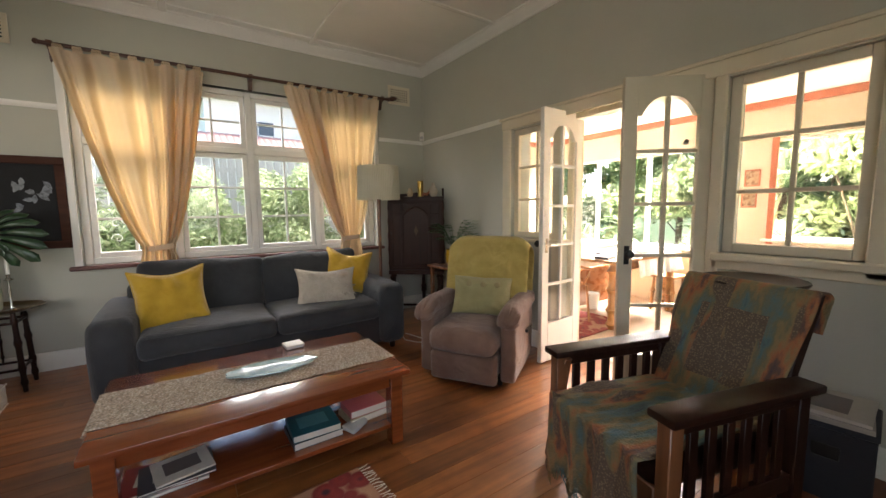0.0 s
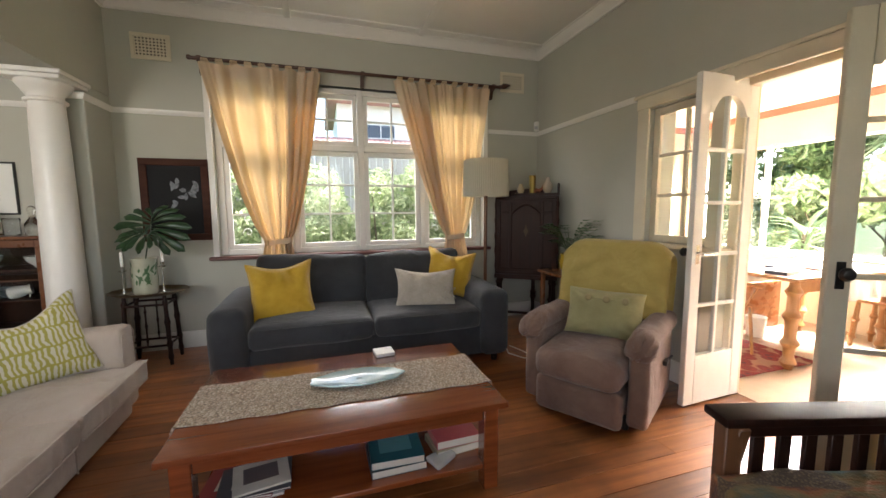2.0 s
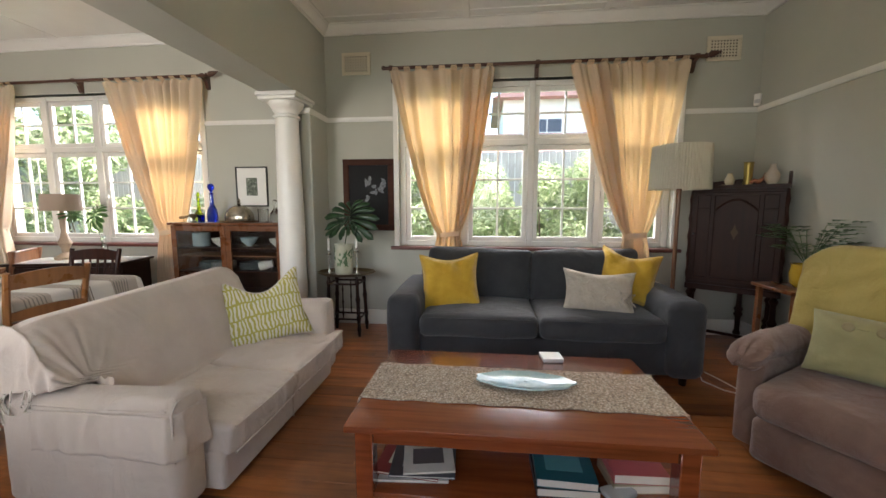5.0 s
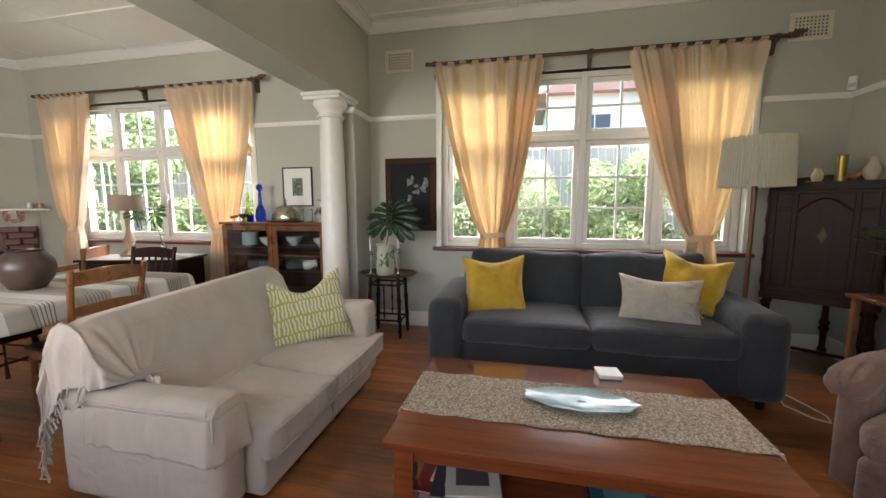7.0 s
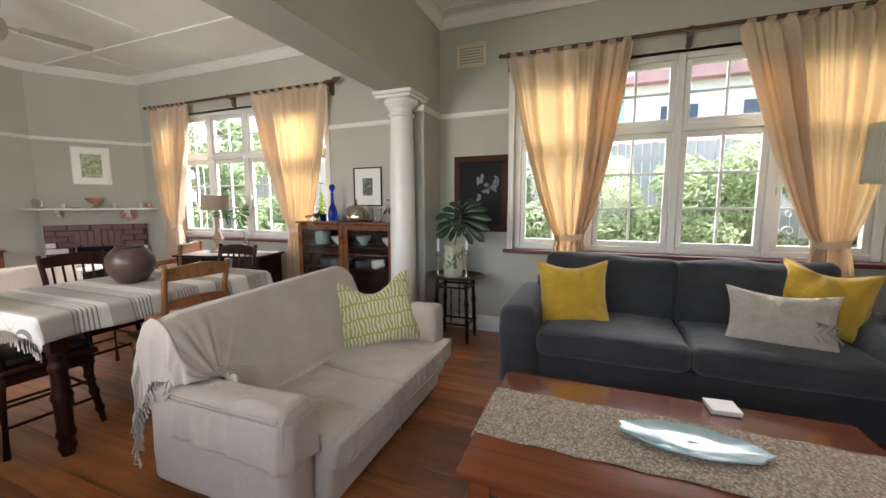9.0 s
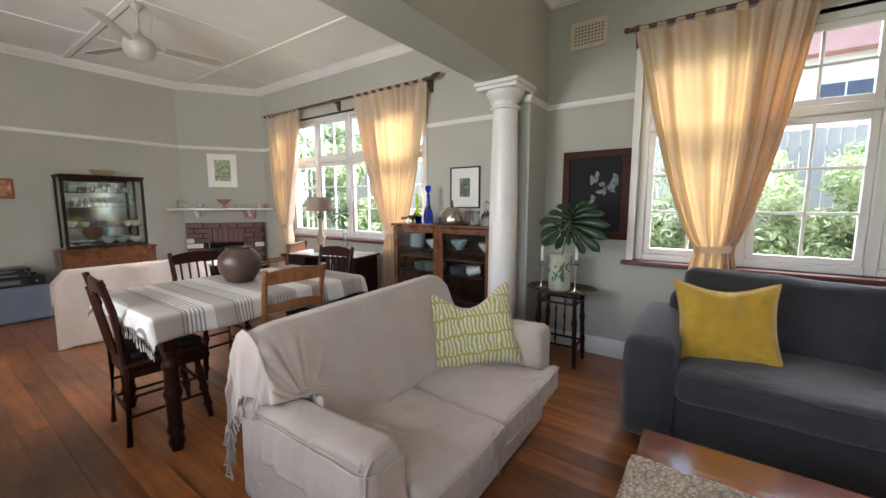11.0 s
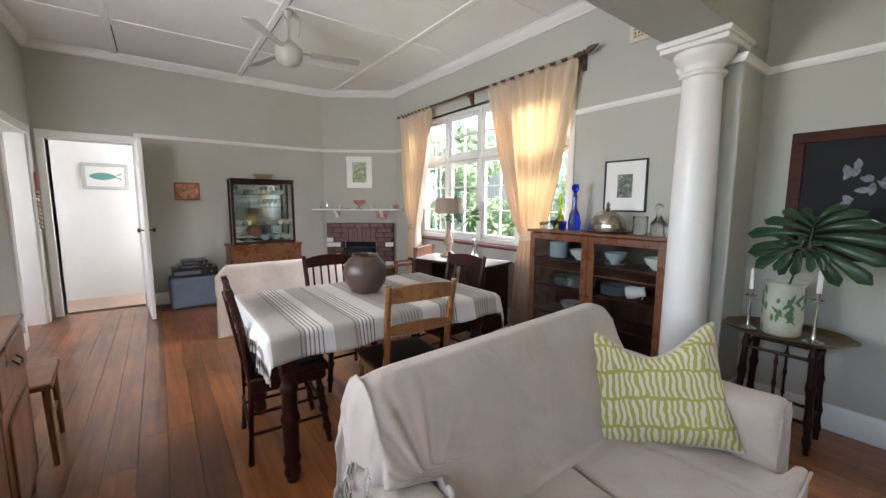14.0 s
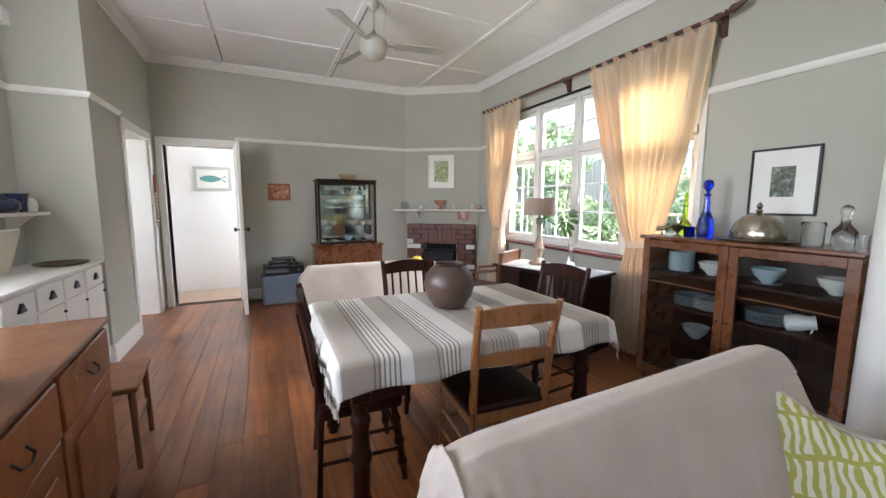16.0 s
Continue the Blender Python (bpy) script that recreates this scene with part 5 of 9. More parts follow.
def corner_cabinet():
    c = thing("display_cabinet", pose(2.38, 4.09, 0, 0, 0, -35.5), "dark carved oak cabinet on turned legs with panelled doors", "cabinet")
    w, d = 0.66, 0.22
    plan = lambda o: [(-w / 2 - o, -d / 2 - o), (w / 2 + o, -d / 2 - o), (w / 2 + o, -0.02), (0.06, 0.38), (-w / 2 - o, 0.07)]
    part("body", prism(bmesh.new(), [(-w / 2, -d / 2 + 0.02), (w / 2, -d / 2 + 0.02), *plan(0.0)[2:]], 0.56, 1.43), M_OAK, c)
    part("top", prism(bmesh.new(), plan(0.012), 1.43, 1.46), M_OAK, c)
    bm = prism(bmesh.new(), plan(0.01), 0.52, 0.57)
    part("moulding", bm, M_OAK, c)
    dr = part("door", box(bmesh.new(), (-w / 2 + 0.012, -d / 2, 0.60), (w / 2 - 0.012, -d / 2 + 0.02, 1.40), 0.003), M_OAK, c)
    y = -d / 2
    for x0, x1 in ((-w / 2 + 0.012, -w / 2 + 0.055), (-0.185, -0.15), (0.15, 0.185), (w / 2 - 0.055, w / 2 - 0.012)):
        part("stile", box(bmesh.new(), (x0, y - 0.012, 0.62), (x1, y, 1.38), 0.004), M_OAK, dr)
    for z0, z1 in ((0.60, 0.64), (1.37, 1.40)):
        part("rail", box(bmesh.new(), (-w / 2 + 0.012, y - 0.012, z0), (w / 2 - 0.012, y, z1), 0.004), M_OAK, dr)
    for x0, x1 in ((-w / 2 + 0.055, -0.185), (0.185, w / 2 - 0.055)):
        part("cross_rail", box(bmesh.new(), (x0, y - 0.009, 1.24), (x1, y, 1.262), 0.003), M_OAK, dr)
    part("arch_moulding", tube(bmesh.new(), [(-0.148 + 0.296 * k / 16, y - 0.004, 1.24 + 0.095 * math.sin(math.pi * k / 16)) for k in range(17)], 0.010, 6), M_OAK, dr)
    part("escutcheon", prism(bmesh.new(), [(0, -0.065), (0.012, -0.03), (0.03, 0.0), (0.012, 0.03), (0, 0.075), (-0.012, 0.03), (-0.03, 0.0), (-0.012, -0.03)], -0.004, 0.006, Matrix.Translation((0, y, 1.05)) @ Matrix(((1, 0, 0, 0), (0, 0, 1, 0), (0, 1, 0, 0), (0, 0, 0, 1)))), plain("worn_bronze", (0.10, 0.06, 0.03), 0.5, 0.5), dr)
    part("knob", lathe(bmesh.new(), [(0.006, 0), (0.011, 0.012), (0.004, 0.018)], 10, frame_to((-w / 2 + 0.035, y - 0.012, 1.03), (-w / 2 + 0.035, -1, 1.03))), M_BLACK, dr)
    for x in (-w / 2 + 0.002, w / 2 - 0.002):
        part("corner_bead", turned(bmesh.new(), (x, y + 0.004, 0.58), (x, y + 0.004, 1.42), 0.011, (0.1, 0.3, 0.5, 0.7, 0.9), 8), M_OAK, c)
    for x, y in ((-w / 2 + 0.03, -d / 2 + 0.03), (w / 2 - 0.03, -d / 2 + 0.03), (w / 2 - 0.06, -0.03), (-w / 2 + 0.03, 0.05), (0.05, 0.33)):
        part("leg", turned(bmesh.new(), (x, y, 0), (x, y, 0.53), 0.022, (0.1, 0.45, 0.55, 0.9)), M_OAK, c)
    bm = box(bmesh.new(), (-w / 2 + 0.03, -d / 2 + 0.018, 0.12), (w / 2 - 0.03, -d / 2 + 0.042, 0.145), 0.003)
    part("stretcher", bm, M_OAK, c)
    bm = bmesh.new()
    prism(bm, [(-w / 2 + 0.1, 1.46), (w / 2 - 0.1, 1.46), (w / 2 - 0.12, 1.50), (0, 1.52), (-w / 2 + 0.12, 1.50)], 0.10, 0.115, Matrix(((1, 0, 0, 0), (0, 0, 1, 0), (0, 1, 0, 0), (0, 0, 0, 1))))
    box(bm, (w / 2 - 0.012, -d / 2 + 0.01, 1.46), (w / 2 + 0.012, -0.03, 1.56), 0.006)
    part("gallery", bm, M_OAK, c)


corner_cabinet()
M_POTT = plain("cream_pottery", (0.55, 0.44, 0.28), 0.35, coat=0.3)


def pot(name, x, y, z, prof, material, label, category="vase", seg=20, group=""):
    p = thing(name, pose(x, y, z), label, category, group)
    part("body", lathe(bmesh.new(), prof, seg), material, p, smooth=60)
    return p


_p = thing("plate", pose(2.29, 4.14, 1.462, -68, 0, 0), "round cream plate propped upright on the cabinet", "plate")
part("dish", lathe(bmesh.new(), [(0.05, 0.0), (0.06, 0.004), (0.125, 0.016), (0.13, 0.02), (0.122, 0.021), (0.06, 0.010), (0.01, 0.009)], 30, pose(0, 0.13, 0)), M_POTT, _p)
pot("brass_vase", 2.40, 4.02, 1.461, [(0.035, 0), (0.036, 0.01), (0.03, 0.05), (0.033, 0.17), (0.04, 0.19), (0.036, 0.19), (0.03, 0.02)], plain("old_brass", (0.35, 0.25, 0.07), 0.35, 0.9), "tall tarnished brass vase on the cabinet")
pot("clay_jug", 2.28, 4.06, 1.461, [(0.025, 0), (0.035, 0.02), (0.038, 0.05), (0.02, 0.085), (0.023, 0.10), (0.015, 0.1)], M_POTT, "small buff clay jug")
pot("clay_vase", 2.53, 3.93, 1.461, [(0.03, 0), (0.05, 0.04), (0.052, 0.08), (0.025, 0.13), (0.02, 0.15), (0.027, 0.165), (0.018, 0.165)], plain("pale_stoneware", (0.50, 0.42, 0.33), 0.5), "pale stoneware vase with a narrow neck")
_p = thing("driftwood", pose(2.46, 3.98, 1.466), "reddish carved ornament with curled limbs", "ornament")
part("body", tube(bmesh.new(), [(-0.06, 0, 0.01), (-0.03, 0.01, 0.03), (0.0, 0, 0.02), (0.03, -0.01, 0.045), (0.05, 0, 0.09)], [0.012, 0.018, 0.02, 0.014, 0.005], 8), plain("terracotta_clay", (0.35, 0.13, 0.07), 0.6), _p)


def leaf_blade(bm, base, tip, width, droop=0.03, seg=6):
    """A pointed leaf with a slight fold."""
    b, t = Vector(base), Vector(tip)
    d = t - b
    side = d.cross(Vector((0, 0, 1)))
    side = side.normalized() if side.length > 1e-6 else Vector((1, 0, 0))
    rows = []
    for k in range(seg + 1):
        s = k / seg
        c = b + d * s + Vector((0, 0, droop * 4 * s * (1 - s)))
        w = width * math.sin(math.pi * min(1, s * 0.93 + 0.07)) ** 0.8
        rows.append([bm.verts.new(c - side * w), bm.verts.new(c - Vector((0, 0, w * 0.25))), bm.verts.new(c + side * w)])
    for a, c in zip(rows, rows[1:]):
        for j in (0, 1):
            bm.faces.new((a[j], a[j + 1], c[j + 1], c[j]))
    return bm


M_LEAF = surface("leaf_green", (0.03, 0.085, 0.018), (0.07, 0.17, 0.035), 30, 0.4, strength=0.2)
M_DKLEAF = surface("monstera_green", (0.009, 0.030, 0.010), (0.020, 0.058, 0.018), 20, 0.38, strength=0.2)
_t = thing("side_table", pose(2.44, 3.40, 0), "small red-brown wooden side table", "side table")
part("tabletop", box(bmesh.new(), (-0.22, -0.20, 0.675), (0.22, 0.20, 0.70), 0.005), M_TABLE, _t)
for _x in (-1, 1):
    for _y in (-1, 1):
        part("leg", box(bmesh.new(), (_x * 0.17 - 0.018, _y * 0.17 - 0.018, 0), (_x * 0.17 + 0.018, _y * 0.17 + 0.018, 0.675), 0.003), M_TABLE, _t)
_p = pot("plant_pot", 2.43, 3.37, 0.701, [(0.06, 0), (0.085, 0.03), (0.095, 0.10), (0.085, 0.15), (0.092, 0.17), (0.08, 0.17), (0.07, 0.14)], plain("yellow_glaze", (0.55, 0.36, 0.04), 0.2, coat=0.5), "potted fern in a yellow glazed pot", "potted plant")
_rng = random.Random(5)
_bm = bmesh.new()
for _k in range(26):
    _a = _rng.uniform(0, 2 * math.pi)
    _r, _h = _rng.uniform(0.14, 0.34), _rng.uniform(0.10, 0.34)
    _base = Vector((0, 0, 0.15))
    for _j in range(6):
        _s = 0.3 + 0.7 * _j / 5
        _c = _base + Vector((_r * _s * math.cos(_a), _r * _s * math.sin(_a), _h * math.sin(_s * 2.0)))
        for _o in (-0.7, 0.7):
            leaf_blade(_bm, _c, _c + Vector((0.06 * math.cos(_a + _o), 0.06 * math.sin(_a + _o), 0.01)), 0.012, 0.004, 3)
    tube(_bm, [_base, _base + Vector((_r * 0.5 * math.cos(_a), _r * 0.5 * math.sin(_a), _h * 0.9)), _base + Vector((_r * math.cos(_a), _r * math.sin(_a), _h * 0.9))], 0.002, 4)
part("foliage", _bm, M_LEAF, _p, "feathery green fronds", smooth=60)


# the wall things
def vent(x, z, w=0.30, h=0.22, y=YN, group="wall vents"):
    v = thing("wall_vent", pose(x, y, z), "cream plastered air vent with a grid of small holes", "air vent", group)
    bm = bmesh.new()
    for a, b in (((-w / 2, -h / 2), (w / 2, -h / 2 + 0.03)), ((-w / 2, h / 2 - 0.03), (w / 2, h / 2)), ((-w / 2, -h / 2 + 0.03), (-w / 2 + 0.03, h / 2 - 0.03)), ((w / 2 - 0.03, -h / 2 + 0.03), (w / 2, h / 2 - 0.03))):
        box(bm, (a[0], -0.014, a[1]), (b[0], 0.001, b[1]), 0.003)
    part("frame", bm, M_CREAM, v)
    bm = bmesh.new()
    iw, ih = w - 0.06, h - 0.06
    nx, nz = 9, 6
    for k in range(nx + 1):
        c = -iw / 2 + iw * k / nx
        box(bm, (c - 0.006, -0.010, -ih / 2), (c + 0.006, -0.004, ih / 2))
    for k in range(nz + 1):
        c = -ih / 2 + ih * k / nz
        box(bm, (-iw / 2, -0.0095, c - 0.006), (iw / 2, -0.0035, c + 0.006))
    tagged(part("grid", bm, M_CREAM, v), kind="stuff")
    part("backing", box(bmesh.new(), (-iw / 2, -0.003, -ih / 2), (iw / 2, 0.0015, ih / 2)), M_BLACK, v)


vent(-1.165, 2.725)
vent(2.345, 2.73)
vent(-2.25, 2.73)
_s = thing("alarm_sensor", pose(XE - 0.035, YN - 0.035, 2.255, 0, 0, -45), "small white motion sensor in the wall corner", "sensor")
part("body", rbox(bmesh.new(), (0.055, 0.04, 0.11), 0.012), M_WHITE, _s)
part("lens", box(bmesh.new(), (-0.02, -0.022, -0.035), (0.02, -0.018, 0.0), 0.002), plain("sensor_lens", (0.5, 0.5, 0.5), 0.3), _s)


def picture(name, m, w, h, frame_w, frame_mat, label, mat_w=0.0, art=None, art_mat=None, ground=None, depth=0.025):
    """A framed picture in its x-z plane, hanging with its centre at m; art(bm, w, h) draws shapes on it."""
    p = thing(name, m, label, "picture", "framed pictures")
    bm = bmesh.new()
    for a, b in (((-w / 2, -h / 2), (w / 2, -h / 2 + frame_w)), ((-w / 2, h / 2 - frame_w), (w / 2, h / 2)), ((-w / 2, -h / 2 + frame_w), (-w / 2 + frame_w, h / 2 - frame_w)), ((w / 2 - frame_w, -h / 2 + frame_w), (w / 2, h / 2 - frame_w))):
        box(bm, (a[0], -depth, a[1]), (b[0], 0, b[1]), 0.003)
    part("frame", bm, frame_mat, p)
    iw, ih = w / 2 - frame_w, h / 2 - frame_w
    part("mount" if mat_w else "panel", box(bmesh.new(), (-iw, -depth * 0.5, -ih), (iw, -0.001, ih)), M_WHITE if mat_w else ground, p)
    if mat_w:
        part("print", box(bmesh.new(), (-iw + mat_w, -depth * 0.5 - 0.002, -ih + mat_w), (iw - mat_w, -depth * 0.5 - 0.0003, ih - mat_w)), ground, p)
    if art:
        tagged(part("drawing", art(bmesh.new(), iw, ih), art_mat, p), kind="stuff")
    return p


def blot(name, cols, scale):
    m, nt, b = nodes_of(name)
    nt.links.new(ramp(nt, noise_of(nt, coords(nt), scale, 5.0, 0.7), cols), b.inputs["Base Color"])
    b.inputs["Roughness"].default_value = 0.5
    return m


def _flower(bm, iw, ih):
    rr = random.Random(3)
    for k in range(16):
        a = rr.uniform(0, 6.28)
        cx, cz = 0.08 + rr.uniform(-0.11, 0.09), 0.0 + rr.uniform(-0.05, 0.17)
        L = rr.uniform(0.04, 0.10)
        sheet(bm, lambda u, v: (cx + (u - 0.5) * L * math.cos(a) - (v - 0.5) * 0.035 * math.sin(math.pi * u) * math.sin(a), -0.0145 - 0.0005 * k, cz + (u - 0.5) * L * math.sin(a) + (v - 0.5) * 0.035 * math.sin(math.pi * u) * math.cos(a)), 8, 2)
    return bm


picture("framed_picture", pose(-1.06, YN - 0.002, 1.395), 0.545, 0.745, 0.062, M_PFRAME, "chalk drawing of a pale flower in a wide brown frame", 0, _flower, blot("chalk_grey", [(0.35, (0.05, 0.055, 0.06)), (0.6, (0.17, 0.18, 0.20))], 30), plain("black_board", (0.010, 0.009, 0.010), 0.85), 0.028)


def monstera_leaf(bm, centre, m, size):
    """A broad split leaf about its stalk's end: fingers joined near the midrib, drooping at their tips; m turns its plane, in which y points to the tip."""
    n = 7
    for s in (-1, 1):
        for k in range(n):
            a0, a1 = radians(-62 + 140 * k / n), radians(-62 + 140 * (k + 1) / n)
            mid = (a0 + a1) / 2
            reach = size * (0.98 + 0.14 * math.cos(mid * 1.6 + 0.2) - 0.26 * max(0.0, math.sin(mid)) - (0.16 if k == 0 else 0.0) + 0.05 * math.sin(k * 5.3 + s))
            root = Vector((0, size * 0.52 * max(0.0, (k - 0.5) / n), 0))
            rows = []
            for i in range(10):
                f = i / 9
                if f < 0.52:
                    wd = 1.0
                else:
                    g = (f - 0.52) / 0.48
                    wd = (0.94 - 0.13 * g) * math.sqrt(max(0.0, 1 - g ** 6)) + 0.03
                row = []
                for j in range(5):
                    q = (j / 4 - 0.5) * wd
                    a = mid + q * (a1 - a0) - 0.10 * f * f
                    rr = reach * (0.02 + 0.98 * f)
                    x, y = s * rr * math.cos(a) * (1 - 0.25 * k / n * (1 - f)), rr * math.sin(a) * 0.88
                    z = 0.10 * size * math.sin(f * 2.4) - 0.20 * size * f ** 2.4 - 0.03 * size * (4 * (j / 4 - 0.5) ** 2) * (f > 0.1) + 0.012 * math.sin(k * 3 + s)
                    row.append(bm.verts.new(centre + m @ (root * (1 - 0.35 * f) + Vector((x, y, z)))))
                rows.append(row)
            for p, q in zip(rows, rows[1:]):
                for j in range(4):
                    f4 = (p[j], p[j + 1], q[j + 1], q[j])
                    bm.faces.new(f4 if s > 0 else f4[::-1])
    tube(bm, [centre + m @ Vector((0, size * (-0.03 + 0.62 * k / 6), 0.006 + 0.02 * size * math.sin(k / 2))) for k in range(7)], [0.004 - 0.0004 * k for k in range(7)], 5)
    return bm


# ---- side table with plant by the column ----
_t = thing("tray_table", pose(-1.215, 4.10, 0), "dark carved wooden folding table with a scalloped brass tray top", "side table")
M_TRAY = plain("tarnished_brass", (0.16, 0.11, 0.055), 0.35, 0.8)


def _tray(u, v):
    a = u * 2 * math.pi
    r = v * (0.285 + 0.014 * abs(math.cos(a * 4)))
    return (r * math.cos(a), r * 0.75 * math.sin(a), 0.60 + 0.028 * max(0, v - 0.82) / 0.18)


part("tray", sheet(bmesh.new(), _tray, 64, 10, 0.004), M_TRAY, _t, smooth=50)
for _k in range(4):
    _a = math.pi / 4 + _k * math.pi / 2
    _x, _y = 0.20 * math.cos(_a), 0.15 * math.sin(_a)
    part("leg", turned(bmesh.new(), (_x * 1.15, _y * 1.15, 0), (_x, _y, 0.595), 0.017, (0.12, 0.3, 0.62, 0.9), 10, 1.2), M_DARKW, _t)
for _s in (-1, 1):
    for _z in (0.17, 0.52):
        part("stretcher", rod(bmesh.new(), (_s * 0.15, -0.115, _z), (_s * 0.15, 0.115, _z), 0.010), M_DARKW, _t)
        part("stretcher", rod(bmesh.new(), (-0.15, _s * 0.115, _z), (0.15, _s * 0.115, _z), 0.010), M_DARKW, _t)
    for _x in (0.0,):
        part("spindle", turned(bmesh.new(), (_x, _s * 0.115, 0.17), (_x, _s * 0.115, 0.52), 0.007), M_DARKW, _t)
M_VASE = surface("botanical_vase_glaze", (0.40, 0.40, 0.30), (0.52, 0.52, 0.40), 12, 0.3, coat=0.4)
_v = thing("vase", pose(-1.23, 4.08, 0.605), "cream vase with a painted green leaf pattern holding a monstera leaf", "vase")
part("body", lathe(bmesh.new(), [(0.075, 0), (0.088, 0.015), (0.092, 0.10), (0.088, 0.22), (0.084, 0.28), (0.095, 0.305), (0.088, 0.305), (0.078, 0.28)], 28), M_VASE, _v, smooth=60)
_bm = bmesh.new()
_rng = random.Random(8)
for _k in range(54):
    _a, _z = _rng.uniform(0, 6.28), 0.03 + 0.24 * _rng.random() ** 0.7
    _L, _t2 = _rng.uniform(0.035, 0.085), _rng.uniform(-0.8, 0.8)

    def _p(u, v):
        w = (v - 0.5) * 0.018 * math.sin(math.pi * u)
        s = (u - 0.5) * _L
        aa = _a + (s * math.sin(_t2) + w * math.cos(_t2)) / 0.092
        return (0.0935 * math.cos(aa), 0.0935 * math.sin(aa), min(0.285, _z + s * math.cos(_t2) - w * math.sin(_t2)))
    sheet(_bm, _p, 6, 2)
tagged(part("leaf_pattern", _bm, plain("green_glaze", (0.08, 0.16, 0.07), 0.3), _v), kind="stuff")
part("leaf", monstera_leaf(bmesh.new(), Vector((0.09, -0.05, 0.52)), (Matrix.Rotation(radians(-12), 3, "Z") @ Matrix.Rotation(radians(76), 3, "X")), 0.285), M_DKLEAF, _v, "large dark green split leaf", smooth=0)
part("leaf", monstera_leaf(bmesh.new(), Vector((0.02, -0.10, 0.50)), (Matrix.Rotation(radians(20), 3, "Z") @ Matrix.Rotation(radians(25), 3, "X") @ Matrix.Rotation(radians(-100), 3, "Z")), 0.20), M_DKLEAF, _v, smooth=0)
part("stem", tube(bmesh.new(), [(0.0, 0, 0.05), (0.02, -0.01, 0.3), (0.06, -0.04, 0.45), (0.09, -0.05, 0.525)], 0.005), M_DKLEAF, _v)
M_SILVER = plain("worn_silver", (0.62, 0.60, 0.56), 0.25, 0.95)
M_WAX = plain("white_wax", (0.80, 0.78, 0.72), 0.5)
for _x, _y, _h in ((-1.375, 4.06, 0.22), (-1.085, 4.04, 0.25)):
    _c = thing("candlestick", pose(_x, _y, 0.605), "slim silver candlestick with a white candle on the tray table", "candlestick", "candlesticks")
    part("stick", lathe(bmesh.new(), [(0.045, 0), (0.046, 0.006), (0.012, 0.02), (0.006, 0.05), (0.009, _h * 0.5), (0.005, _h - 0.06), (0.006, _h - 0.03), (0.028, _h - 0.02), (0.028, _h - 0.016), (0.010, _h - 0.01), (0.013, _h + 0.02), (0.008, _h + 0.02)], 16), M_SILVER, _c)
    part("candle", lathe(bmesh.new(), [(0.011, _h), (0.011, _h + 0.135), (0.008, _h + 0.14), (0.001, _h + 0.142)], 12), M_WAX, _c)


# ---- loose-covered sofa between the rooms ----
BSOFA = pose(-1.40, 2.492, 0, 0, 0, 90.4)


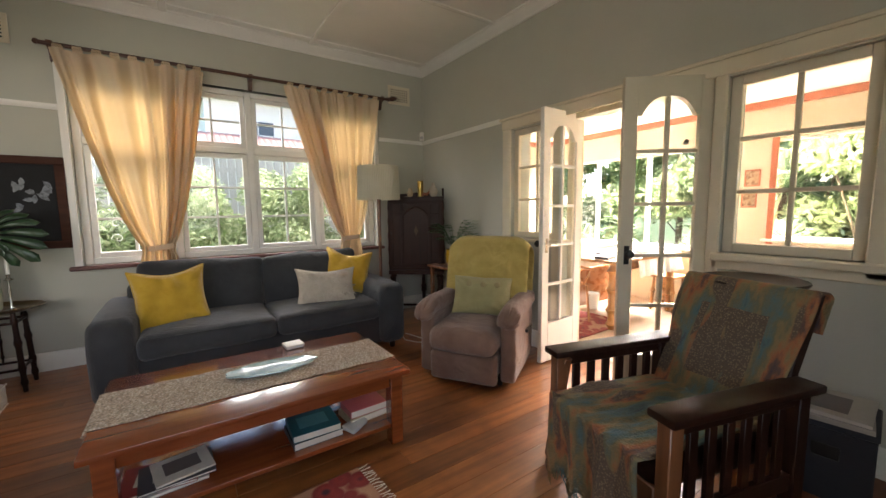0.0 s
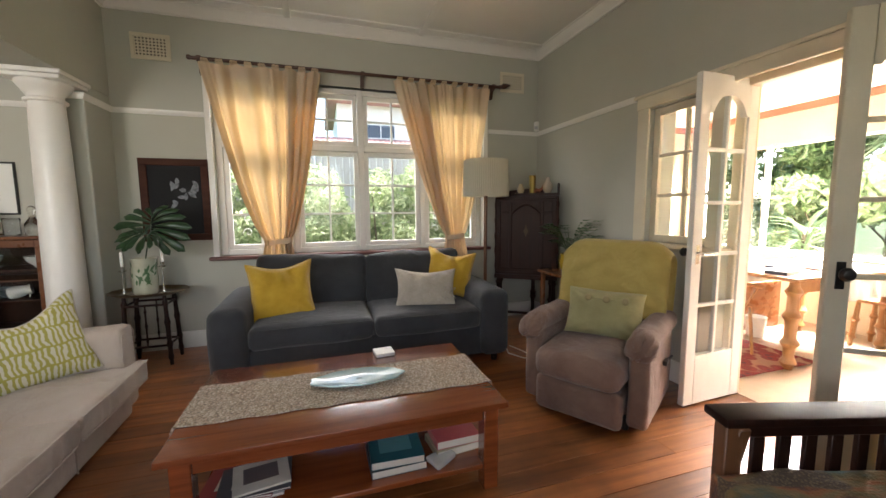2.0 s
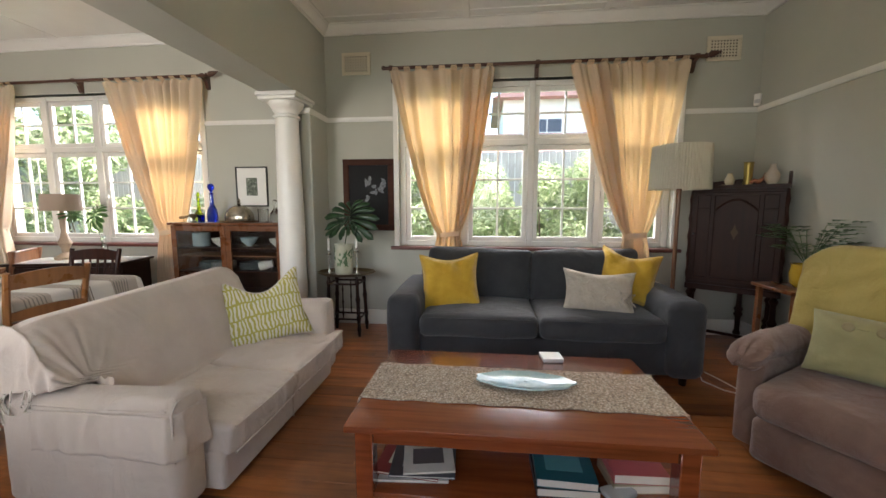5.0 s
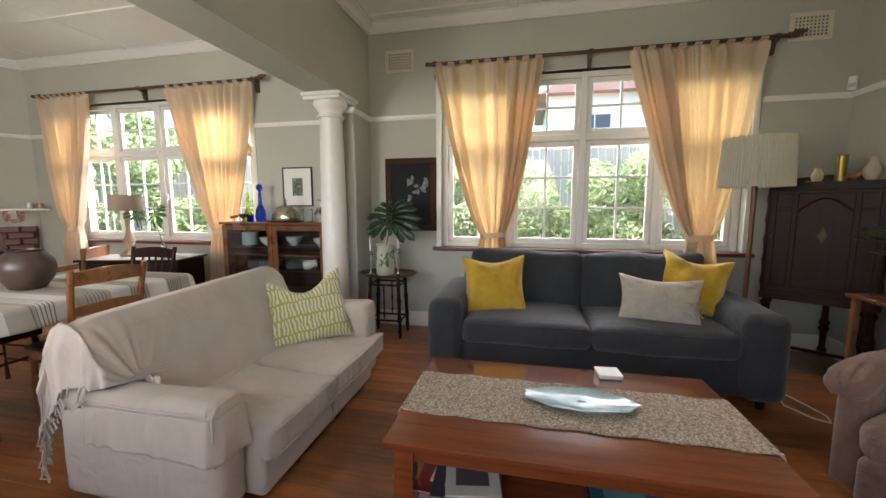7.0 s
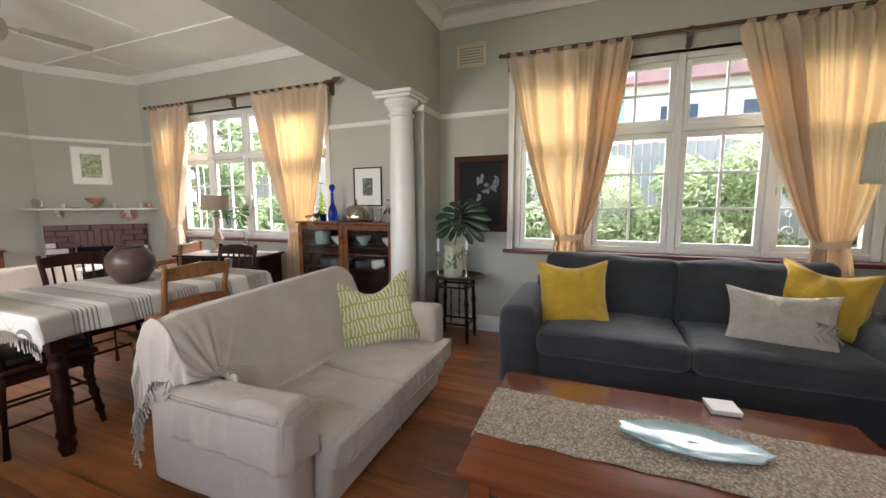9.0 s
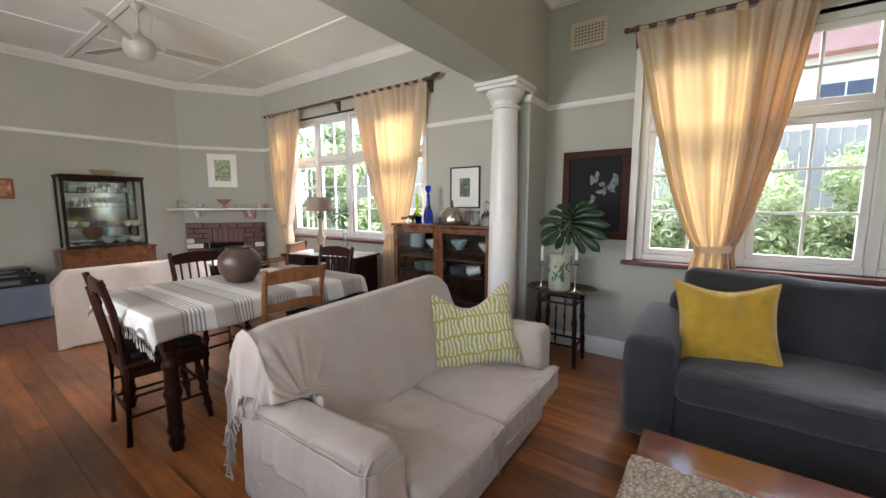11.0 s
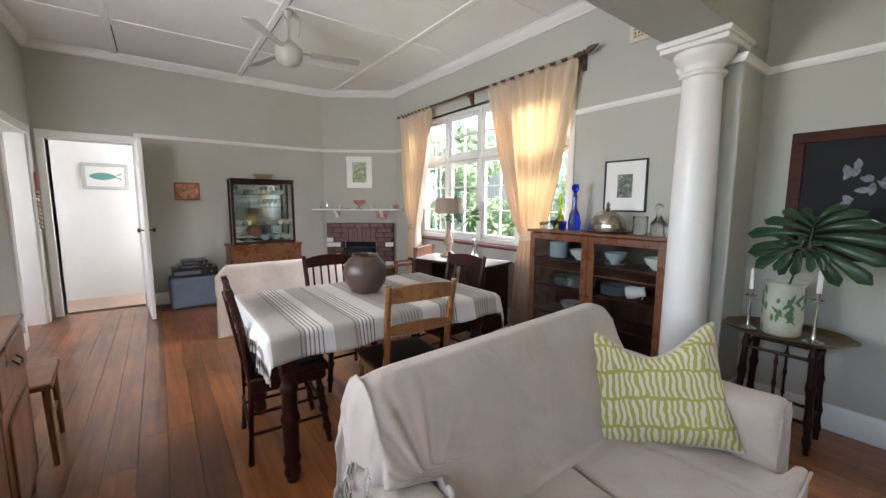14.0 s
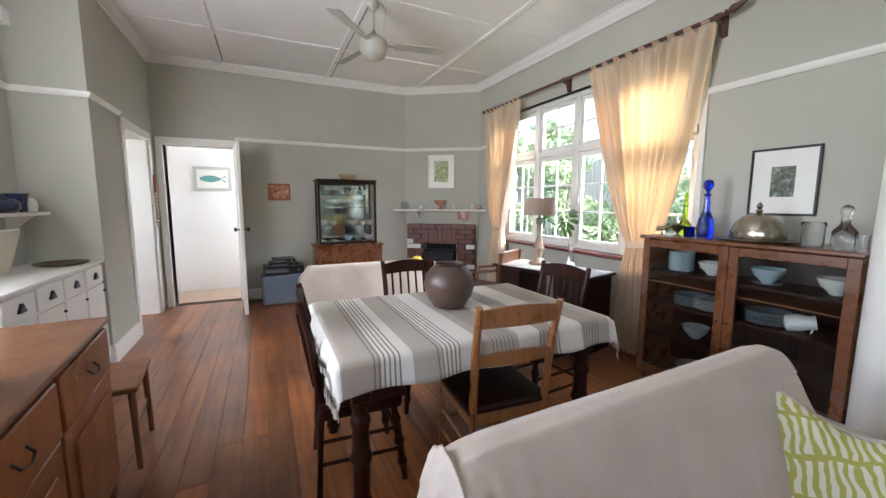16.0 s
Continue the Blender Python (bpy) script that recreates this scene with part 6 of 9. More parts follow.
def beige_sofa():
    s = thing("sofa", BSOFA, "beige loose-covered two-seater sofa with soft box cushions", "sofa")
    w, d, aw = 1.54, 0.92, 0.17
    part("base", rbox(bmesh.new(), (w - 2 * aw + 0.01, d - 0.05, 0.21), 0.03, pose(0, 0.005, 0.125), wob=0.005, n=10), M_BEIGE, s)
    bm = bmesh.new()
    tube(bm, [(0, -d / 2 + 0.026, 0.03), (0, -d / 2 + 0.026, 0.22)], 0.004, 5)
    part("piping", bm, M_BEIGE, s)
    for sgn, top, front in ((-1, 0.520, 0.085), (1, 0.572, 0.04)):
        def lean(p):
            # the padded arm bulges outwards and sags a little to the back
            f = max(0.0, p.z / 0.27)
            return Vector((p.x * (1 + 0.06 * f), p.y, p.z - 0.012 * f * math.cos(p.y * 5)))
        dd = d - 0.03 - front
        part("arm", rbox(bmesh.new(), (aw, dd, top - 0.03), 0.05, pose(sgn * (w / 2 - aw / 2), front / 2, (top + 0.03) / 2), puff=(0.002, 0.006, 0.008), wob=0.008, n=14, shape=lean), M_BEIGE, s)
        bm = bmesh.new()
        x0, x1, yf = sgn * (w / 2 - aw + 0.015), sgn * (w / 2 + 0.002), -dd / 2 + front / 2 + 0.012
        tube(bm, [(x0, yf, 0.34), (x0, yf - 0.003, top - 0.05), (x0 + sgn * 0.035, yf, top - 0.012), (x1 - sgn * 0.03, yf, top - 0.014), (x1, yf, top - 0.05), (x1, yf, 0.27)], 0.005)
        tube(bm, [(x1 + sgn * 0.002, yf + 0.02, top - 0.035), (x1 + sgn * 0.005, 0.0, top - 0.045), (x1 + sgn * 0.002, 0.30, top - 0.04)], 0.005)
        part("piping", bm, M_BEIGE, s)

    def hump(p):
        # the far end of the back is rounded, the near end square under the throw
        q = p.copy()
        r = max(0.0, (p.x - 0.50) / 0.22)
        q.z += (0.025 * (p.x + 0.5) - 0.045 * r ** 2) if p.z > 0 else 0.0
        return q
    part("backrest", rbox(bmesh.new(), (1.41, 0.19, 0.56), 0.085, pose(-0.020, 0.300, 0.515, -22), puff=(0.01, 0.0, 0.008), wob=0.006, n=12, shape=hump), M_BEIGE, s)
    cw = w / 2 - aw
    for sgn in (-1, 1):
        m = pose(sgn * (cw / 2 + 0.003), -0.18, 0.262, 2.5, -sgn * 1.2, -sgn * 1.0)

        def crease(p, sgn=sgn):
            # puckers along the front border, shallow folds across the top, the wing in front of the far arm
            f = max(0.0, (-p.y - 0.24) / 0.06)
            up = max(0.0, p.z / 0.067)
            q = p.copy()
            q.y -= 0.010 * f * math.sin(p.x * 70 + 4 * noise.noise(Vector((p.x * 9, sgn, 0)))) * (0.5 + 0.5 * math.sin(p.x * 11 + sgn))
            q.z += up * (0.010 * noise.noise(Vector((p.x * 5 + 3 * p.y, p.y * 9, sgn * 3))) - 0.009 * math.exp(-((p.x - 0.06 * sgn + 0.25 * p.y) / 0.014) ** 2) + 0.004 * math.exp(-((p.x - 0.085 * sgn + 0.25 * p.y) / 0.016) ** 2))
            q.z += up * 0.005 * f * math.sin(p.x * 60 + 2)
            if sgn > 0 and p.x > 0:
                g = min(1.0, max(0.0, (-p.y - 0.225) / 0.02))
                q.x += g * aw * 0.90 * (p.x / (cw / 2))
            return q
        part("seat_cushion", rbox(bmesh.new(), (cw, 0.58, 0.14), 0.030, m, puff=(0.0, 0.008, 0.020), n=36, wob=0.010, shape=crease), M_BEIGE, s)
        bm = bmesh.new()
        xe = cw / 2 - 0.03 + (aw * 0.88 if sgn > 0 else 0)
        for z in (-0.058, 0.063):
            tube(bm, [m @ Vector(p) for p in ((-cw / 2 + 0.02, -0.288, z), (0, -0.300, z + 0.004), (xe, -0.288, z))], 0.0055)
        part("piping", bm, M_BEIGE, s)
    # skirt of the loose cover over the near arm
    path = [Vector((-w / 2, d / 2 - 0.20)), Vector((-w / 2, -d / 2 + 0.135)), Vector((-w / 2 + 0.035, -d / 2 + 0.10)), Vector((-w / 2 + aw - 0.01, -d / 2 + 0.10))]
    outs = [Vector((-1, 0)), Vector((-1, -0.25)), Vector((-0.5, -1)), Vector((0, -1))]
    lens = [0.0]
    for p, q in zip(path, path[1:]):
        lens.append(lens[-1] + (q - p).length)

    def flap(u, v):
        t = u * lens[-1]
        k = min(2, sum(1 for L in lens[1:] if t > L))
        a = (t - lens[k]) / (lens[k + 1] - lens[k])
        p, o = path[k].lerp(path[k + 1], a), outs[k].lerp(outs[k + 1], a).normalized()
        loose = (1 - v) ** 0.8
        wave = 0.012 * noise.noise(Vector((t * 8, v * 1.0, 4))) + 0.010 * noise.noise(Vector((t * 22, v * 1.5, 9)))
        q = p + o * (0.010 + 0.012 * loose + wave * (0.25 + loose))
        return (q.x, q.y, 0.290 + 0.178 * v + 0.010 * math.sin(t * 6 + 1) * loose)

    part("skirt", sheet(bmesh.new(), flap, 110, 14, 0.004), M_BEIGE, s, "loose skirt of the slipcover", smooth=180)
    # throw over the back
    t = thing("throw_blanket", BSOFA, "oatmeal fringed throw draped over the sofa back", "throw")
    TOP = 0.800
    prof = [(0.0, 0.075, 0.345), (0.02, 0.098, 0.352), (0.24, 0.178, 0.56), (0.44, 0.258, 0.735), (0.475, 0.283, 0.768), (0.51, 0.320, TOP + 0.008), (0.56, 0.368, TOP + 0.010), (0.61, 0.415, TOP - 0.012), (0.65, 0.448, 0.745), (0.70, 0.462, 0.69), (1.0, 0.478, 0.40)]

    def along(v):
        for a, b in zip(prof, prof[1:]):
            if v <= b[0]:
                k = (v - a[0]) / (b[0] - a[0])
                return a[1] + (b[1] - a[1]) * k, a[2] + (b[2] - a[2]) * k
        return prof[-1][1:]

    def f(u, v):
        y, z = along(v)
        # where the cloth leaves the back: inside the arm low down, past the end of the back above it
        k = min(1.0, max(0.0, (z - 0.505) / 0.05)) if v < 0.55 else 1.0
        k = k * k * (3 - 2 * k)
        edge = -0.595 - 0.155 * k
        hang = max(0.0, z - 0.545) + 0.004 if v < 0.46 else 0.215 + 0.13 * min(1.0, (v - 0.46) / 0.12) - 0.30 * max(0.0, v - 0.66)
        total = hang + (0.640 - edge)
        s = u * total
        wr = noise.noise(Vector((u * 3, v * 4, 2)))
        front = 1.0 if v < 0.5 else -1.0
        if s > hang:
            x = edge + (s - hang)
            near = max(0.0, 1 - (x - edge) / 0.34)
            # folds fan out from the corner of the arm towards the top
            fan = math.atan2(z - 0.48, x + 0.62)
            fold = near ** 1.3 * (0.015 * math.sin(fan * 9 + 1.5 * noise.noise(Vector((fan * 2, x * 3, 1)))) + 0.008 * math.sin(fan * 21 + 2)) * min(1.0, max(0.0, (z - 0.50) / 0.06)) * min(1.0, max(0.0, (0.52 - v) / 0.08))
            far = max(0.0, (x - 0.48) / 0.160)
            top = max(0.0, (z - 0.46) / 0.34)
            dz = 0.030 * (x + 0.6) * top - 0.095 * far ** 2.2 * top
            dz -= 0.020 * max(0.0, 1 - (x - edge) / 0.12) ** 2 * min(1.0, max(0.0, (v - 0.30) / 0.14))
            yy = y - front * (abs(fold) + 0.004 * wr + 0.0015 * noise.noise(Vector((u * 20, v * 16, 7)))) + front * 0.035 * far ** 3 * top * min(1.0, abs(v - 0.54) / 0.10)
            return (x, yy, z + dz)
        over = hang - s
        amp = min(1.0, over / 0.10)
        x = edge - 0.012 * amp ** 0.5 - amp * (0.012 * math.sin(v * 34 + over * 7) + 0.006 * math.sin(v * 71 + 2) + 0.006)
        yy = y - front * 0.006 + amp * 0.030 * (1 if v > 0.5 else 0.3)
        zz = z - 0.012 * amp - over
        if v < 0.46:
            zz = max(zz, 0.526 + 0.006 * math.sin(v * 60 + over * 30))
        return (x, yy, zz)

    part("cloth", sheet(bmesh.new(), f, 190, 110, 0.005), M_THROW, t, smooth=180)
    bm = bmesh.new()
    rr = random.Random(4)
    for k in range(40):
        v = 0.40 + 0.58 * k / 40
        p = Vector(f(0.0, v)) + Vector((-0.004, 0, 0))
        a, b = rr.uniform(-0.010, 0.010), rr.uniform(0.05, 0.085)
        tube(bm, [p + Vector((0, 0, 0.01)), p + Vector((a - 0.006, a, -b * 0.4)), p + Vector((a * 1.4 - 0.006, -a, -b)), p + Vector((a, a, -b * 1.1))], [0.0045, 0.003, 0.0038, 0.002], 5)
    tagged(part("fringe", bm, M_FRINGE, t, "knotted cotton fringe"), kind="stuff")


beige_sofa()


def lime_material():
    m, nt, b = nodes_of("lime_printed_cotton")
    v = coords(nt)
    br = nt.nodes.new("ShaderNodeTexBrick")
    br.offset, br.squash = 0.5, 1.0
    sw = nt.nodes.new("ShaderNodeMapping")
    nt.links.new(v, sw.inputs["Vector"])
    sw.inputs["Rotation"].default_value = (radians(-90), 0, 0)
    wob = nt.nodes.new("ShaderNodeTexNoise")
    wob.inputs["Scale"].default_value = 14.0
    nt.links.new(v, wob.inputs["Vector"])
    add = nt.nodes.new("ShaderNodeVectorMath")
    add.operation = "MULTIPLY_ADD"
    nt.links.new(wob.outputs["Color"], add.inputs[0])
    add.inputs[1].default_value = (0.048, 0.040, 0.0)
    nt.links.new(sw.outputs["Vector"], add.inputs[2])
    nt.links.new(add.outputs[0], br.inputs["Vector"])
    br.inputs["Scale"].default_value = 1.0
    br.inputs["Brick Width"].default_value, br.inputs["Row Height"].default_value = 0.0250, 0.110
    br.inputs["Mortar Size"].default_value, br.inputs["Mortar Smooth"].default_value = 0.0074, 0.35
    br.inputs["Color1"].default_value = br.inputs["Color2"].default_value = (0.64, 0.61, 0.47, 1)
    br.inputs["Mortar"].default_value = (0.39, 0.355, 0.075, 1)
    nt.links.new(br.outputs["Color"], b.inputs["Base Color"])
    b.inputs["Roughness"].default_value = 0.9
    bump(nt, b, noise_of(nt, v, 300), 0.3)
    return m


M_LIMEPRINT = lime_material()
cushion(-1.315, 2.905, 0.325, 0.56, 0.52, 0.16, -27, 41, -6, M_LIMEPRINT, "lime green and white printed cushion with a dented top", sag=0.13, seed=8, pinch=0.09, trim=M_FRINGE)


# ---- dining table ----
def dining_table():
    t = thing("dining_table", pose(-2.87, 2.30, 0), "dark wooden dining table with thick turned legs under a cloth", "dining table")
    w, d = 0.92, 1.36
    part("tabletop", box(bmesh.new(), (-w / 2, -d / 2, 0.735), (w / 2, d / 2, 0.765), 0.006), M_OAK, t)
    bm = box(bmesh.new(), (-w / 2 + 0.06, -d / 2 + 0.06, 0.63), (w / 2 - 0.06, -d / 2 + 0.085, 0.735))
    box(bm, (-w / 2 + 0.06, d / 2 - 0.085, 0.63), (w / 2 - 0.06, d / 2 - 0.06, 0.735))
    box(bm, (-w / 2 + 0.06, -d / 2 + 0.085, 0.63), (-w / 2 + 0.085, d / 2 - 0.085, 0.735))
    box(bm, (w / 2 - 0.085, -d / 2 + 0.085, 0.63), (w / 2 - 0.06, d / 2 - 0.085, 0.735))
    part("apron", bm, M_OAK, t)
    for x in (-1, 1):
        for y in (-1, 1):
            bm = turned(bmesh.new(), (x * (w / 2 - 0.09), y * (d / 2 - 0.09), 0), (x * (w / 2 - 0.09), y * (d / 2 - 0.09), 0.58), 0.035, (0.08, 0.2, 0.55, 0.82, 0.95), 14, 1.1)
            box(bm, (x * (w / 2 - 0.09) - 0.038, y * (d / 2 - 0.09) - 0.038, 0.56), (x * (w / 2 - 0.09) + 0.038, y * (d / 2 - 0.09) + 0.038, 0.735), 0.004)
            part("leg", bm, M_OAK, t)


dining_table()


def stripe_material():
    m, nt, b = nodes_of("striped_tablecloth")
    tc = nt.nodes.new("ShaderNodeTexCoord")
    sep = nt.nodes.new("ShaderNodeSeparateXYZ")
    nt.links.new(tc.outputs["Object"], sep.inputs[0])
    r = nt.nodes.new("ShaderNodeValToRGB")
    r.color_ramp.interpolation = "CONSTANT"
    cream, taupe = (0.64, 0.61, 0.56, 1), (0.38, 0.33, 0.28, 1)
    stops = [(0.0, cream), (0.06, taupe), (0.16, cream), (0.24, taupe), (0.32, cream), (0.44, taupe), (0.56, cream), (0.64, taupe), (0.70, cream), (0.80, taupe), (0.92, cream)]
    el = r.color_ramp.elements
    while len(el) < len(stops):
        el.new(0.5)
    for e, (p, c) in zip(el, stops):
        e.position, e.color = p, c
    nt.links.new(mult(nt, sep.outputs["Y"], 1 / 1.56, 0.5), r.inputs["Fac"])
    # fine dark lines in groups
    fine = nt.nodes.new("ShaderNodeMath")
    fine.operation = "SINE"
    nt.links.new(mult(nt, sep.outputs["Y"], 2 * math.pi / 0.020), fine.inputs[0])
    band = nt.nodes.new("ShaderNodeMath")
    band.operation = "SINE"
    nt.links.new(mult(nt, sep.outputs["Y"], 2 * math.pi / 0.26, 1.1), band.inputs[0])
    f = ramp(nt, fine.outputs[0], [(0.38, (0, 0, 0)), (0.48, (1, 1, 1))])
    g = ramp(nt, band.outputs[0], [(0.05, (0, 0, 0)), (0.10, (1, 1, 1))])
    mask = mixc(nt, (0.0, 0.0, 0.0), f, g)
    col = mixc(nt, r.outputs["Color"], (0.17, 0.145, 0.125), mask)
    grain = noise_of(nt, coords(nt), 280, 2.0)
    col = mixc(nt, col, (0.42, 0.38, 0.32), mult(nt, grain, 0.28))
    nt.links.new(col, b.inputs["Base Color"])
    b.inputs["Roughness"].default_value = 0.92
    bump(nt, b, grain, 0.4, 0.002)
    return m


M_STRIPE = stripe_material()
_c = thing("tablecloth", pose(-2.87, 2.30, 0), "cream and taupe striped cotton tablecloth with a knotted fringe", "tablecloth")


def _cloth(u, v):
    W, D, hx, hy = 0.46, 0.68, 0.13, 0.10
    x, y = (u - 0.5) * 2 * (W + hx), (v - 0.5) * 2 * (D + hy)
    ox, oy = max(0.0, abs(x) - W), max(0.0, abs(y) - D)
    z = 0.770 + 0.001 * noise.noise(Vector((x * 9, y * 9, 0)))
    wv = 0.016 * math.sin(y * 17 + 1) if ox > 0 else 0.0
    wy = 0.016 * math.sin(x * 19) if oy > 0 else 0.0
    z -= max(ox, oy) * 0.93 + 0.45 * min(ox, oy)
    X = math.copysign(min(abs(x), W + 0.012) + ox * (0.20 + wv * 8), x)
    Y = math.copysign(min(abs(y), D + 0.012) + oy * (0.20 + wy * 8), y)
    return (X, Y, z)


part("cloth", sheet(bmesh.new(), _cloth, 60, 76, 0.003), M_STRIPE, _c, smooth=180)
_bm = bmesh.new()
_rng = random.Random(2)
for _s in (0.0, 1.0):
    for _k in range(56):
        _q = Vector(_cloth((_k + 0.5) / 56, _s))
        _j, _l = _rng.uniform(-0.006, 0.006), _rng.uniform(0.05, 0.075)
        tube(_bm, [_q + Vector((0, 0, 0.004)), _q + Vector((_j, _j * 0.4, -_l * 0.5)), _q + Vector((-_j, _j * 0.6, -_l))], [0.004, 0.0022, 0.0028], 4)
tagged(part("fringe", _bm, M_FRINGE, _c, "cream knotted fringe"), kind="stuff")
M_CLAY = surface("burnished_dark_clay", (0.035, 0.022, 0.017), (0.10, 0.055, 0.038), 4, 0.42, fine=30, strength=0.15, coat=0.08)
pot("clay_pot", -2.92, 2.31, 0.772, [(0.055, 0), (0.085, 0.01), (0.126, 0.07), (0.140, 0.13), (0.132, 0.18), (0.098, 0.222), (0.078, 0.236), (0.084, 0.247), (0.074, 0.247), (0.070, 0.232), (0.12, 0.18), (0.09, 0.05)], M_CLAY, "large round burnished dark clay pot on the table", "pot", 36)


# ---- chairs ----
M_HONEY = wood("honey_varnish", (0.20, 0.075, 0.02), (0.34, 0.14, 0.045), 0.3, 2, 0.4)
def ladder_chair(m, wood_mat, label, slats="ladder"):
    c = thing("dining_chair", m, label, "chair", "dining chairs")
    part("seat", rbox(bmesh.new(), (0.42, 0.40, 0.035), 0.012, pose(0, -0.01, 0.445), n=3), M_DARKW if slats == "ladder" else wood_mat, c)
    bm = bmesh.new()
    for s in (-1, 1):
        box(bm, (s * 0.185 - 0.011, -0.18, 0.375), (s * 0.185 + 0.011, 0.17, 0.43), 0.002)
    box(bm, (-0.18, -0.195, 0.375), (0.18, -0.175, 0.43), 0.002)
    box(bm, (-0.18, 0.165, 0.375), (0.18, 0.185, 0.43), 0.002)
    part("seat_frame", bm, wood_mat, c)
    for s in (-1, 1):
        part("leg", turned(bmesh.new(), (s * 0.19, -0.185, 0), (s * 0.185, -0.18, 0.43), 0.016, (0.1, 0.5, 0.85), 9, 1.25) if slats == "ladder" else turned(bmesh.new(), (s * 0.20, -0.20, 0), (s * 0.15, -0.15, 0.43), 0.018, (0.2, 0.45, 0.7), 9, 1.3), wood_mat, c)
        part("back_post", tube(bmesh.new(), [(s * 0.195, 0.20, 0), (s * 0.185, 0.18, 0.45), (s * 0.19, 0.215, 0.75), (s * 0.197, 0.255, 0.93)], [0.015, 0.019, 0.018, 0.016], 8), wood_mat, c)

    def slat(z, h, n, curve=0.03):
        b = bmesh.new()
        sheet(b, lambda u, v: ((u - 0.5) * 0.385, 0.19 + (z - 0.45) * 0.14 + curve * math.sin(math.pi * u) * 0.8, z + h * v + (0.02 * math.sin(math.pi * u) if v > 0.5 else 0.004 * math.sin(math.pi * u))), 12, 3, -0.014)
        part(n, b, wood_mat, c, smooth=50)

    slat(0.835, 0.075, "top_rail")
    if slats == "ladder":
        slat(0.66, 0.045, "back_slat")
    else:
        slat(0.50, 0.03, "back_slat", 0.01)
        for k in range(5):
            x = (k - 2) * 0.062
            part("spindle", rod(bmesh.new(), (x, 0.205, 0.51), (x, 0.265, 0.86), 0.008), wood_mat, c)
    for s in (-1, 1):
        for z in (0.16, 0.27):
            part("stretcher", rod(bmesh.new(), (s * 0.19, -0.185, z), (s * 0.19, 0.19, z), 0.009), wood_mat, c)
    part("stretcher", rod(bmesh.new(), (-0.19, -0.17, 0.23), (0.19, -0.17, 0.23), 0.010), wood_mat, c)
    part("stretcher", rod(bmesh.new(), (-0.19, 0.195, 0.20), (0.19, 0.195, 0.20), 0.009), wood_mat, c)
    return c


ladder_chair(pose(-2.575, 2.375, 0, 0, 0, -94), M_HONEY, "honey-coloured wooden ladder-back chair with a dark seat, pushed under the table")
ladder_chair(pose(-2.91, 1.78, 0, 0, 0, 176), M_OAK, "dark turned wooden chair with spindles at the end of the table", "spindle")
ladder_chair(pose(-3.45, 2.36, 0, 0, 0, 92), M_OAK, "dark turned wooden chair with spindles beyond the table", "spindle")
ladder_chair(pose(-3.03, 3.02, 0, 0, 0, 6), M_OAK, "dark slat-back wooden chair at the far end of the table", "spindle")
_s = thing("seat_pad", pose(-2.91, 1.78, 0.464), "flat dark cushion lying on the wooden chair", "cushion")
part("pad", rbox(bmesh.new(), (0.37, 0.36, 0.05), 0.022, pose(0, 0, 0.026), puff=(0, 0, 0.01), wob=0.004), M_BLACK, _s)


# ---- glass-fronted cabinet ----
def crockery(parent_x, y, z, kind, seed, colour):
    rr = random.Random(seed)
    if kind == "plates":
        p = thing("plate_stack", pose(parent_x, y, z), "stack of pale dinner plates inside a glass-fronted cabinet", "plates", "crockery")
        for k in range(6):
            part("plate", lathe(bmesh.new(), [(0.06, 0.012 * k), (0.12, 0.012 * k + 0.012), (0.122, 0.012 * k + 0.015), (0.06, 0.012 * k + 0.004)], 24), colour, p)
    elif kind == "bowl":
        p = thing("bowl", pose(parent_x, y, z), "pale ceramic bowl inside a glass-fronted cabinet", "bowl", "crockery")
        part("body", lathe(bmesh.new(), [(0.03, 0), (0.035, 0.01), (0.075, 0.05), (0.09, 0.09), (0.086, 0.09), (0.07, 0.055), (0.03, 0.015)], 24), colour, p)
    else:
        p = thing("cup", pose(parent_x, y, z), "pale ceramic cup inside a glass-fronted cabinet", "cup", "crockery")
        part("body", lathe(bmesh.new(), [(0.025, 0), (0.035, 0.03), (0.042, 0.07), (0.039, 0.07), (0.03, 0.02)], 18), colour, p)
        part("cup_handle", tube(bmesh.new(), [(0.036, 0, 0.02), (0.06, 0, 0.03), (0.058, 0, 0.055), (0.038, 0, 0.06)], 0.004), colour, p)


M_CHINA = plain("pale_blue_china", (0.34, 0.42, 0.44), 0.2, coat=0.5)
M_CHINAW = plain("white_china", (0.68, 0.67, 0.62), 0.2, coat=0.5)


M_CLEARW = plain("smoky_glassware", (0.30, 0.32, 0.31), 0.12, coat=0.5)


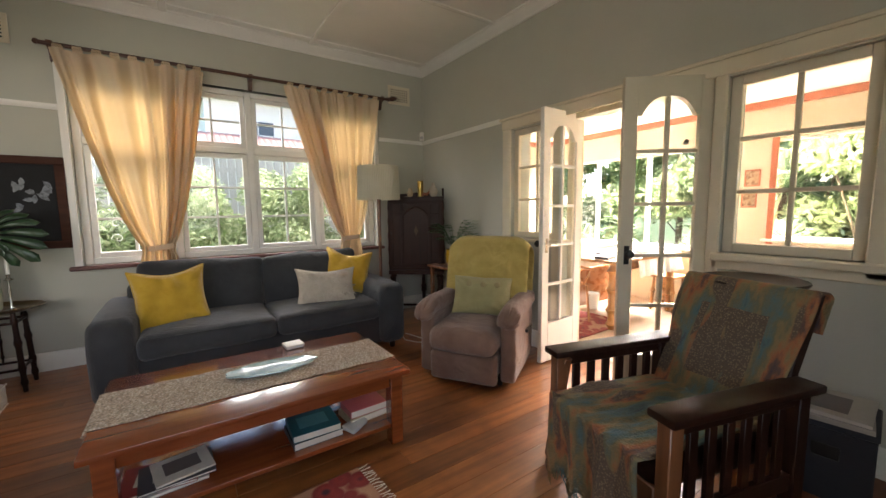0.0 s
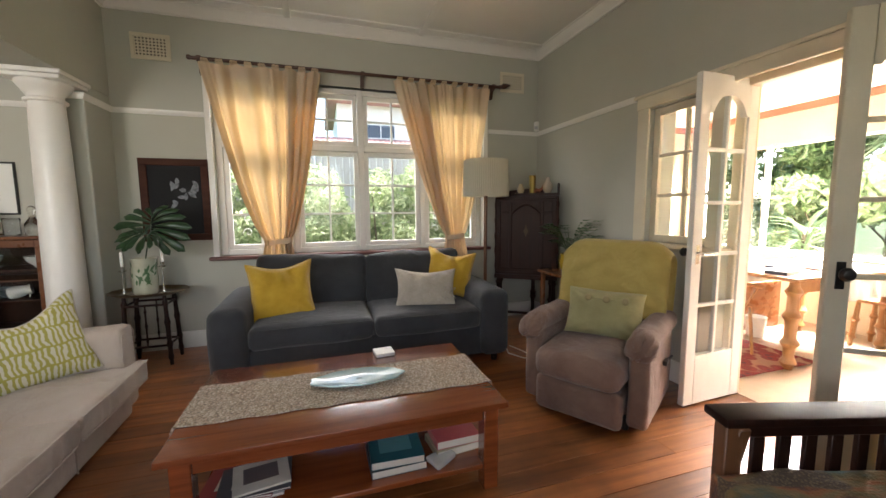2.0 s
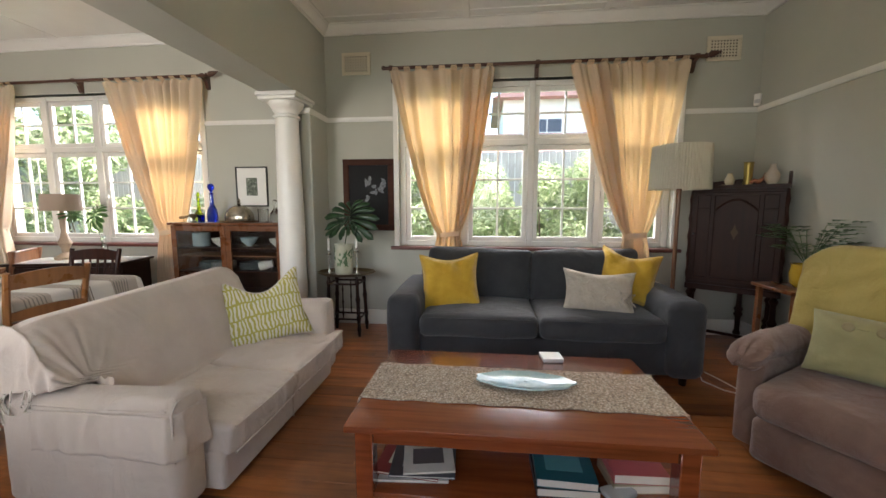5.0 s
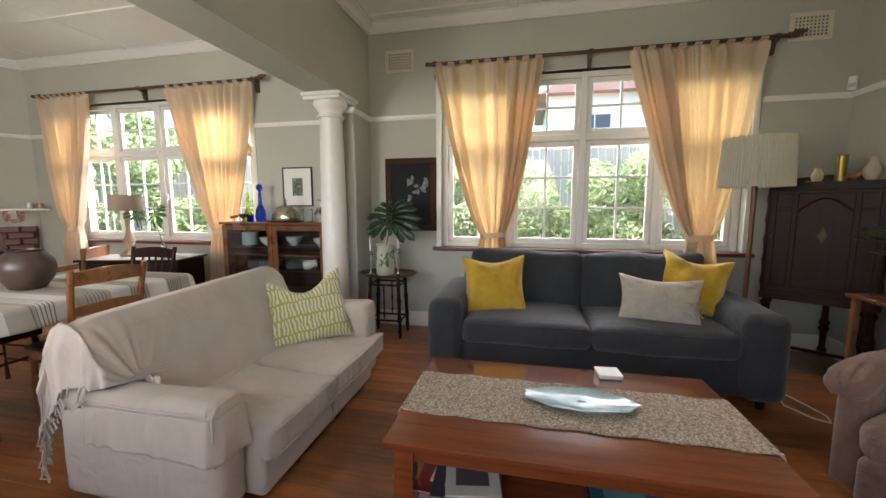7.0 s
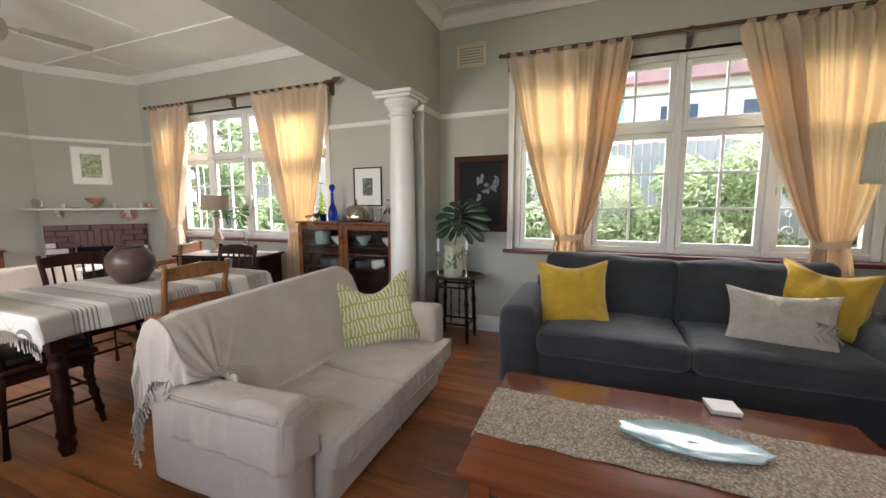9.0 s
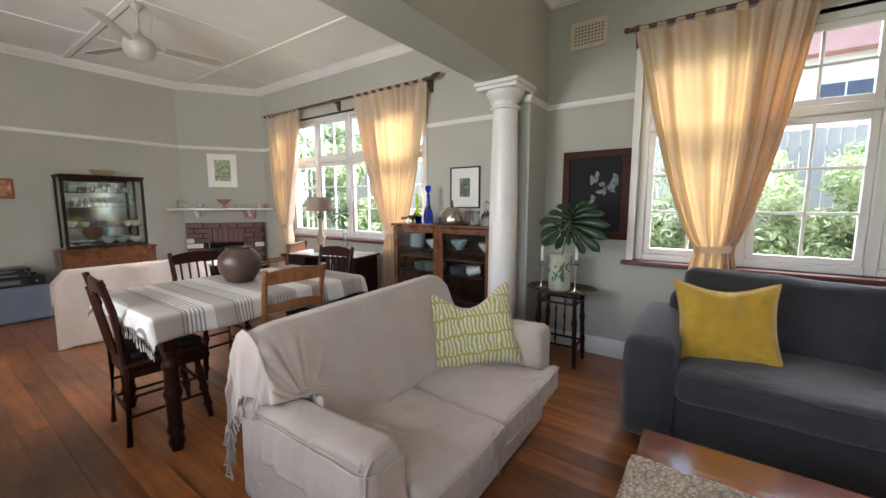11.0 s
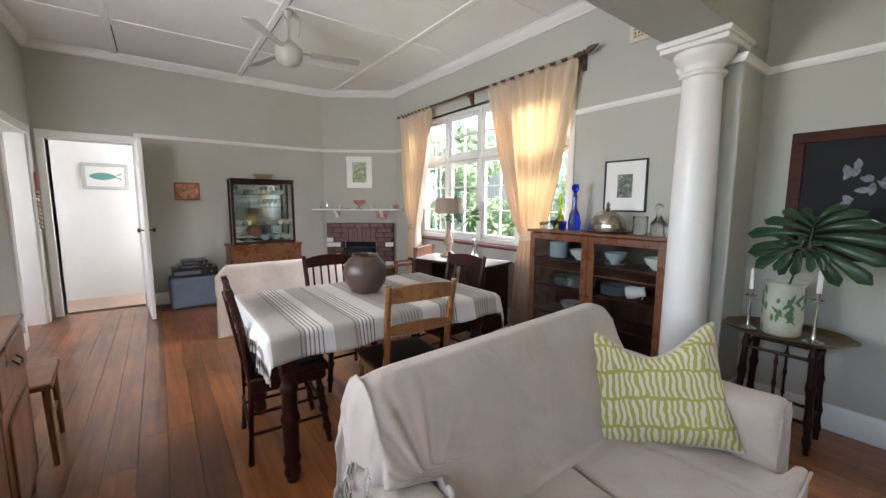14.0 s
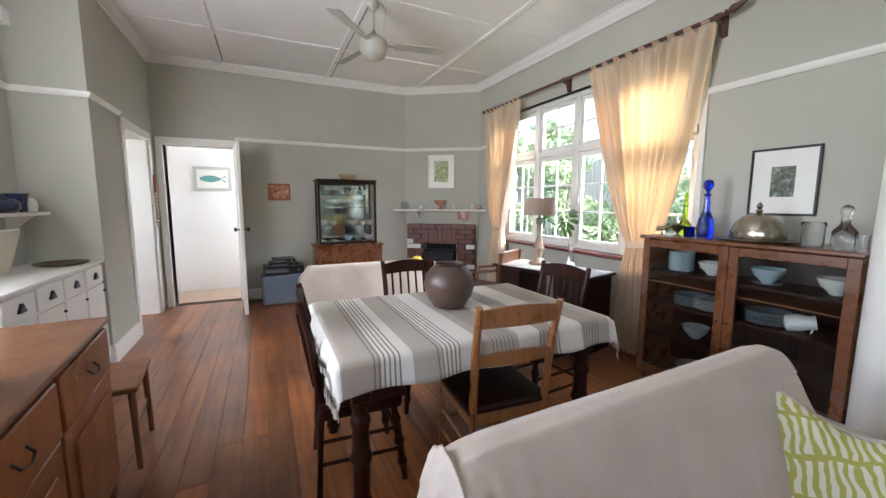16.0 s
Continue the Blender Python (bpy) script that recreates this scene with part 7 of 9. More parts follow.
def glass_cabinet():
    x0, x1, y0, y1, h = -3.02, -1.83, 4.00, 4.395, 1.115
    c = thing("glass_cabinet", pose((x0 + x1) / 2, (y0 + y1) / 2, 0), "red-brown wooden cabinet with two glazed doors and shelves", "cabinet")
    w, d = x1 - x0, y1 - y0
    bm = bmesh.new()
    box(bm, (-w / 2, -d / 2 + 0.02, 0.06), (-w / 2 + 0.022, d / 2, h - 0.025), 0.002)
    box(bm, (w / 2 - 0.022, -d / 2 + 0.02, 0.06), (w / 2, d / 2, h - 0.025), 0.002)
    # darker wood than the body, standing in for the shade inside
    part("shaded_back_panel", box(bmesh.new(), (-w / 2 + 0.022, d / 2 - 0.012, 0.101), (w / 2 - 0.022, d / 2, h - 0.026)), M_DARKW, c)
    box(bm, (-w / 2 + 0.022, -d / 2 + 0.02, 0.06), (w / 2 - 0.022, d / 2 - 0.012, 0.10), 0.002)
    box(bm, (-0.02, -d / 2 + 0.02, 0.10), (0.02, -d / 2 + 0.035, h - 0.025), 0.002)
    part("body", bm, M_TABLE, c)
    part("top", box(bmesh.new(), (-w / 2 - 0.02, -d / 2 - 0.015, h - 0.025), (w / 2 + 0.005, d / 2, h), 0.005), M_TABLE, c)
    # shelves in dark wood as well, to deepen the interior's shade
    for z in (0.36, 0.60, 0.84):
        part("shelf", box(bmesh.new(), (-w / 2 + 0.022, -d / 2 + 0.05, z), (w / 2 - 0.022, d / 2 - 0.013, z + 0.016), 0.002), M_OAK, c)
    part("shelf", box(bmesh.new(), (-w / 2 + 0.022, -d / 2 + 0.05, 0.765), (w / 2 - 0.022, d / 2 - 0.013, 0.775), 0.002), M_MEDW, c)
    for s in (-1, 1):
        a, b = (-w / 2 + 0.005, -0.002) if s < 0 else (0.002, w / 2 - 0.005)
        bm = bmesh.new()
        st = 0.055
        for p, q in (((a, 0.08), (a + st, h - 0.03)), ((b - st, 0.08), (b, h - 0.03)), ((a + st, 0.08), (b - st, 0.08 + st)), ((a + st, h - 0.03 - st), (b - st, h - 0.03))):
            box(bm, (p[0], -d / 2, p[1]), (q[0], -d / 2 + 0.02, q[1]), 0.003)
        dr = part("door", bm, M_TABLE, c)
        g = part("pane", box(bmesh.new(), (a + st - 0.004, -d / 2 + 0.008, 0.08 + st - 0.004), (b - st + 0.004, -d / 2 + 0.011, h - 0.03 - st + 0.004)), M_GLASS, dr, smooth=0)
        part("knob", lathe(bmesh.new(), [(0.006, 0), (0.010, 0.012), (0.003, 0.016)], 10, frame_to((s * 0.03, -d / 2, 0.6), (s * 0.03, -1, 0.6))), M_BLACK, dr)
    feet(c, [(-w / 2 + 0.04, -d / 2 + 0.05), (w / 2 - 0.04, -d / 2 + 0.05), (-w / 2 + 0.04, d / 2 - 0.05), (w / 2 - 0.04, d / 2 - 0.05)], 0.025, 0.06, M_TABLE)


glass_cabinet()
for _x, _z, _k, _m in ((-2.74, 0.616, "plates", M_CHINA), (-2.60, 0.616, "plates", M_CHINAW), (-2.68, 0.101, "plates", M_CHINAW), (-2.62, 0.856, "bowl", M_CHINAW),
                       (-2.30, 0.864, "bowl", M_CHINA), (-1.98, 0.856, "bowl", M_CHINAW), (-2.28, 0.616, "plates", M_CHINA), (-2.70, 0.376, "bowl", M_CLEARW)):
    crockery(_x, 4.20, _z, _k, 1, _m)

pot("serving_pot", -2.84, 4.20, 0.857, [(0.075, 0), (0.085, 0.008), (0.085, 0.13), (0.09, 0.14), (0.082, 0.14), (0.078, 0.012)], M_CHINA, "tall pale blue enamel pot inside a glass-fronted cabinet", "pot", 24)
pot("saucer", -2.30, 4.20, 0.857, [(0.03, 0), (0.075, 0.006), (0.085, 0.012), (0.05, 0.007)], M_CHINAW, "white saucer under a small bowl in the cabinet", "plate", 22)
_j = thing("jug", pose(-2.12, 4.17, 0.665, 0, 78, 20), "white china jug lying on its side in the cabinet", "jug")
part("body", lathe(bmesh.new(), [(0.03, -0.06), (0.048, -0.05), (0.052, 0.0), (0.036, 0.06), (0.042, 0.08), (0.037, 0.08), (0.030, 0.06)], 22), M_CHINAW, _j)
part("jug_handle", tube(bmesh.new(), [(0.045, 0, -0.02), (0.078, 0, -0.01), (0.078, 0, 0.04), (0.038, 0, 0.06)], 0.005), M_CHINAW, _j)


def tinted(name, c, rough=0.05):
    m, nt, b = nodes_of(name)
    b.inputs["Base Color"].default_value = (*c, 1)
    b.inputs["Transmission Weight"].default_value, b.inputs["Roughness"].default_value = 1.0, rough
    n = noise_of(nt, coords(nt), 60)
    bump(nt, b, n, 0.15)
    return m


M_BLUE, M_LIMEG, M_CLEAR = tinted("cobalt_glass", (0.02, 0.05, 0.75)), tinted("lime_glass", (0.55, 0.75, 0.03)), tinted("clear_cut_glass", (0.93, 0.95, 0.95))
CT = 1.116
_d = thing("decanter", pose(-2.695, 4.20, CT), "cobalt blue cut glass decanter with a round stopper", "decanter")
part("body", lathe(bmesh.new(), [(0.045, 0), (0.05, 0.01), (0.055, 0.06), (0.045, 0.13), (0.022, 0.18), (0.016, 0.28), (0.024, 0.30), (0.016, 0.30)], 12), M_BLUE, _d, smooth=0)
part("stopper", lathe(bmesh.new(), [(0.010, 0.29), (0.012, 0.32), (0.030, 0.345), (0.034, 0.365), (0.026, 0.392), (0.004, 0.40)], 10), M_BLUE, _d, smooth=0)
_d = thing("bottle", pose(-2.83, 4.18, CT), "lime green glass bottle with a tall stopper", "decanter")
part("body", lathe(bmesh.new(), [(0.035, 0), (0.048, 0.03), (0.045, 0.08), (0.018, 0.12), (0.013, 0.21), (0.02, 0.22), (0.012, 0.22)], 14), M_LIMEG, _d)
part("stopper", lathe(bmesh.new(), [(0.008, 0.215), (0.018, 0.24), (0.008, 0.26), (0.018, 0.285), (0.004, 0.315)], 12), M_LIMEG, _d)
pot("tumbler", -2.73, 4.08, CT, [(0.032, 0), (0.036, 0.075), (0.032, 0.075), (0.028, 0.008)], M_BLUE, "small cobalt blue glass tumbler", "glass", 16)
pot("goblet", -2.80, 4.06, CT, [(0.03, 0), (0.03, 0.005), (0.007, 0.015), (0.007, 0.03), (0.035, 0.055), (0.04, 0.085), (0.036, 0.085), (0.01, 0.04)], plain("aged_brass_cup", (0.12, 0.10, 0.05), 0.35, 0.8), "small tarnished metal goblet", "goblet", 16)
_d = thing("bird_ornament", pose(-2.93, 4.08, CT), "small dark metal bird ornaments", "ornament")
_bm = rbox(bmesh.new(), (0.08, 0.03, 0.03), 0.014, pose(0, 0, 0.05, 0, -8, 20), n=3)
tube(_bm, [(0.03, 0.01, 0.055), (0.05, 0.02, 0.065), (0.065, 0.025, 0.06)], [0.012, 0.009, 0.002], 8)
rod(_bm, (0, 0.005, 0.04), (0, 0.005, 0), 0.003)
box(_bm, (-0.02, -0.015, 0), (0.02, 0.02, 0.003))
part("body", _bm, M_TRAY, _d)
M_WARMSILVER = plain("aged_silver_plate", (0.44, 0.39, 0.31), 0.22, 0.95)
_d = thing("cloche", pose(-2.35, 4.14, CT), "silver domed food cover on an oval tray", "cloche")
part("tray", lathe(bmesh.new(), [(0.16, 0), (0.19, 0.006), (0.20, 0.016), (0.195, 0.018), (0.15, 0.008)], 36, sx=1.05, sy=0.8), M_WARMSILVER, _d)
part("dome", lathe(bmesh.new(), [(0.135, 0.012), (0.14, 0.02), (0.135, 0.07), (0.115, 0.12), (0.08, 0.155), (0.03, 0.175), (0.012, 0.178)], 36, sx=1.05, sy=0.85), M_WARMSILVER, _d)
part("finial", lathe(bmesh.new(), [(0.010, 0.175), (0.020, 0.19), (0.009, 0.205), (0.018, 0.215), (0.012, 0.23), (0.003, 0.243)], 14), M_WARMSILVER, _d)
pot("glass_jar", -2.08, 4.12, CT, [(0.045, 0), (0.05, 0.01), (0.05, 0.11), (0.055, 0.12), (0.05, 0.135), (0.045, 0.12), (0.044, 0.01)], M_CLEAR, "clear cut glass jar", "jar", 14)
pot("glass_decanter", -1.96, 4.14, CT, [(0.04, 0), (0.05, 0.02), (0.05, 0.09), (0.02, 0.13), (0.018, 0.17), (0.03, 0.20), (0.02, 0.22), (0.005, 0.23)], M_CLEAR, "clear cut glass decanter", "decanter", 14)
pot("glass_tumbler", -1.88, 4.10, CT, [(0.025, 0), (0.028, 0.08), (0.024, 0.08), (0.022, 0.008)], M_CLEAR, "small clear glass tumbler", "glass", 14)
picture("framed_print", pose(-2.368, YN - 0.002, 1.49), 0.365, 0.43, 0.014, M_BLACK, "small dark photograph in a wide white mount and thin black frame", 0.105, None, None, blot("photo_grey", [(0.35, (0.02, 0.03, 0.02)), (0.55, (0.12, 0.14, 0.10)), (0.7, (0.5, 0.52, 0.46))], 40), 0.02)

# ---- desk by the window ----
_dm = pose(-3.85, 3.83, 0, 0, 0, 14)
_t = thing("writing_desk", _dm, "dark wooden kneehole desk beneath the window", "desk")
part("tabletop", box(bmesh.new(), (-0.52, -0.25, 0.72), (0.52, 0.25, 0.745), 0.005), M_DARKW, _t)
for _s in (-1, 1):
    part("pedestal", box(bmesh.new(), (_s * 0.34 - 0.15, -0.22, 0.06), (_s * 0.34 + 0.15, 0.22, 0.72), 0.003), M_DARKW, _t)
    for _k in range(4):
        part("drawer", box(bmesh.new(), (_s * 0.34 - 0.135, -0.232, 0.09 + 0.155 * _k), (_s * 0.34 + 0.135, -0.22, 0.235 + 0.155 * _k), 0.003), M_DARKW, _t)
part("cloth", sheet(bmesh.new(), lambda u, v: ((u - 0.5) * 1.0, (v - 0.5) * 0.46, 0.748), 4, 3, 0.002), M_CHINAW, _t, "white cloth")
_l = thing("table_lamp", pose(-4.04, 3.84, 0.748) @ Matrix.Scale(1.16, 4), "turned pale wood table lamp with a taupe drum shade", "table lamp")
part("base", lathe(bmesh.new(), [(0.075, 0), (0.08, 0.02), (0.05, 0.04), (0.025, 0.06), (0.03, 0.10), (0.05, 0.14), (0.03, 0.19), (0.018, 0.24), (0.022, 0.34), (0.03, 0.37), (0.015, 0.40), (0.01, 0.44)], 20), plain("limed_wood", (0.30, 0.21, 0.14), 0.5), _l)
part("shade", sheet(bmesh.new(), lambda u, v: ((0.135 - 0.01 * v) * math.cos(u * 2 * math.pi), (0.135 - 0.01 * v) * math.sin(u * 2 * math.pi), 0.42 + 0.14 * v), 40, 2), cloth("taupe_shade_cloth", (0.27, 0.20, 0.15), (0.33, 0.25, 0.19), 0.25), _l, "taupe drum shade", smooth=180)
_v = thing("glass_vase", pose(-3.60, 3.84, 0.748), "slim clear glass vase with a single split leaf", "vase")
part("body", lathe(bmesh.new(), [(0.05, 0), (0.05, 0.01), (0.03, 0.10), (0.014, 0.22), (0.018, 0.24), (0.012, 0.24), (0.02, 0.08)], 18), M_CLEAR, _v)
part("stem", tube(bmesh.new(), [(0, 0, 0.03), (-0.03, 0, 0.22), (-0.07, 0, 0.36), (-0.05, 0, 0.44)], 0.004), M_LEAF, _v)
part("leaf", monstera_leaf(bmesh.new(), Vector((-0.06, -0.02, 0.42)), Matrix.Rotation(radians(-20), 3, "Z") @ Matrix.Rotation(radians(70), 3, "X"), 0.175), M_LEAF, _v, smooth=0)
part("leaf", monstera_leaf(bmesh.new(), Vector((-0.33, 0, 0.44)), Matrix.Rotation(radians(60), 3, "Z") @ Matrix.Rotation(radians(35), 3, "X"), 0.10), M_LEAF, _v, smooth=0)
_v = thing("armchair", pose(-4.55, 3.55, 0, 0, 0, -60), "wooden open armchair with a dark seat near the window", "armchair")
part("seat", rbox(bmesh.new(), (0.50, 0.48, 0.08), 0.03, pose(0, 0, 0.42)), M_DARKW, _v)
for _s in (-1, 1):
    part("arm", tube(bmesh.new(), [(_s * 0.26, -0.25, 0.60), (_s * 0.27, 0.0, 0.64), (_s * 0.24, 0.24, 0.68)], 0.016), M_MEDW, _v)
    part("leg", rod(bmesh.new(), (_s * 0.25, -0.23, 0), (_s * 0.25, -0.23, 0.61), 0.017), M_MEDW, _v)
    part("leg", tube(bmesh.new(), [(_s * 0.22, 0.24, 0), (_s * 0.22, 0.23, 0.45), (_s * 0.22, 0.30, 0.86)], 0.018), M_MEDW, _v)
part("backrest", box(bmesh.new(), (-0.22, 0.25, 0.52), (0.22, 0.29, 0.86), 0.01), M_MEDW, _v)

# ---- far end: covered sofa, low table, fireplace ----
_s = thing("sofa", pose(-5.28, 2.33, 0, 0, 0, -90), "low sofa seen from behind under a pale oatmeal cover", "sofa")
part("body", rbox(bmesh.new(), (1.15, 0.62, 0.42), 0.06, pose(0, -0.02, 0.24)), M_BEIGE, _s)
_t = thing("throw_blanket", pose(-5.28, 2.33, 0, 0, 0, -90), "pale oatmeal cover hanging over the low sofa to the floor", "throw")


def _cover(u, v):
    x = (u - 0.5) * 1.30
    s = v * 1.25
    wv = 0.02 * math.sin(x * 15 + 2) * (1 if v > 0.35 else 0.3)
    e = max(0, abs(x) - 0.55)
    if s < 0.35:
        y, z = 0.16, 0.50 + s * 0.6
    elif s < 0.55:
        y, z = 0.16 + (s - 0.35) * 0.8, 0.71
    else:
        y, z = 0.32 + 0.06 * (s - 0.55) + wv * 0.7, 0.71 - (s - 0.55)
    return (x * (1 + 0.08 * max(0, v - 0.5)), y, max(0.015, z - e * 1.2))


part("cloth", sheet(bmesh.new(), _cover, 50, 40, 0.006), M_THROW, _t, smooth=180)
_bm = rbox(bmesh.new(), (1.08, 0.14, 0.30), 0.05, pose(0, 0.23, 0.54))
part("backrest", _bm, M_BEIGE, _s)
_t = thing("low_table", pose(-5.52, 3.15, 0), "small round table under a white cloth", "side table")
part("tabletop", lathe(bmesh.new(), [(0.26, 0.55), (0.27, 0.56), (0.27, 0.58), (0.26, 0.585)], 28), M_WHITE, _t)
part("pedestal", lathe(bmesh.new(), [(0.16, 0), (0.15, 0.03), (0.04, 0.06), (0.035, 0.55)], 16), M_WHITE, _t)
_p = thing("fruit_plate", pose(-5.50, 3.12, 0.585), "white plate with a yellow fruit on it", "plate")
part("dish", lathe(bmesh.new(), [(0.06, 0), (0.13, 0.012), (0.13, 0.016), (0.05, 0.006)], 24), M_CHINAW, _p)
part("lemon", lathe(bmesh.new(), [(0.004, 0.01), (0.04, 0.02), (0.062, 0.055), (0.045, 0.09), (0.006, 0.10)], 16, sx=1.15), plain("lemon_peel", (0.75, 0.50, 0.02), 0.4), _p)
DG = pose(-6.87, 3.46, 0, 0, 0, _da)  # along the corner wall; the room is at -y
_f = thing("fireplace", DG, "dark red brick corner fireplace with white quoin bricks", "fireplace")
_f["kind"] = "structure"
M_BRICK = surface("dark_red_brick", (0.080, 0.022, 0.014), (0.135, 0.040, 0.024), 8, 0.45, fine=60, strength=0.4)
M_WBRICK = surface("white_painted_brick", (0.60, 0.60, 0.57), (0.70, 0.69, 0.66), 8, 0.5, fine=60, strength=0.3)
_bm = bmesh.new()
box(_bm, (0.04, -0.085, 0), (0.31, 0.0, 1.02))
box(_bm, (0.84, -0.085, 0), (1.125, 0.0, 1.02))
box(_bm, (0.31, -0.085, 0.74), (0.84, 0.0, 1.02))
part("mortar", _bm, plain("dark_mortar", (0.035, 0.018, 0.014), 0.9), _f)
part("firebox", box(bmesh.new(), (0.33, -0.010, 0), (0.82, 0.0, 0.74)), plain("soot", (0.006, 0.006, 0.006), 0.9), _f)
_bm = box(bmesh.new(), (0.36, -0.16, 0.06), (0.79, -0.085, 0.60), 0.01)
box(_bm, (0.40, -0.175, 0.20), (0.75, -0.16, 0.50), 0.005)
box(_bm, (0.33, -0.19, 0.60), (0.82, -0.085, 0.63), 0.006)
part("stove", _bm, plain("cast_iron", (0.012, 0.012, 0.013), 0.45, 0.6), _f)
part("hearth", box(bmesh.new(), (-0.02, -0.42, 0.0), (1.18, -0.085, 0.045), 0.006), M_BRICK, _f)
BRICKS = []
for _r in range(13):
    _z = 0.0 + _r * 0.079
    for _sx, _ex in ((0.04, 1.125),):
        _x = _sx - (0.1175 if _r % 2 else 0.0)
        while _x < _ex:
            _a, _b = max(_sx, _x), min(_ex, _x + 0.225)
            _mid = (_a + _b) / 2
            if _b - _a > 0.05 and not (0.31 < _mid < 0.84 and _z < 0.70):
                if _z < 0.70:
                    if _a < 0.31 < _b:
                        _b = 0.31
                    if _a < 0.84 < _b:
                        _a = 0.84
                _q = ((_a < 0.06 and (_r // 2) % 2 == 0) or (_b > 1.10 and (_r // 2) % 2 == 0)) and _z < 0.80 and _z > 0.1
                if _b - _a > 0.04:
                    BRICKS.append((_a, _b, _z, _q))
            _x += 0.235
_shelf = thing("mantel_shelf", DG, "white painted mantel shelf on scrolled brackets", "mantel shelf")
_shelf["kind"] = "structure"
part("board", box(bmesh.new(), (-0.14, -0.24, 1.225), (1.28, 0.0, 1.25), 0.006), M_WHITE, _shelf)
for _x in (0.20, 0.93):
    part("bracket", prism(bmesh.new(), [(0, 1.225), (-0.17, 1.225), (-0.15, 1.19), (-0.08, 1.17), (-0.045, 1.12), (0, 1.11)], -0.025, 0.025, Matrix.Translation((_x, 0, 0)) @ Matrix(((0, 0, 1, 0), (1, 0, 0, 0), (0, 1, 0, 0), (0, 0, 0, 1)))), M_WHITE, _shelf)
picture("framed_print", DG @ pose(0.575, -0.003, 1.835), 0.41, 0.51, 0.02, M_WHITE, "small green garden print in a wide white mount and frame", 0.075, None, None, blot("garden_print", [(0.3, (0.08, 0.14, 0.05)), (0.5, (0.30, 0.36, 0.16)), (0.7, (0.62, 0.60, 0.52))], 24), 0.022)
M_PINK = plain("pink_lustre", (0.55, 0.26, 0.20), 0.25, coat=0.5)
for _x, _nm, _pr, _mm, _lb in ((0.02, "glass_jar", [(0.04, 0), (0.06, 0.02), (0.062, 0.08), (0.04, 0.12), (0.035, 0.12)], M_CLEAR, "round glass jar on the mantel"),
                         (0.58, "footed_bowl", [(0.05, 0), (0.05, 0.008), (0.015, 0.02), (0.015, 0.05), (0.07, 0.09), (0.10, 0.14), (0.095, 0.14), (0.06, 0.09)], M_PINK, "pink footed glass bowl on the mantel"),
                         (0.26, "cup", [(0.02, 0), (0.035, 0.03), (0.04, 0.06), (0.036, 0.06)], M_CHINAW, "small white cup on the mantel"),
                         (0.38, "saucer", [(0.03, 0), (0.06, 0.012), (0.06, 0.016)], M_CHINAW, "small white saucer on the mantel"),
                         (0.78, "cup", [(0.02, 0), (0.035, 0.03), (0.04, 0.06), (0.036, 0.06)], M_CHINAW, "small white cup on the mantel"),
                         (1.08, "jug", [(0.025, 0), (0.04, 0.03), (0.03, 0.065), (0.034, 0.08), (0.03, 0.08)], M_CHINAW, "small white jug on the mantel"),
                         (1.18, "jug", [(0.025, 0), (0.035, 0.03), (0.028, 0.055), (0.03, 0.07), (0.026, 0.07)], M_PINK, "small pink jug on the mantel")):
    _q = DG @ Vector((_x, -0.12, 1.25))
    pot(_nm, _q.x, _q.y, _q.z, _pr, _mm, _lb, _nm.replace("_", " "), 18)
_q = DG @ Vector((0.93, -0.07, 1.25))
_p = thing("plate", Matrix.Translation(_q) @ pose(0, 0, 0, -72, 0, _da), "pink and white patterned plate propped on the mantel", "plate")
part("dish", lathe(bmesh.new(), [(0.05, 0), (0.10, 0.012), (0.105, 0.016), (0.05, 0.006)], 26, pose(0, 0.105, 0)), blot("pink_plate", [(0.4, (0.6, 0.55, 0.5)), (0.55, (0.45, 0.16, 0.12))], 25), _p)


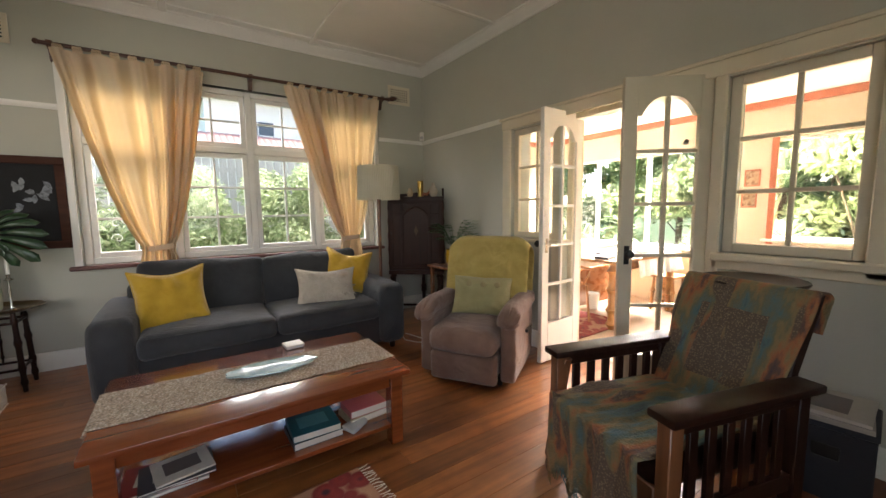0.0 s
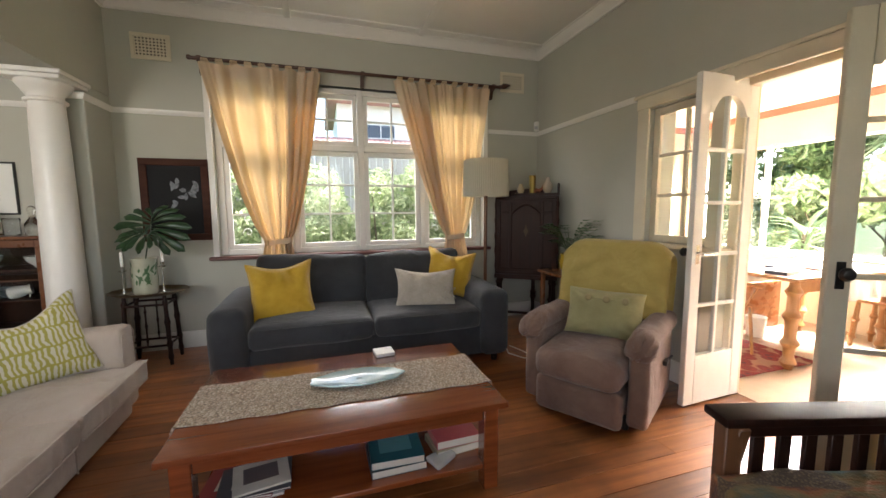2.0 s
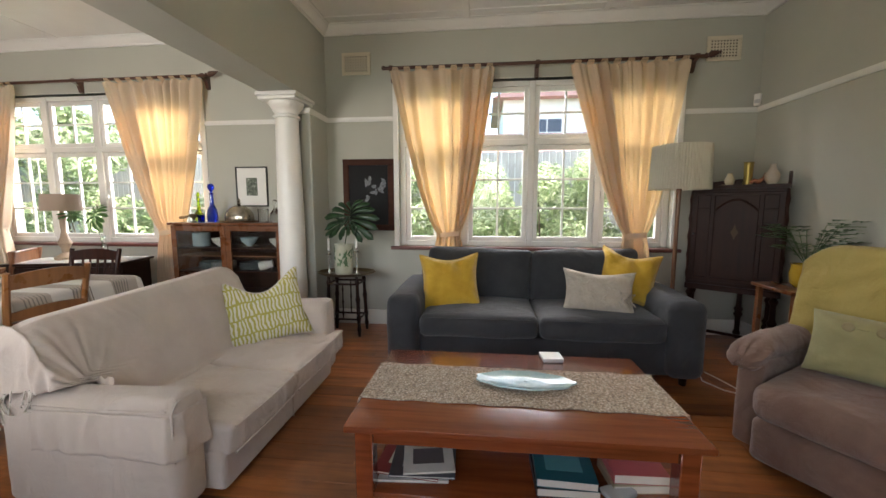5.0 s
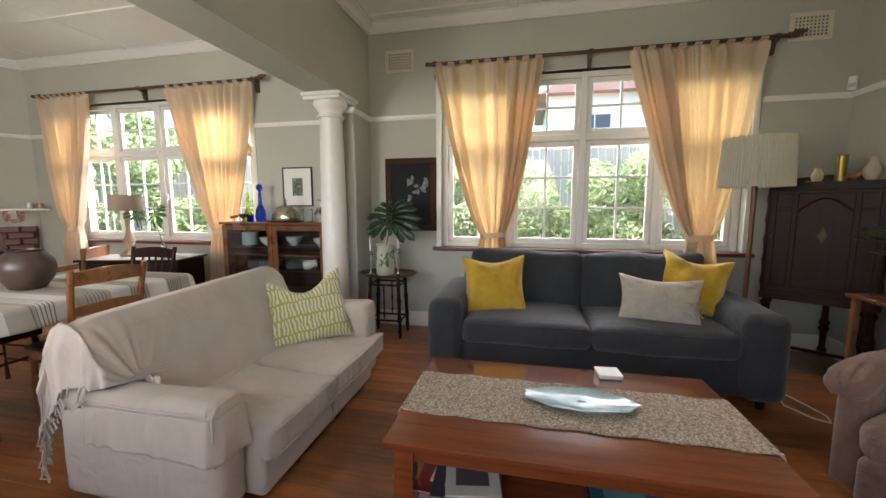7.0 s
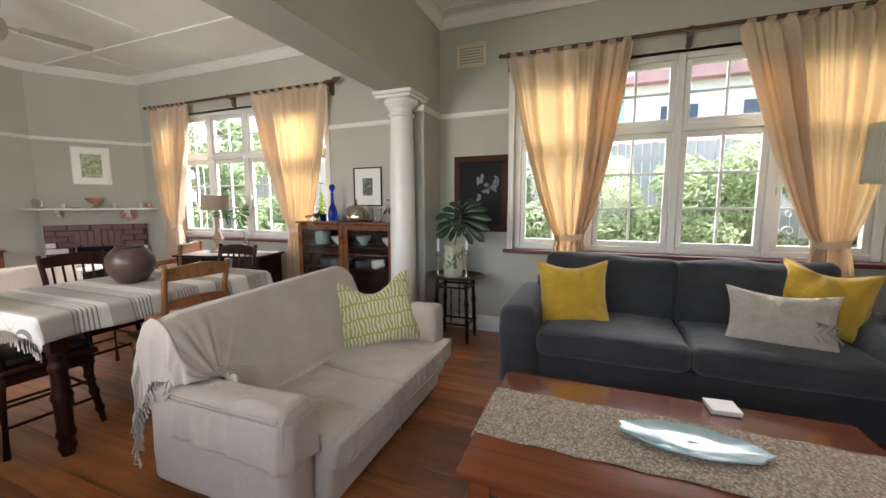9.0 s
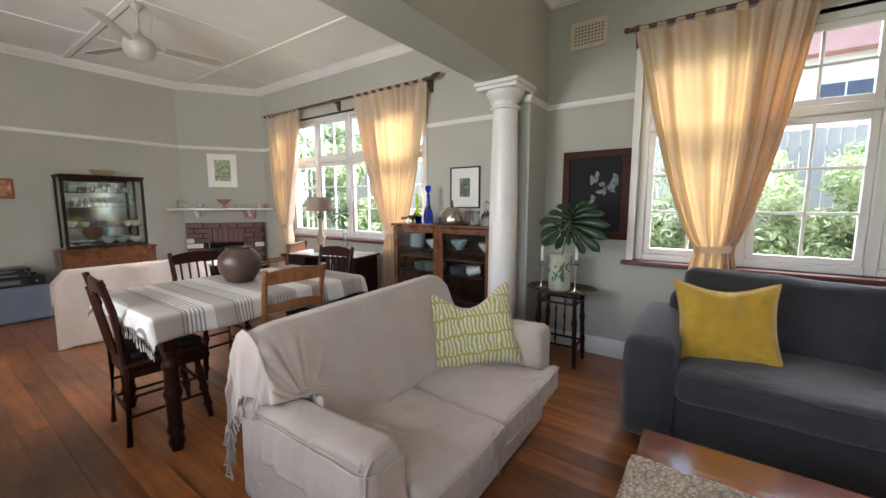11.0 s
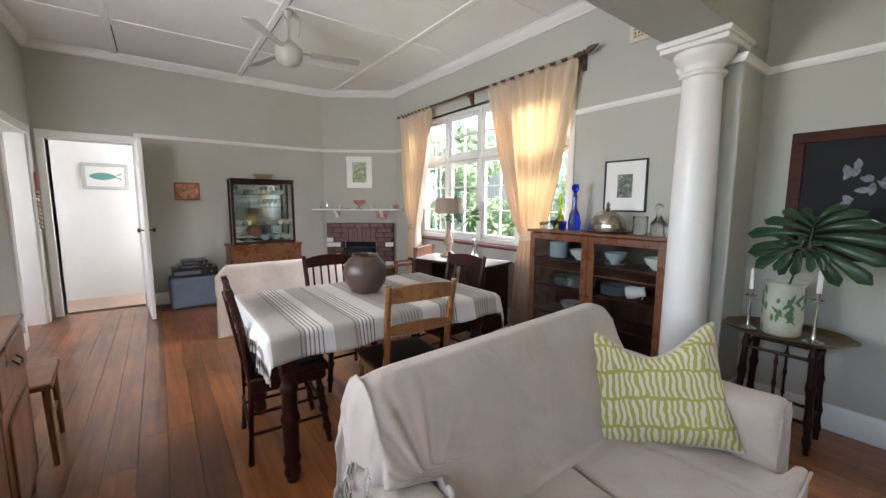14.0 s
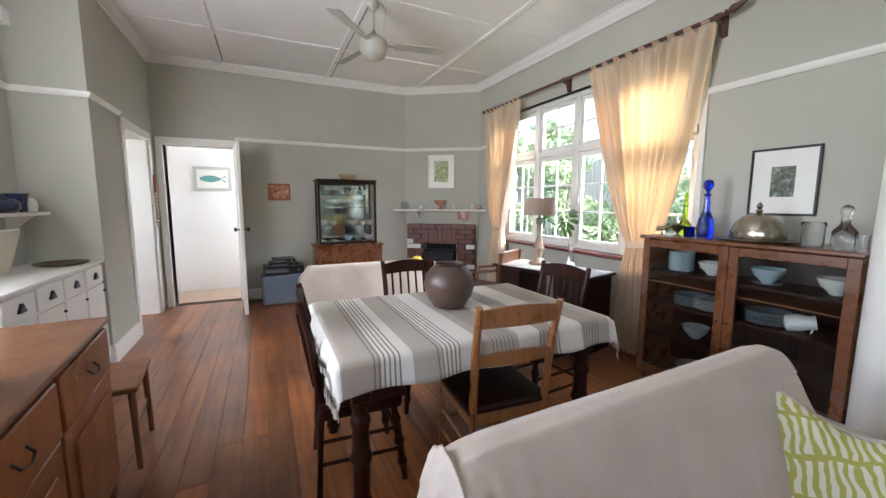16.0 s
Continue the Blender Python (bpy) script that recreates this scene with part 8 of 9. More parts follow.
# ---- china cabinet ----
def china_cabinet():
    c = thing("china_cabinet", pose(XW + 0.22, 2.47, 0, 0, 0, 90), "red-brown wooden china cabinet with a glazed top full of crockery", "china cabinet")
    w, d = 0.96, 0.42
    part("base", box(bmesh.new(), (-w / 2 + 0.01, -d / 2 + 0.015, 0.08), (w / 2 - 0.01, d / 2 - 0.01, 0.74), 0.004), M_TABLE, c)
    part("base_top", box(bmesh.new(), (-w / 2 - 0.01, -d / 2, 0.74), (w / 2 + 0.01, d / 2 - 0.005, 0.765), 0.006), M_TABLE, c)
    for s in (-1, 1):
        bm = box(bmesh.new(), (min(s * 0.03, s * 0.45), -d / 2, 0.12), (max(s * 0.03, s * 0.45), -d / 2 + 0.016, 0.72), 0.003)
        dr = part("door", bm, M_TABLE, c)
        bm = bmesh.new()
        for k in range(2):
            xm = s * (0.13 + 0.2 * k)
            pts = [(xm - 0.08, 0.2)] + [(xm - 0.08 + 0.16 * q / 8, 0.60 + 0.05 * math.sin(math.pi * q / 8)) for q in range(9)] + [(xm + 0.08, 0.2), (xm - 0.08, 0.2)]
            tube(bm, [(a, -d / 2 - 0.003, b) for a, b in pts], 0.006, 5)
        part("carving", bm, M_TABLE, dr)
    bm = bmesh.new()
    for k in range(5):
        box(bm, (-0.022 + 0.0095 * k, -d / 2 - 0.004, 0.2), (-0.017 + 0.0095 * k, -d / 2 + 0.001, 0.64))
    part("fluting", bm, M_TABLE, c)
    u = 0.39
    z0, z1 = 0.765, 1.64
    yf, yb = -d / 2 + 0.06, d / 2 - 0.02
    bm = bmesh.new()
    for s in (-1, 1):
        box(bm, (s * u - 0.016, yf, z0), (s * u + 0.016, yf + 0.03, z1), 0.004)
        box(bm, (s * u - 0.012, yb - 0.03, z0), (s * u + 0.012, yb, z1), 0.004)
    box(bm, (-u, yf, z0), (u, yf + 0.028, z0 + 0.04), 0.004)
    box(bm, (-u, yf, z1 - 0.03), (u, yf + 0.028, z1), 0.004)
    box(bm, (-u - 0.025, yf - 0.015, z1), (u + 0.025, yb + 0.01, z1 + 0.03), 0.008)
    part("frame", bm, M_DARKW, c)
    part("mirror_back", box(bmesh.new(), (-u + 0.012, yb - 0.008, z0 + 0.01), (u - 0.012, yb - 0.003, z1 - 0.005)), plain("old_mirror", (0.80, 0.90, 0.88), 0.07, 1.0), c)
    part("pane", box(bmesh.new(), (-u + 0.016, yf + 0.012, z0 + 0.04), (u - 0.016, yf + 0.015, z1 - 0.03)), M_GLASS, c, smooth=0)
    for s in (-1, 1):
        part("pane", box(bmesh.new(), (s * u - 0.0015, yf + 0.03, z0), (s * u + 0.0015, yb - 0.03, z1)), M_GLASS, c, smooth=0)
    for z in (1.02, 1.27, 1.46):
        part("shelf", box(bmesh.new(), (-u + 0.014, yf + 0.04, z), (u - 0.014, yb - 0.01, z + 0.006)), M_GLASS, c, smooth=0)
    feet(c, [(-w / 2 + 0.05, -d / 2 + 0.05), (w / 2 - 0.05, -d / 2 + 0.05), (-w / 2 + 0.05, d / 2 - 0.05), (w / 2 - 0.05, d / 2 - 0.05)], 0.03, 0.08, M_TABLE)
    rr = random.Random(11)
    cols = [M_CHINAW, M_CHINA, M_CLEAR, plain("sage_china", (0.30, 0.38, 0.30), 0.25), plain("cream_china", (0.6, 0.52, 0.38), 0.25), plain("brown_china", (0.18, 0.09, 0.05), 0.3)]
    for z, kinds in ((0.806, "bpb"), (1.027, "cbcp"), (1.277, "gggg"), (1.467, "ggc")):
        x = -u + 0.07
        while x < u - 0.06:
            k = rr.choice(kinds)
            m = rr.choice(cols)
            y = rr.uniform(-0.02, 0.06)
            q = pose(XW + 0.22, 2.47, 0, 0, 0, 90) @ Vector((x, y, z))
            if k == "g":
                pot("glass", q.x, q.y, q.z, [(0.025, 0), (0.025, 0.003), (0.004, 0.01), (0.004, 0.05), (0.026, 0.07), (0.028, 0.12), (0.025, 0.12), (0.02, 0.07)], M_CLEAR, "stemmed glass inside the china cabinet", "glass", 12, "cabinet crockery")
                x += 0.062
            elif k == "c":
                pot("cup", q.x, q.y, q.z, [(0.02, 0), (0.035, 0.03), (0.04, 0.06), (0.036, 0.06), (0.02, 0.01)], m, "small cup inside the china cabinet", "cup", 14, "cabinet crockery")
                x += 0.085
            elif k == "b":
                pot("bowl", q.x, q.y, q.z, [(0.03, 0), (0.06, 0.03), (0.075, 0.07), (0.07, 0.07), (0.03, 0.01)], m, "bowl inside the china cabinet", "bowl", 18, "cabinet crockery")
                x += 0.15
            else:
                p = thing("plate", Matrix.Translation(q + Vector((-0.05, 0, 0))) @ pose(0, 0, 0, -75, 0, 90), "plate propped up inside the china cabinet", "plate", "cabinet crockery")
                part("dish", lathe(bmesh.new(), [(0.04, 0), (0.09, 0.01), (0.092, 0.014), (0.04, 0.005)], 20, pose(0, 0.09, 0)), m, p)
                x += 0.17


china_cabinet()
pot("basket_bowl", XW + 0.24, 2.50, 1.671, [(0.06, 0), (0.10, 0.03), (0.135, 0.07), (0.128, 0.07), (0.09, 0.03), (0.05, 0.01)], plain("straw_weave", (0.42, 0.30, 0.16), 0.8), "round woven straw bowl on top of the cabinet", "bowl", 24)
_o = thing("ottoman", pose(XW + 0.26, 1.60, 0, 0, 0, 2), "blue-grey upholstered storage box against the wall", "ottoman")
part("body", rbox(bmesh.new(), (0.42, 0.56, 0.39), 0.04, pose(0, 0, 0.20)), surface("blue_grey_cloth", (0.10, 0.12, 0.155), (0.13, 0.15, 0.19), 5, 0.9, fine=200), _o)
for _w, _h, _z, _l2 in ((0.50, 0.11, 0.396, "wide black stereo amplifier on the upholstered box"), (0.36, 0.045, 0.507, "black disc player on top of the amplifier"), (0.28, 0.05, 0.553, "small black radio tuner at the top of the stack")):
    _a = thing("hifi_unit", pose(XW + 0.26, 1.60, _z, 0, 0, 2), _l2, "stereo unit", "hi-fi units")
    part("case", box(bmesh.new(), (-0.15, -_w / 2, 0.004), (0.15, _w / 2, _h), 0.004), M_BLACK, _a)
    _bm = bmesh.new()
    box(_bm, (0.15, -_w / 2 + 0.02, _h * 0.3), (0.152, _w * 0.1, _h * 0.7))
    part("display", _bm, plain("grey_display", (0.15, 0.16, 0.17), 0.2), _a)
    part("dial", lathe(bmesh.new(), [(0.012, 0), (0.012, 0.012), (0.002, 0.013)], 12, frame_to((0.15, _w * 0.35, _h * 0.5), (1, _w * 0.35, _h * 0.5))), M_SILVER, _a)
picture("framed_print", pose(XW + 0.003, 1.60, 1.492, 0, 0, 90), 0.285, 0.23, 0.022, plain("copper_frame", (0.30, 0.12, 0.06), 0.4, 0.4), "small brown and orange print in a copper-coloured frame", 0, None, None, blot("amber_print", [(0.35, (0.12, 0.04, 0.02)), (0.55, (0.5, 0.22, 0.10)), (0.7, (0.6, 0.42, 0.3))], 14), 0.02)


# ---- ceiling fan ----
_f = thing("ceiling_fan", pose(-4.55, 2.35, 0), "cream three-bladed ceiling fan hanging from a rod", "ceiling fan")
# cream greyed down so the colour holds the blades' shadowed undersides
M_FAN = plain("fan_shaded_enamel", (0.42, 0.40, 0.34), 0.4)
part("canopy", lathe(bmesh.new(), [(0.02, 3.02), (0.05, 3.06), (0.06, 3.12), (0.06, ZC)], 20), M_FAN, _f)
part("rod", rod(bmesh.new(), (0, 0, 2.82), (0, 0, 3.04), 0.012), M_FAN, _f)
part("motor", lathe(bmesh.new(), [(0.012, 2.60), (0.03, 2.605), (0.09, 2.63), (0.12, 2.68), (0.125, 2.73), (0.115, 2.77), (0.08, 2.80), (0.03, 2.83), (0.015, 2.86)], 28), M_FAN, _f)
for _a in (80, 198, 318):
    _m = Matrix.Rotation(radians(_a), 4, "Z")
    _bm = sheet(bmesh.new(), lambda u, v: (0.19 + 0.47 * u, (v - 0.5) * (0.085 + 0.035 * u) * (1 if u < 0.93 else 0.75), 2.745 - (v - 0.5) * 0.02), 12, 4, 0.006, _m)
    _bl = part("blade", _bm, M_FAN, _f)
    _bm = box(bmesh.new(), (0.10, -0.02, 2.738), (0.25, 0.02, 2.744), 0.001, _m)
    part("blade_arm", _bm, M_FAN, _bl)
part("pull_chain", tube(bmesh.new(), [(0.07, 0.07, 2.85), (0.09, 0.09, 3.0), (0.05, 0.05, 3.1)], 0.003), M_FAN, _f)

# ---- dresser in the recess ----
_d = thing("kitchen_dresser", pose(-4.32, -0.035, 0), "white painted kitchen dresser with drawers and cup handles", "dresser")
part("body", box(bmesh.new(), (-0.67, -0.20, 0.0), (0.67, 0.205, 0.86), 0.004), M_WHITE, _d)
part("top", box(bmesh.new(), (-0.675, -0.21, 0.86), (0.68, 0.23, 0.885), 0.005), M_WHITE, _d)
for _k in range(4):
    _x = -0.66 + 0.335 * _k
    part("drawer", box(bmesh.new(), (_x + 0.008, 0.205, 0.71), (_x + 0.322, 0.222, 0.845), 0.004), M_WHITE, _d)
    part("cupboard_door", box(bmesh.new(), (_x + 0.008, 0.205, 0.06), (_x + 0.322, 0.222, 0.695), 0.004), M_WHITE, _d)
    part("drawer_pull", prism(bmesh.new(), [(-0.035, -0.02), (0.035, -0.02), (0.0, 0.03)], 0, 0.016, Matrix.Translation((_x + 0.165, 0.222, 0.775)) @ Matrix(((1, 0, 0, 0), (0, 0, 1, 0), (0, 1, 0, 0), (0, 0, 0, 1)))), M_BLACK, _d, "small black triangular pull")
    part("knob", lathe(bmesh.new(), [(0.006, 0), (0.012, 0.01), (0.003, 0.018)], 10, frame_to((_x + 0.03, 0.222, 0.64), (_x + 0.03, 2, 0.64))), M_BLACK, _d)
_d = thing("wall_shelf", pose(-4.30, -0.26, 1.25), "white painted wall shelf above the dresser", "shelf")
part("board", box(bmesh.new(), (-0.62, 0.0, 0.0), (0.62, 0.20, 0.022), 0.004), M_WHITE, _d)
for _s in (-0.5, 0.5):
    part("bracket", prism(bmesh.new(), [(0, 0), (0.15, 0), (0, -0.14)], -0.012, 0.012, Matrix.Translation((_s, 0, 0)) @ Matrix(((0, 0, 1, 0), (1, 0, 0, 0), (0, 1, 0, 0), (0, 0, 0, 1)))), M_WHITE, _d)
M_NAVY = plain("navy_enamel", (0.012, 0.018, 0.06), 0.2, coat=0.5)
pot("enamel_jug", -4.72, -0.16, 1.273, [(0.05, 0), (0.055, 0.02), (0.055, 0.11), (0.07, 0.13), (0.065, 0.13), (0.05, 0.03)], M_NAVY, "dark navy enamel jug with a flared rim", "jug")
pot("casserole", -4.52, -0.15, 1.273, [(0.07, 0), (0.09, 0.03), (0.09, 0.07), (0.07, 0.09), (0.02, 0.10), (0.012, 0.12)], M_NAVY, "dark round enamel casserole with a lid", "pot")
pot("casserole", -4.30, -0.15, 1.273, [(0.06, 0), (0.08, 0.03), (0.08, 0.06), (0.06, 0.075), (0.02, 0.08)], M_BLACK, "small black casserole with a lid", "pot")
pot("jar", -4.85, -0.15, 1.273, [(0.04, 0), (0.05, 0.04), (0.045, 0.08), (0.03, 0.10)], M_CHINAW, "small pale ceramic jar", "jar")
pot("round_tray", -4.75, 0.03, 0.886, [(0.12, 0), (0.15, 0.01), (0.155, 0.02), (0.15, 0.02), (0.1, 0.006)], M_TRAY, "round tarnished metal tray on the dresser", "tray", 30)
_p = thing("chopping_board", pose(-4.30, -0.13, 0.886, -16, 0, 0), "pale chopping board leaning against the wall", "chopping board")
part("board", box(bmesh.new(), (-0.15, -0.012, 0), (0.15, 0.012, 0.30), 0.008), M_CREAM, _p)
_c = thing("wall_clock", pose(-4.42, -0.258, 1.78), "round wall clock with a pale printed face", "clock")
part("case", lathe(bmesh.new(), [(0.17, 0), (0.175, 0.012), (0.17, 0.03), (0.155, 0.032)], 36, frame_to((0, 0, 0), (0, 1, 0))), plain("clock_rim", (0.22, 0.24, 0.22), 0.4), _c)
part("dial", lathe(bmesh.new(), [(0.154, 0.028), (0.15, 0.034)], 36, frame_to((0, 0, 0), (0, 1, 0))), blot("map_face", [(0.45, (0.5, 0.5, 0.42)), (0.6, (0.3, 0.3, 0.24))], 16), _c)
part("clock_hand", box(bmesh.new(), (-0.004, 0.036, 0), (0.004, 0.038, 0.11)), M_BLACK, _c)
_p = thing("dried_chillies", pose(-6.66, YD + 0.03, 1.35), "strings of dried red chillies and garlic hanging by the door", "hanging strings")
_bm = bmesh.new()
_rng = random.Random(9)
for _k in range(22):
    _z = 0.32 - 0.010 * _k
    _x = _rng.uniform(-0.02, 0.02)
    tube(_bm, [(_x, 0, _z), (_x + _rng.uniform(-0.03, 0.03), 0.01, _z - 0.05)], [0.010, 0.004], 6)
part("chillies", _bm, plain("dried_chilli", (0.35, 0.06, 0.03), 0.4), _p)
_bm = bmesh.new()
for _k in range(9):
    lathe(_bm, [(0.004, 0), (0.022, 0.012), (0.02, 0.03), (0.004, 0.045)], 8, pose(_rng.uniform(-0.015, 0.015), 0, 0.08 - 0.048 * _k))
part("garlic", _bm, plain("garlic_skin", (0.55, 0.47, 0.35), 0.6), _p)

# ---- sideboard and stool near the camera's end ----
M_SIDE = wood("orange_brown_varnish", (0.17, 0.050, 0.012), (0.34, 0.115, 0.028), 0.32, 2, 0.35)
SBM = pose(-2.55, 0.60, 0, 0, 0, 5)
_d = thing("sideboard", SBM, "orange-brown wooden sideboard with drawers and panelled doors", "sideboard")
part("body", box(bmesh.new(), (-0.60, -0.22, 0.10), (0.60, 0.18, 0.815), 0.004), M_MEDW, _d)
part("top", box(bmesh.new(), (-0.625, -0.23, 0.815), (0.625, 0.20, 0.84), 0.008, seg=2), M_MEDW, _d)
for _k in range(2):
    _x = -0.59 + 0.595 * _k
    _dr = part("drawer", box(bmesh.new(), (_x + 0.01, 0.18, 0.62), (_x + 0.575, 0.197, 0.80), 0.004), M_SIDE, _d)
    part("handle", tube(bmesh.new(), [(_x + 0.25, 0.198, 0.73), (_x + 0.25, 0.215, 0.71), (_x + 0.29, 0.22, 0.70), (_x + 0.33, 0.215, 0.71), (_x + 0.33, 0.198, 0.73)], 0.004), M_BLACK, _dr)
    _dr = part("door", box(box(bmesh.new(), (_x + 0.01, 0.18, 0.12), (_x + 0.575, 0.192, 0.61), 0.003), (_x + 0.08, 0.192, 0.19), (_x + 0.505, 0.200, 0.54), 0.006), M_SIDE, _d)
for _x in (-0.57, 0.57):
    for _y in (-0.19, 0.15):
        part("leg", box(bmesh.new(), (_x - 0.025, _y - 0.025, 0), (_x + 0.025, _y + 0.025, 0.10), 0.004), M_MEDW, _d)
_q = SBM @ Vector((0.12, 0.0, 0.84))
pot("bowl", _q.x, _q.y, _q.z, [(0.04, 0), (0.05, 0.01), (0.09, 0.06), (0.12, 0.12), (0.115, 0.12), (0.08, 0.06), (0.03, 0.012)], M_CHINA, "pale blue-green ceramic bowl on the sideboard", "bowl", 30)
_s = thing("stool", pose(-3.50, 0.58, 0, 0, 0, 5), "plain brown wooden stool with a woven seat", "stool")
part("seat", box(bmesh.new(), (-0.21, -0.19, 0.41), (0.21, 0.19, 0.445), 0.008), M_MEDW, _s)
for _x in (-0.18, 0.18):
    for _y in (-0.16, 0.16):
        part("leg", rod(bmesh.new(), (_x * 1.05, _y * 1.05, 0), (_x, _y, 0.415), 0.013, 0.017), M_MEDW, _s)
for _y in (-0.16, 0.16):
    part("stretcher", rod(bmesh.new(), (-0.18, _y, 0.2), (0.18, _y, 0.2), 0.009), M_MEDW, _s)

# passage picture of a fish
_p = picture("framed_print", pose(-7.847, 0.715, 1.70, 0, 0, 90), 0.50, 0.36, 0.045, plain("grey_lime_frame", (0.5, 0.5, 0.47), 0.6), "watercolour of a blue-green fish in a pale grey frame", 0, None, None, M_WHITE, 0.02)
_bm = bmesh.new()
sheet(_bm, lambda u, v: (-0.17 + 0.28 * u, -0.013, (v - 0.5) * 0.10 * math.sin(math.pi * (0.06 + 0.90 * u)) ** 0.8), 20, 4)
for _s in (-1, 1):
    sheet(_bm, lambda u, v: (0.10 + 0.07 * u, -0.0135, _s * (0.005 + 0.05 * u) * (0.5 + 0.5 * v)), 4, 2)
part("fish_shape", _bm, plain("sea_green_wash", (0.12, 0.30, 0.28), 0.6), _p)


# ---- by the slatted armchair ----
_d = thing("pedestal_table", pose(2.36, 0.70, 0), "dark round pedestal stand with a dished top", "side table")
part("top", lathe(bmesh.new(), [(0.10, 0.89), (0.21, 0.915), (0.225, 0.935), (0.22, 0.943), (0.18, 0.925), (0.05, 0.918)], 32), M_DARKW, _d)
part("pedestal", turned(bmesh.new(), (0, 0, 0.10), (0, 0, 0.90), 0.028, (0.1, 0.4, 0.85), 14), M_DARKW, _d)
for _k in range(3):
    _a = _k * 2.094 + 0.5
    part("foot", tube(bmesh.new(), [(0.02 * math.cos(_a), 0.02 * math.sin(_a), 0.16), (0.12 * math.cos(_a), 0.12 * math.sin(_a), 0.10), (0.20 * math.cos(_a), 0.20 * math.sin(_a), 0.016)], [0.02, 0.017, 0.014], 8), M_DARKW, _d)
_d = thing("storage_box", pose(2.44, 0.38, 0, 0, 0, 6), "black storage box with paper in it beside the armchair", "box")
part("body", box(bmesh.new(), (-0.165, -0.145, 0.0), (0.165, 0.145, 0.33), 0.006), plain("blue_black_board", (0.02, 0.022, 0.03), 0.6), _d)
part("lid", box(bmesh.new(), (-0.17, -0.15, 0.33), (0.17, 0.15, 0.36), 0.006), plain("blue_black_lid", (0.025, 0.028, 0.038), 0.6), _d)
part("label_plate", box(bmesh.new(), (-0.172, -0.04, 0.20), (-0.165, 0.05, 0.26), 0.002), M_BLACK, _d)
book(2.43, 0.39, 0.361, 0.34, 0.28, 0.022, 8, (0.42, 0.38, 0.33), "worn book with a dark oval drawing on its cover", None)
book(2.435, 0.385, 0.384, 0.32, 0.27, 0.014, 4, (0.58, 0.53, 0.47), "pale magazine with a drawn cover on top of the pile", (0.20, 0.17, 0.16), True)

# ---- sunroom furniture ----
_t = thing("work_table", pose(4.35, 2.62, 0), "brown wooden table with thick turned legs in the sunroom", "table")
part("tabletop", box(bmesh.new(), (-0.72, -0.40, 0.72), (0.72, 0.40, 0.75), 0.006), M_LITEW, _t)
for _x in (-0.62, 0.62):
    for _y in (-0.32, 0.32):
        part("leg", turned(bmesh.new(), (_x, _y, 0), (_x, _y, 0.72), 0.04, (0.08, 0.3, 0.6, 0.88), 14, 1.4), M_LITEW, _t)
_bm = box(bmesh.new(), (-0.62, -0.34, 0.62), (0.62, -0.31, 0.72), 0.002)
part("apron", _bm, M_LITEW, _t)
_c = thing("tablecloth", pose(4.35, 2.62, 0), "white cloth over the end of the sunroom table", "tablecloth")
part("cloth", sheet(bmesh.new(), lambda u, v: (-0.25 + u * 0.99, (v - 0.5) * 0.84 * (1 + 0.02 * math.sin(u * 30)) if abs(v - 0.5) < 0.48 else math.copysign(0.415 + 0.015 * math.sin(u * 40), v - 0.5), 0.755 if abs(v - 0.5) < 0.46 else 0.755 - (abs(v - 0.5) - 0.46) * 5.5), 40, 40, 0.003), M_CHINAW, _c, smooth=60)
_rng = random.Random(21)
for _k in range(7):
    book(3.80 + 0.17 * _k, 2.50 + _rng.uniform(-0.12, 0.2), 0.7605 if _k > 2 else 0.751, 0.21, 0.15, _rng.uniform(0.01, 0.035), _rng.uniform(-30, 30), ((0.03, 0.03, 0.04), (0.5, 0.48, 0.42), (0.12, 0.16, 0.22), (0.45, 0.2, 0.12), (0.6, 0.58, 0.52), (0.05, 0.05, 0.06), (0.4, 0.38, 0.3))[_k], "notebook or papers lying on the sunroom table")
_c = thing("cane_chair", pose(3.62, 2.86, 0, 0, 0, 75), "light bentwood cane armchair with a dark folded cloth", "chair")
part("seat", lathe(bmesh.new(), [(0.20, 0.42), (0.225, 0.43), (0.225, 0.45), (0.20, 0.455)], 24), M_LITEW, _c)
part("back_rail", tube(bmesh.new(), [(-0.28, -0.20, 0.62), (-0.29, 0.05, 0.68), (-0.20, 0.24, 0.76), (0, 0.29, 0.79), (0.20, 0.24, 0.76), (0.29, 0.05, 0.68), (0.28, -0.20, 0.62)], 0.015, 8), M_LITEW, _c)
for _x, _y in ((-0.2, -0.18), (0.2, -0.18), (-0.17, 0.17), (0.17, 0.17)):
    part("leg", rod(bmesh.new(), (_x * 1.15, _y * 1.15, 0), (_x, _y, 0.43), 0.012, 0.015), M_LITEW, _c)
for _x, _y, _z in ((-0.27, -0.18, 0.62), (0.27, -0.18, 0.62), (-0.16, 0.24, 0.76), (0.16, 0.24, 0.76), (0, 0.28, 0.78)):
    part("spindle", rod(bmesh.new(), (_x * 0.75, _y * 0.75, 0.44), (_x, _y, _z), 0.008), M_LITEW, _c)
part("jacket", rbox(bmesh.new(), (0.34, 0.16, 0.14), 0.06, pose(0, 0.12, 0.53), wob=0.03), plain("dark_wool", (0.03, 0.035, 0.045), 0.9), _c, "dark folded cloth")
rug(3.55, 3.05, 0.000, 1.1, 1.5, 0, "faded red patterned rug on the tiled sunroom floor")
_d = thing("waste_bin", pose(4.35, 2.95, 0), "small white round bin under the table", "bin")
part("body", lathe(bmesh.new(), [(0.07, 0), (0.09, 0.20), (0.085, 0.20), (0.065, 0.01)], 20), M_CHINAW, _d)
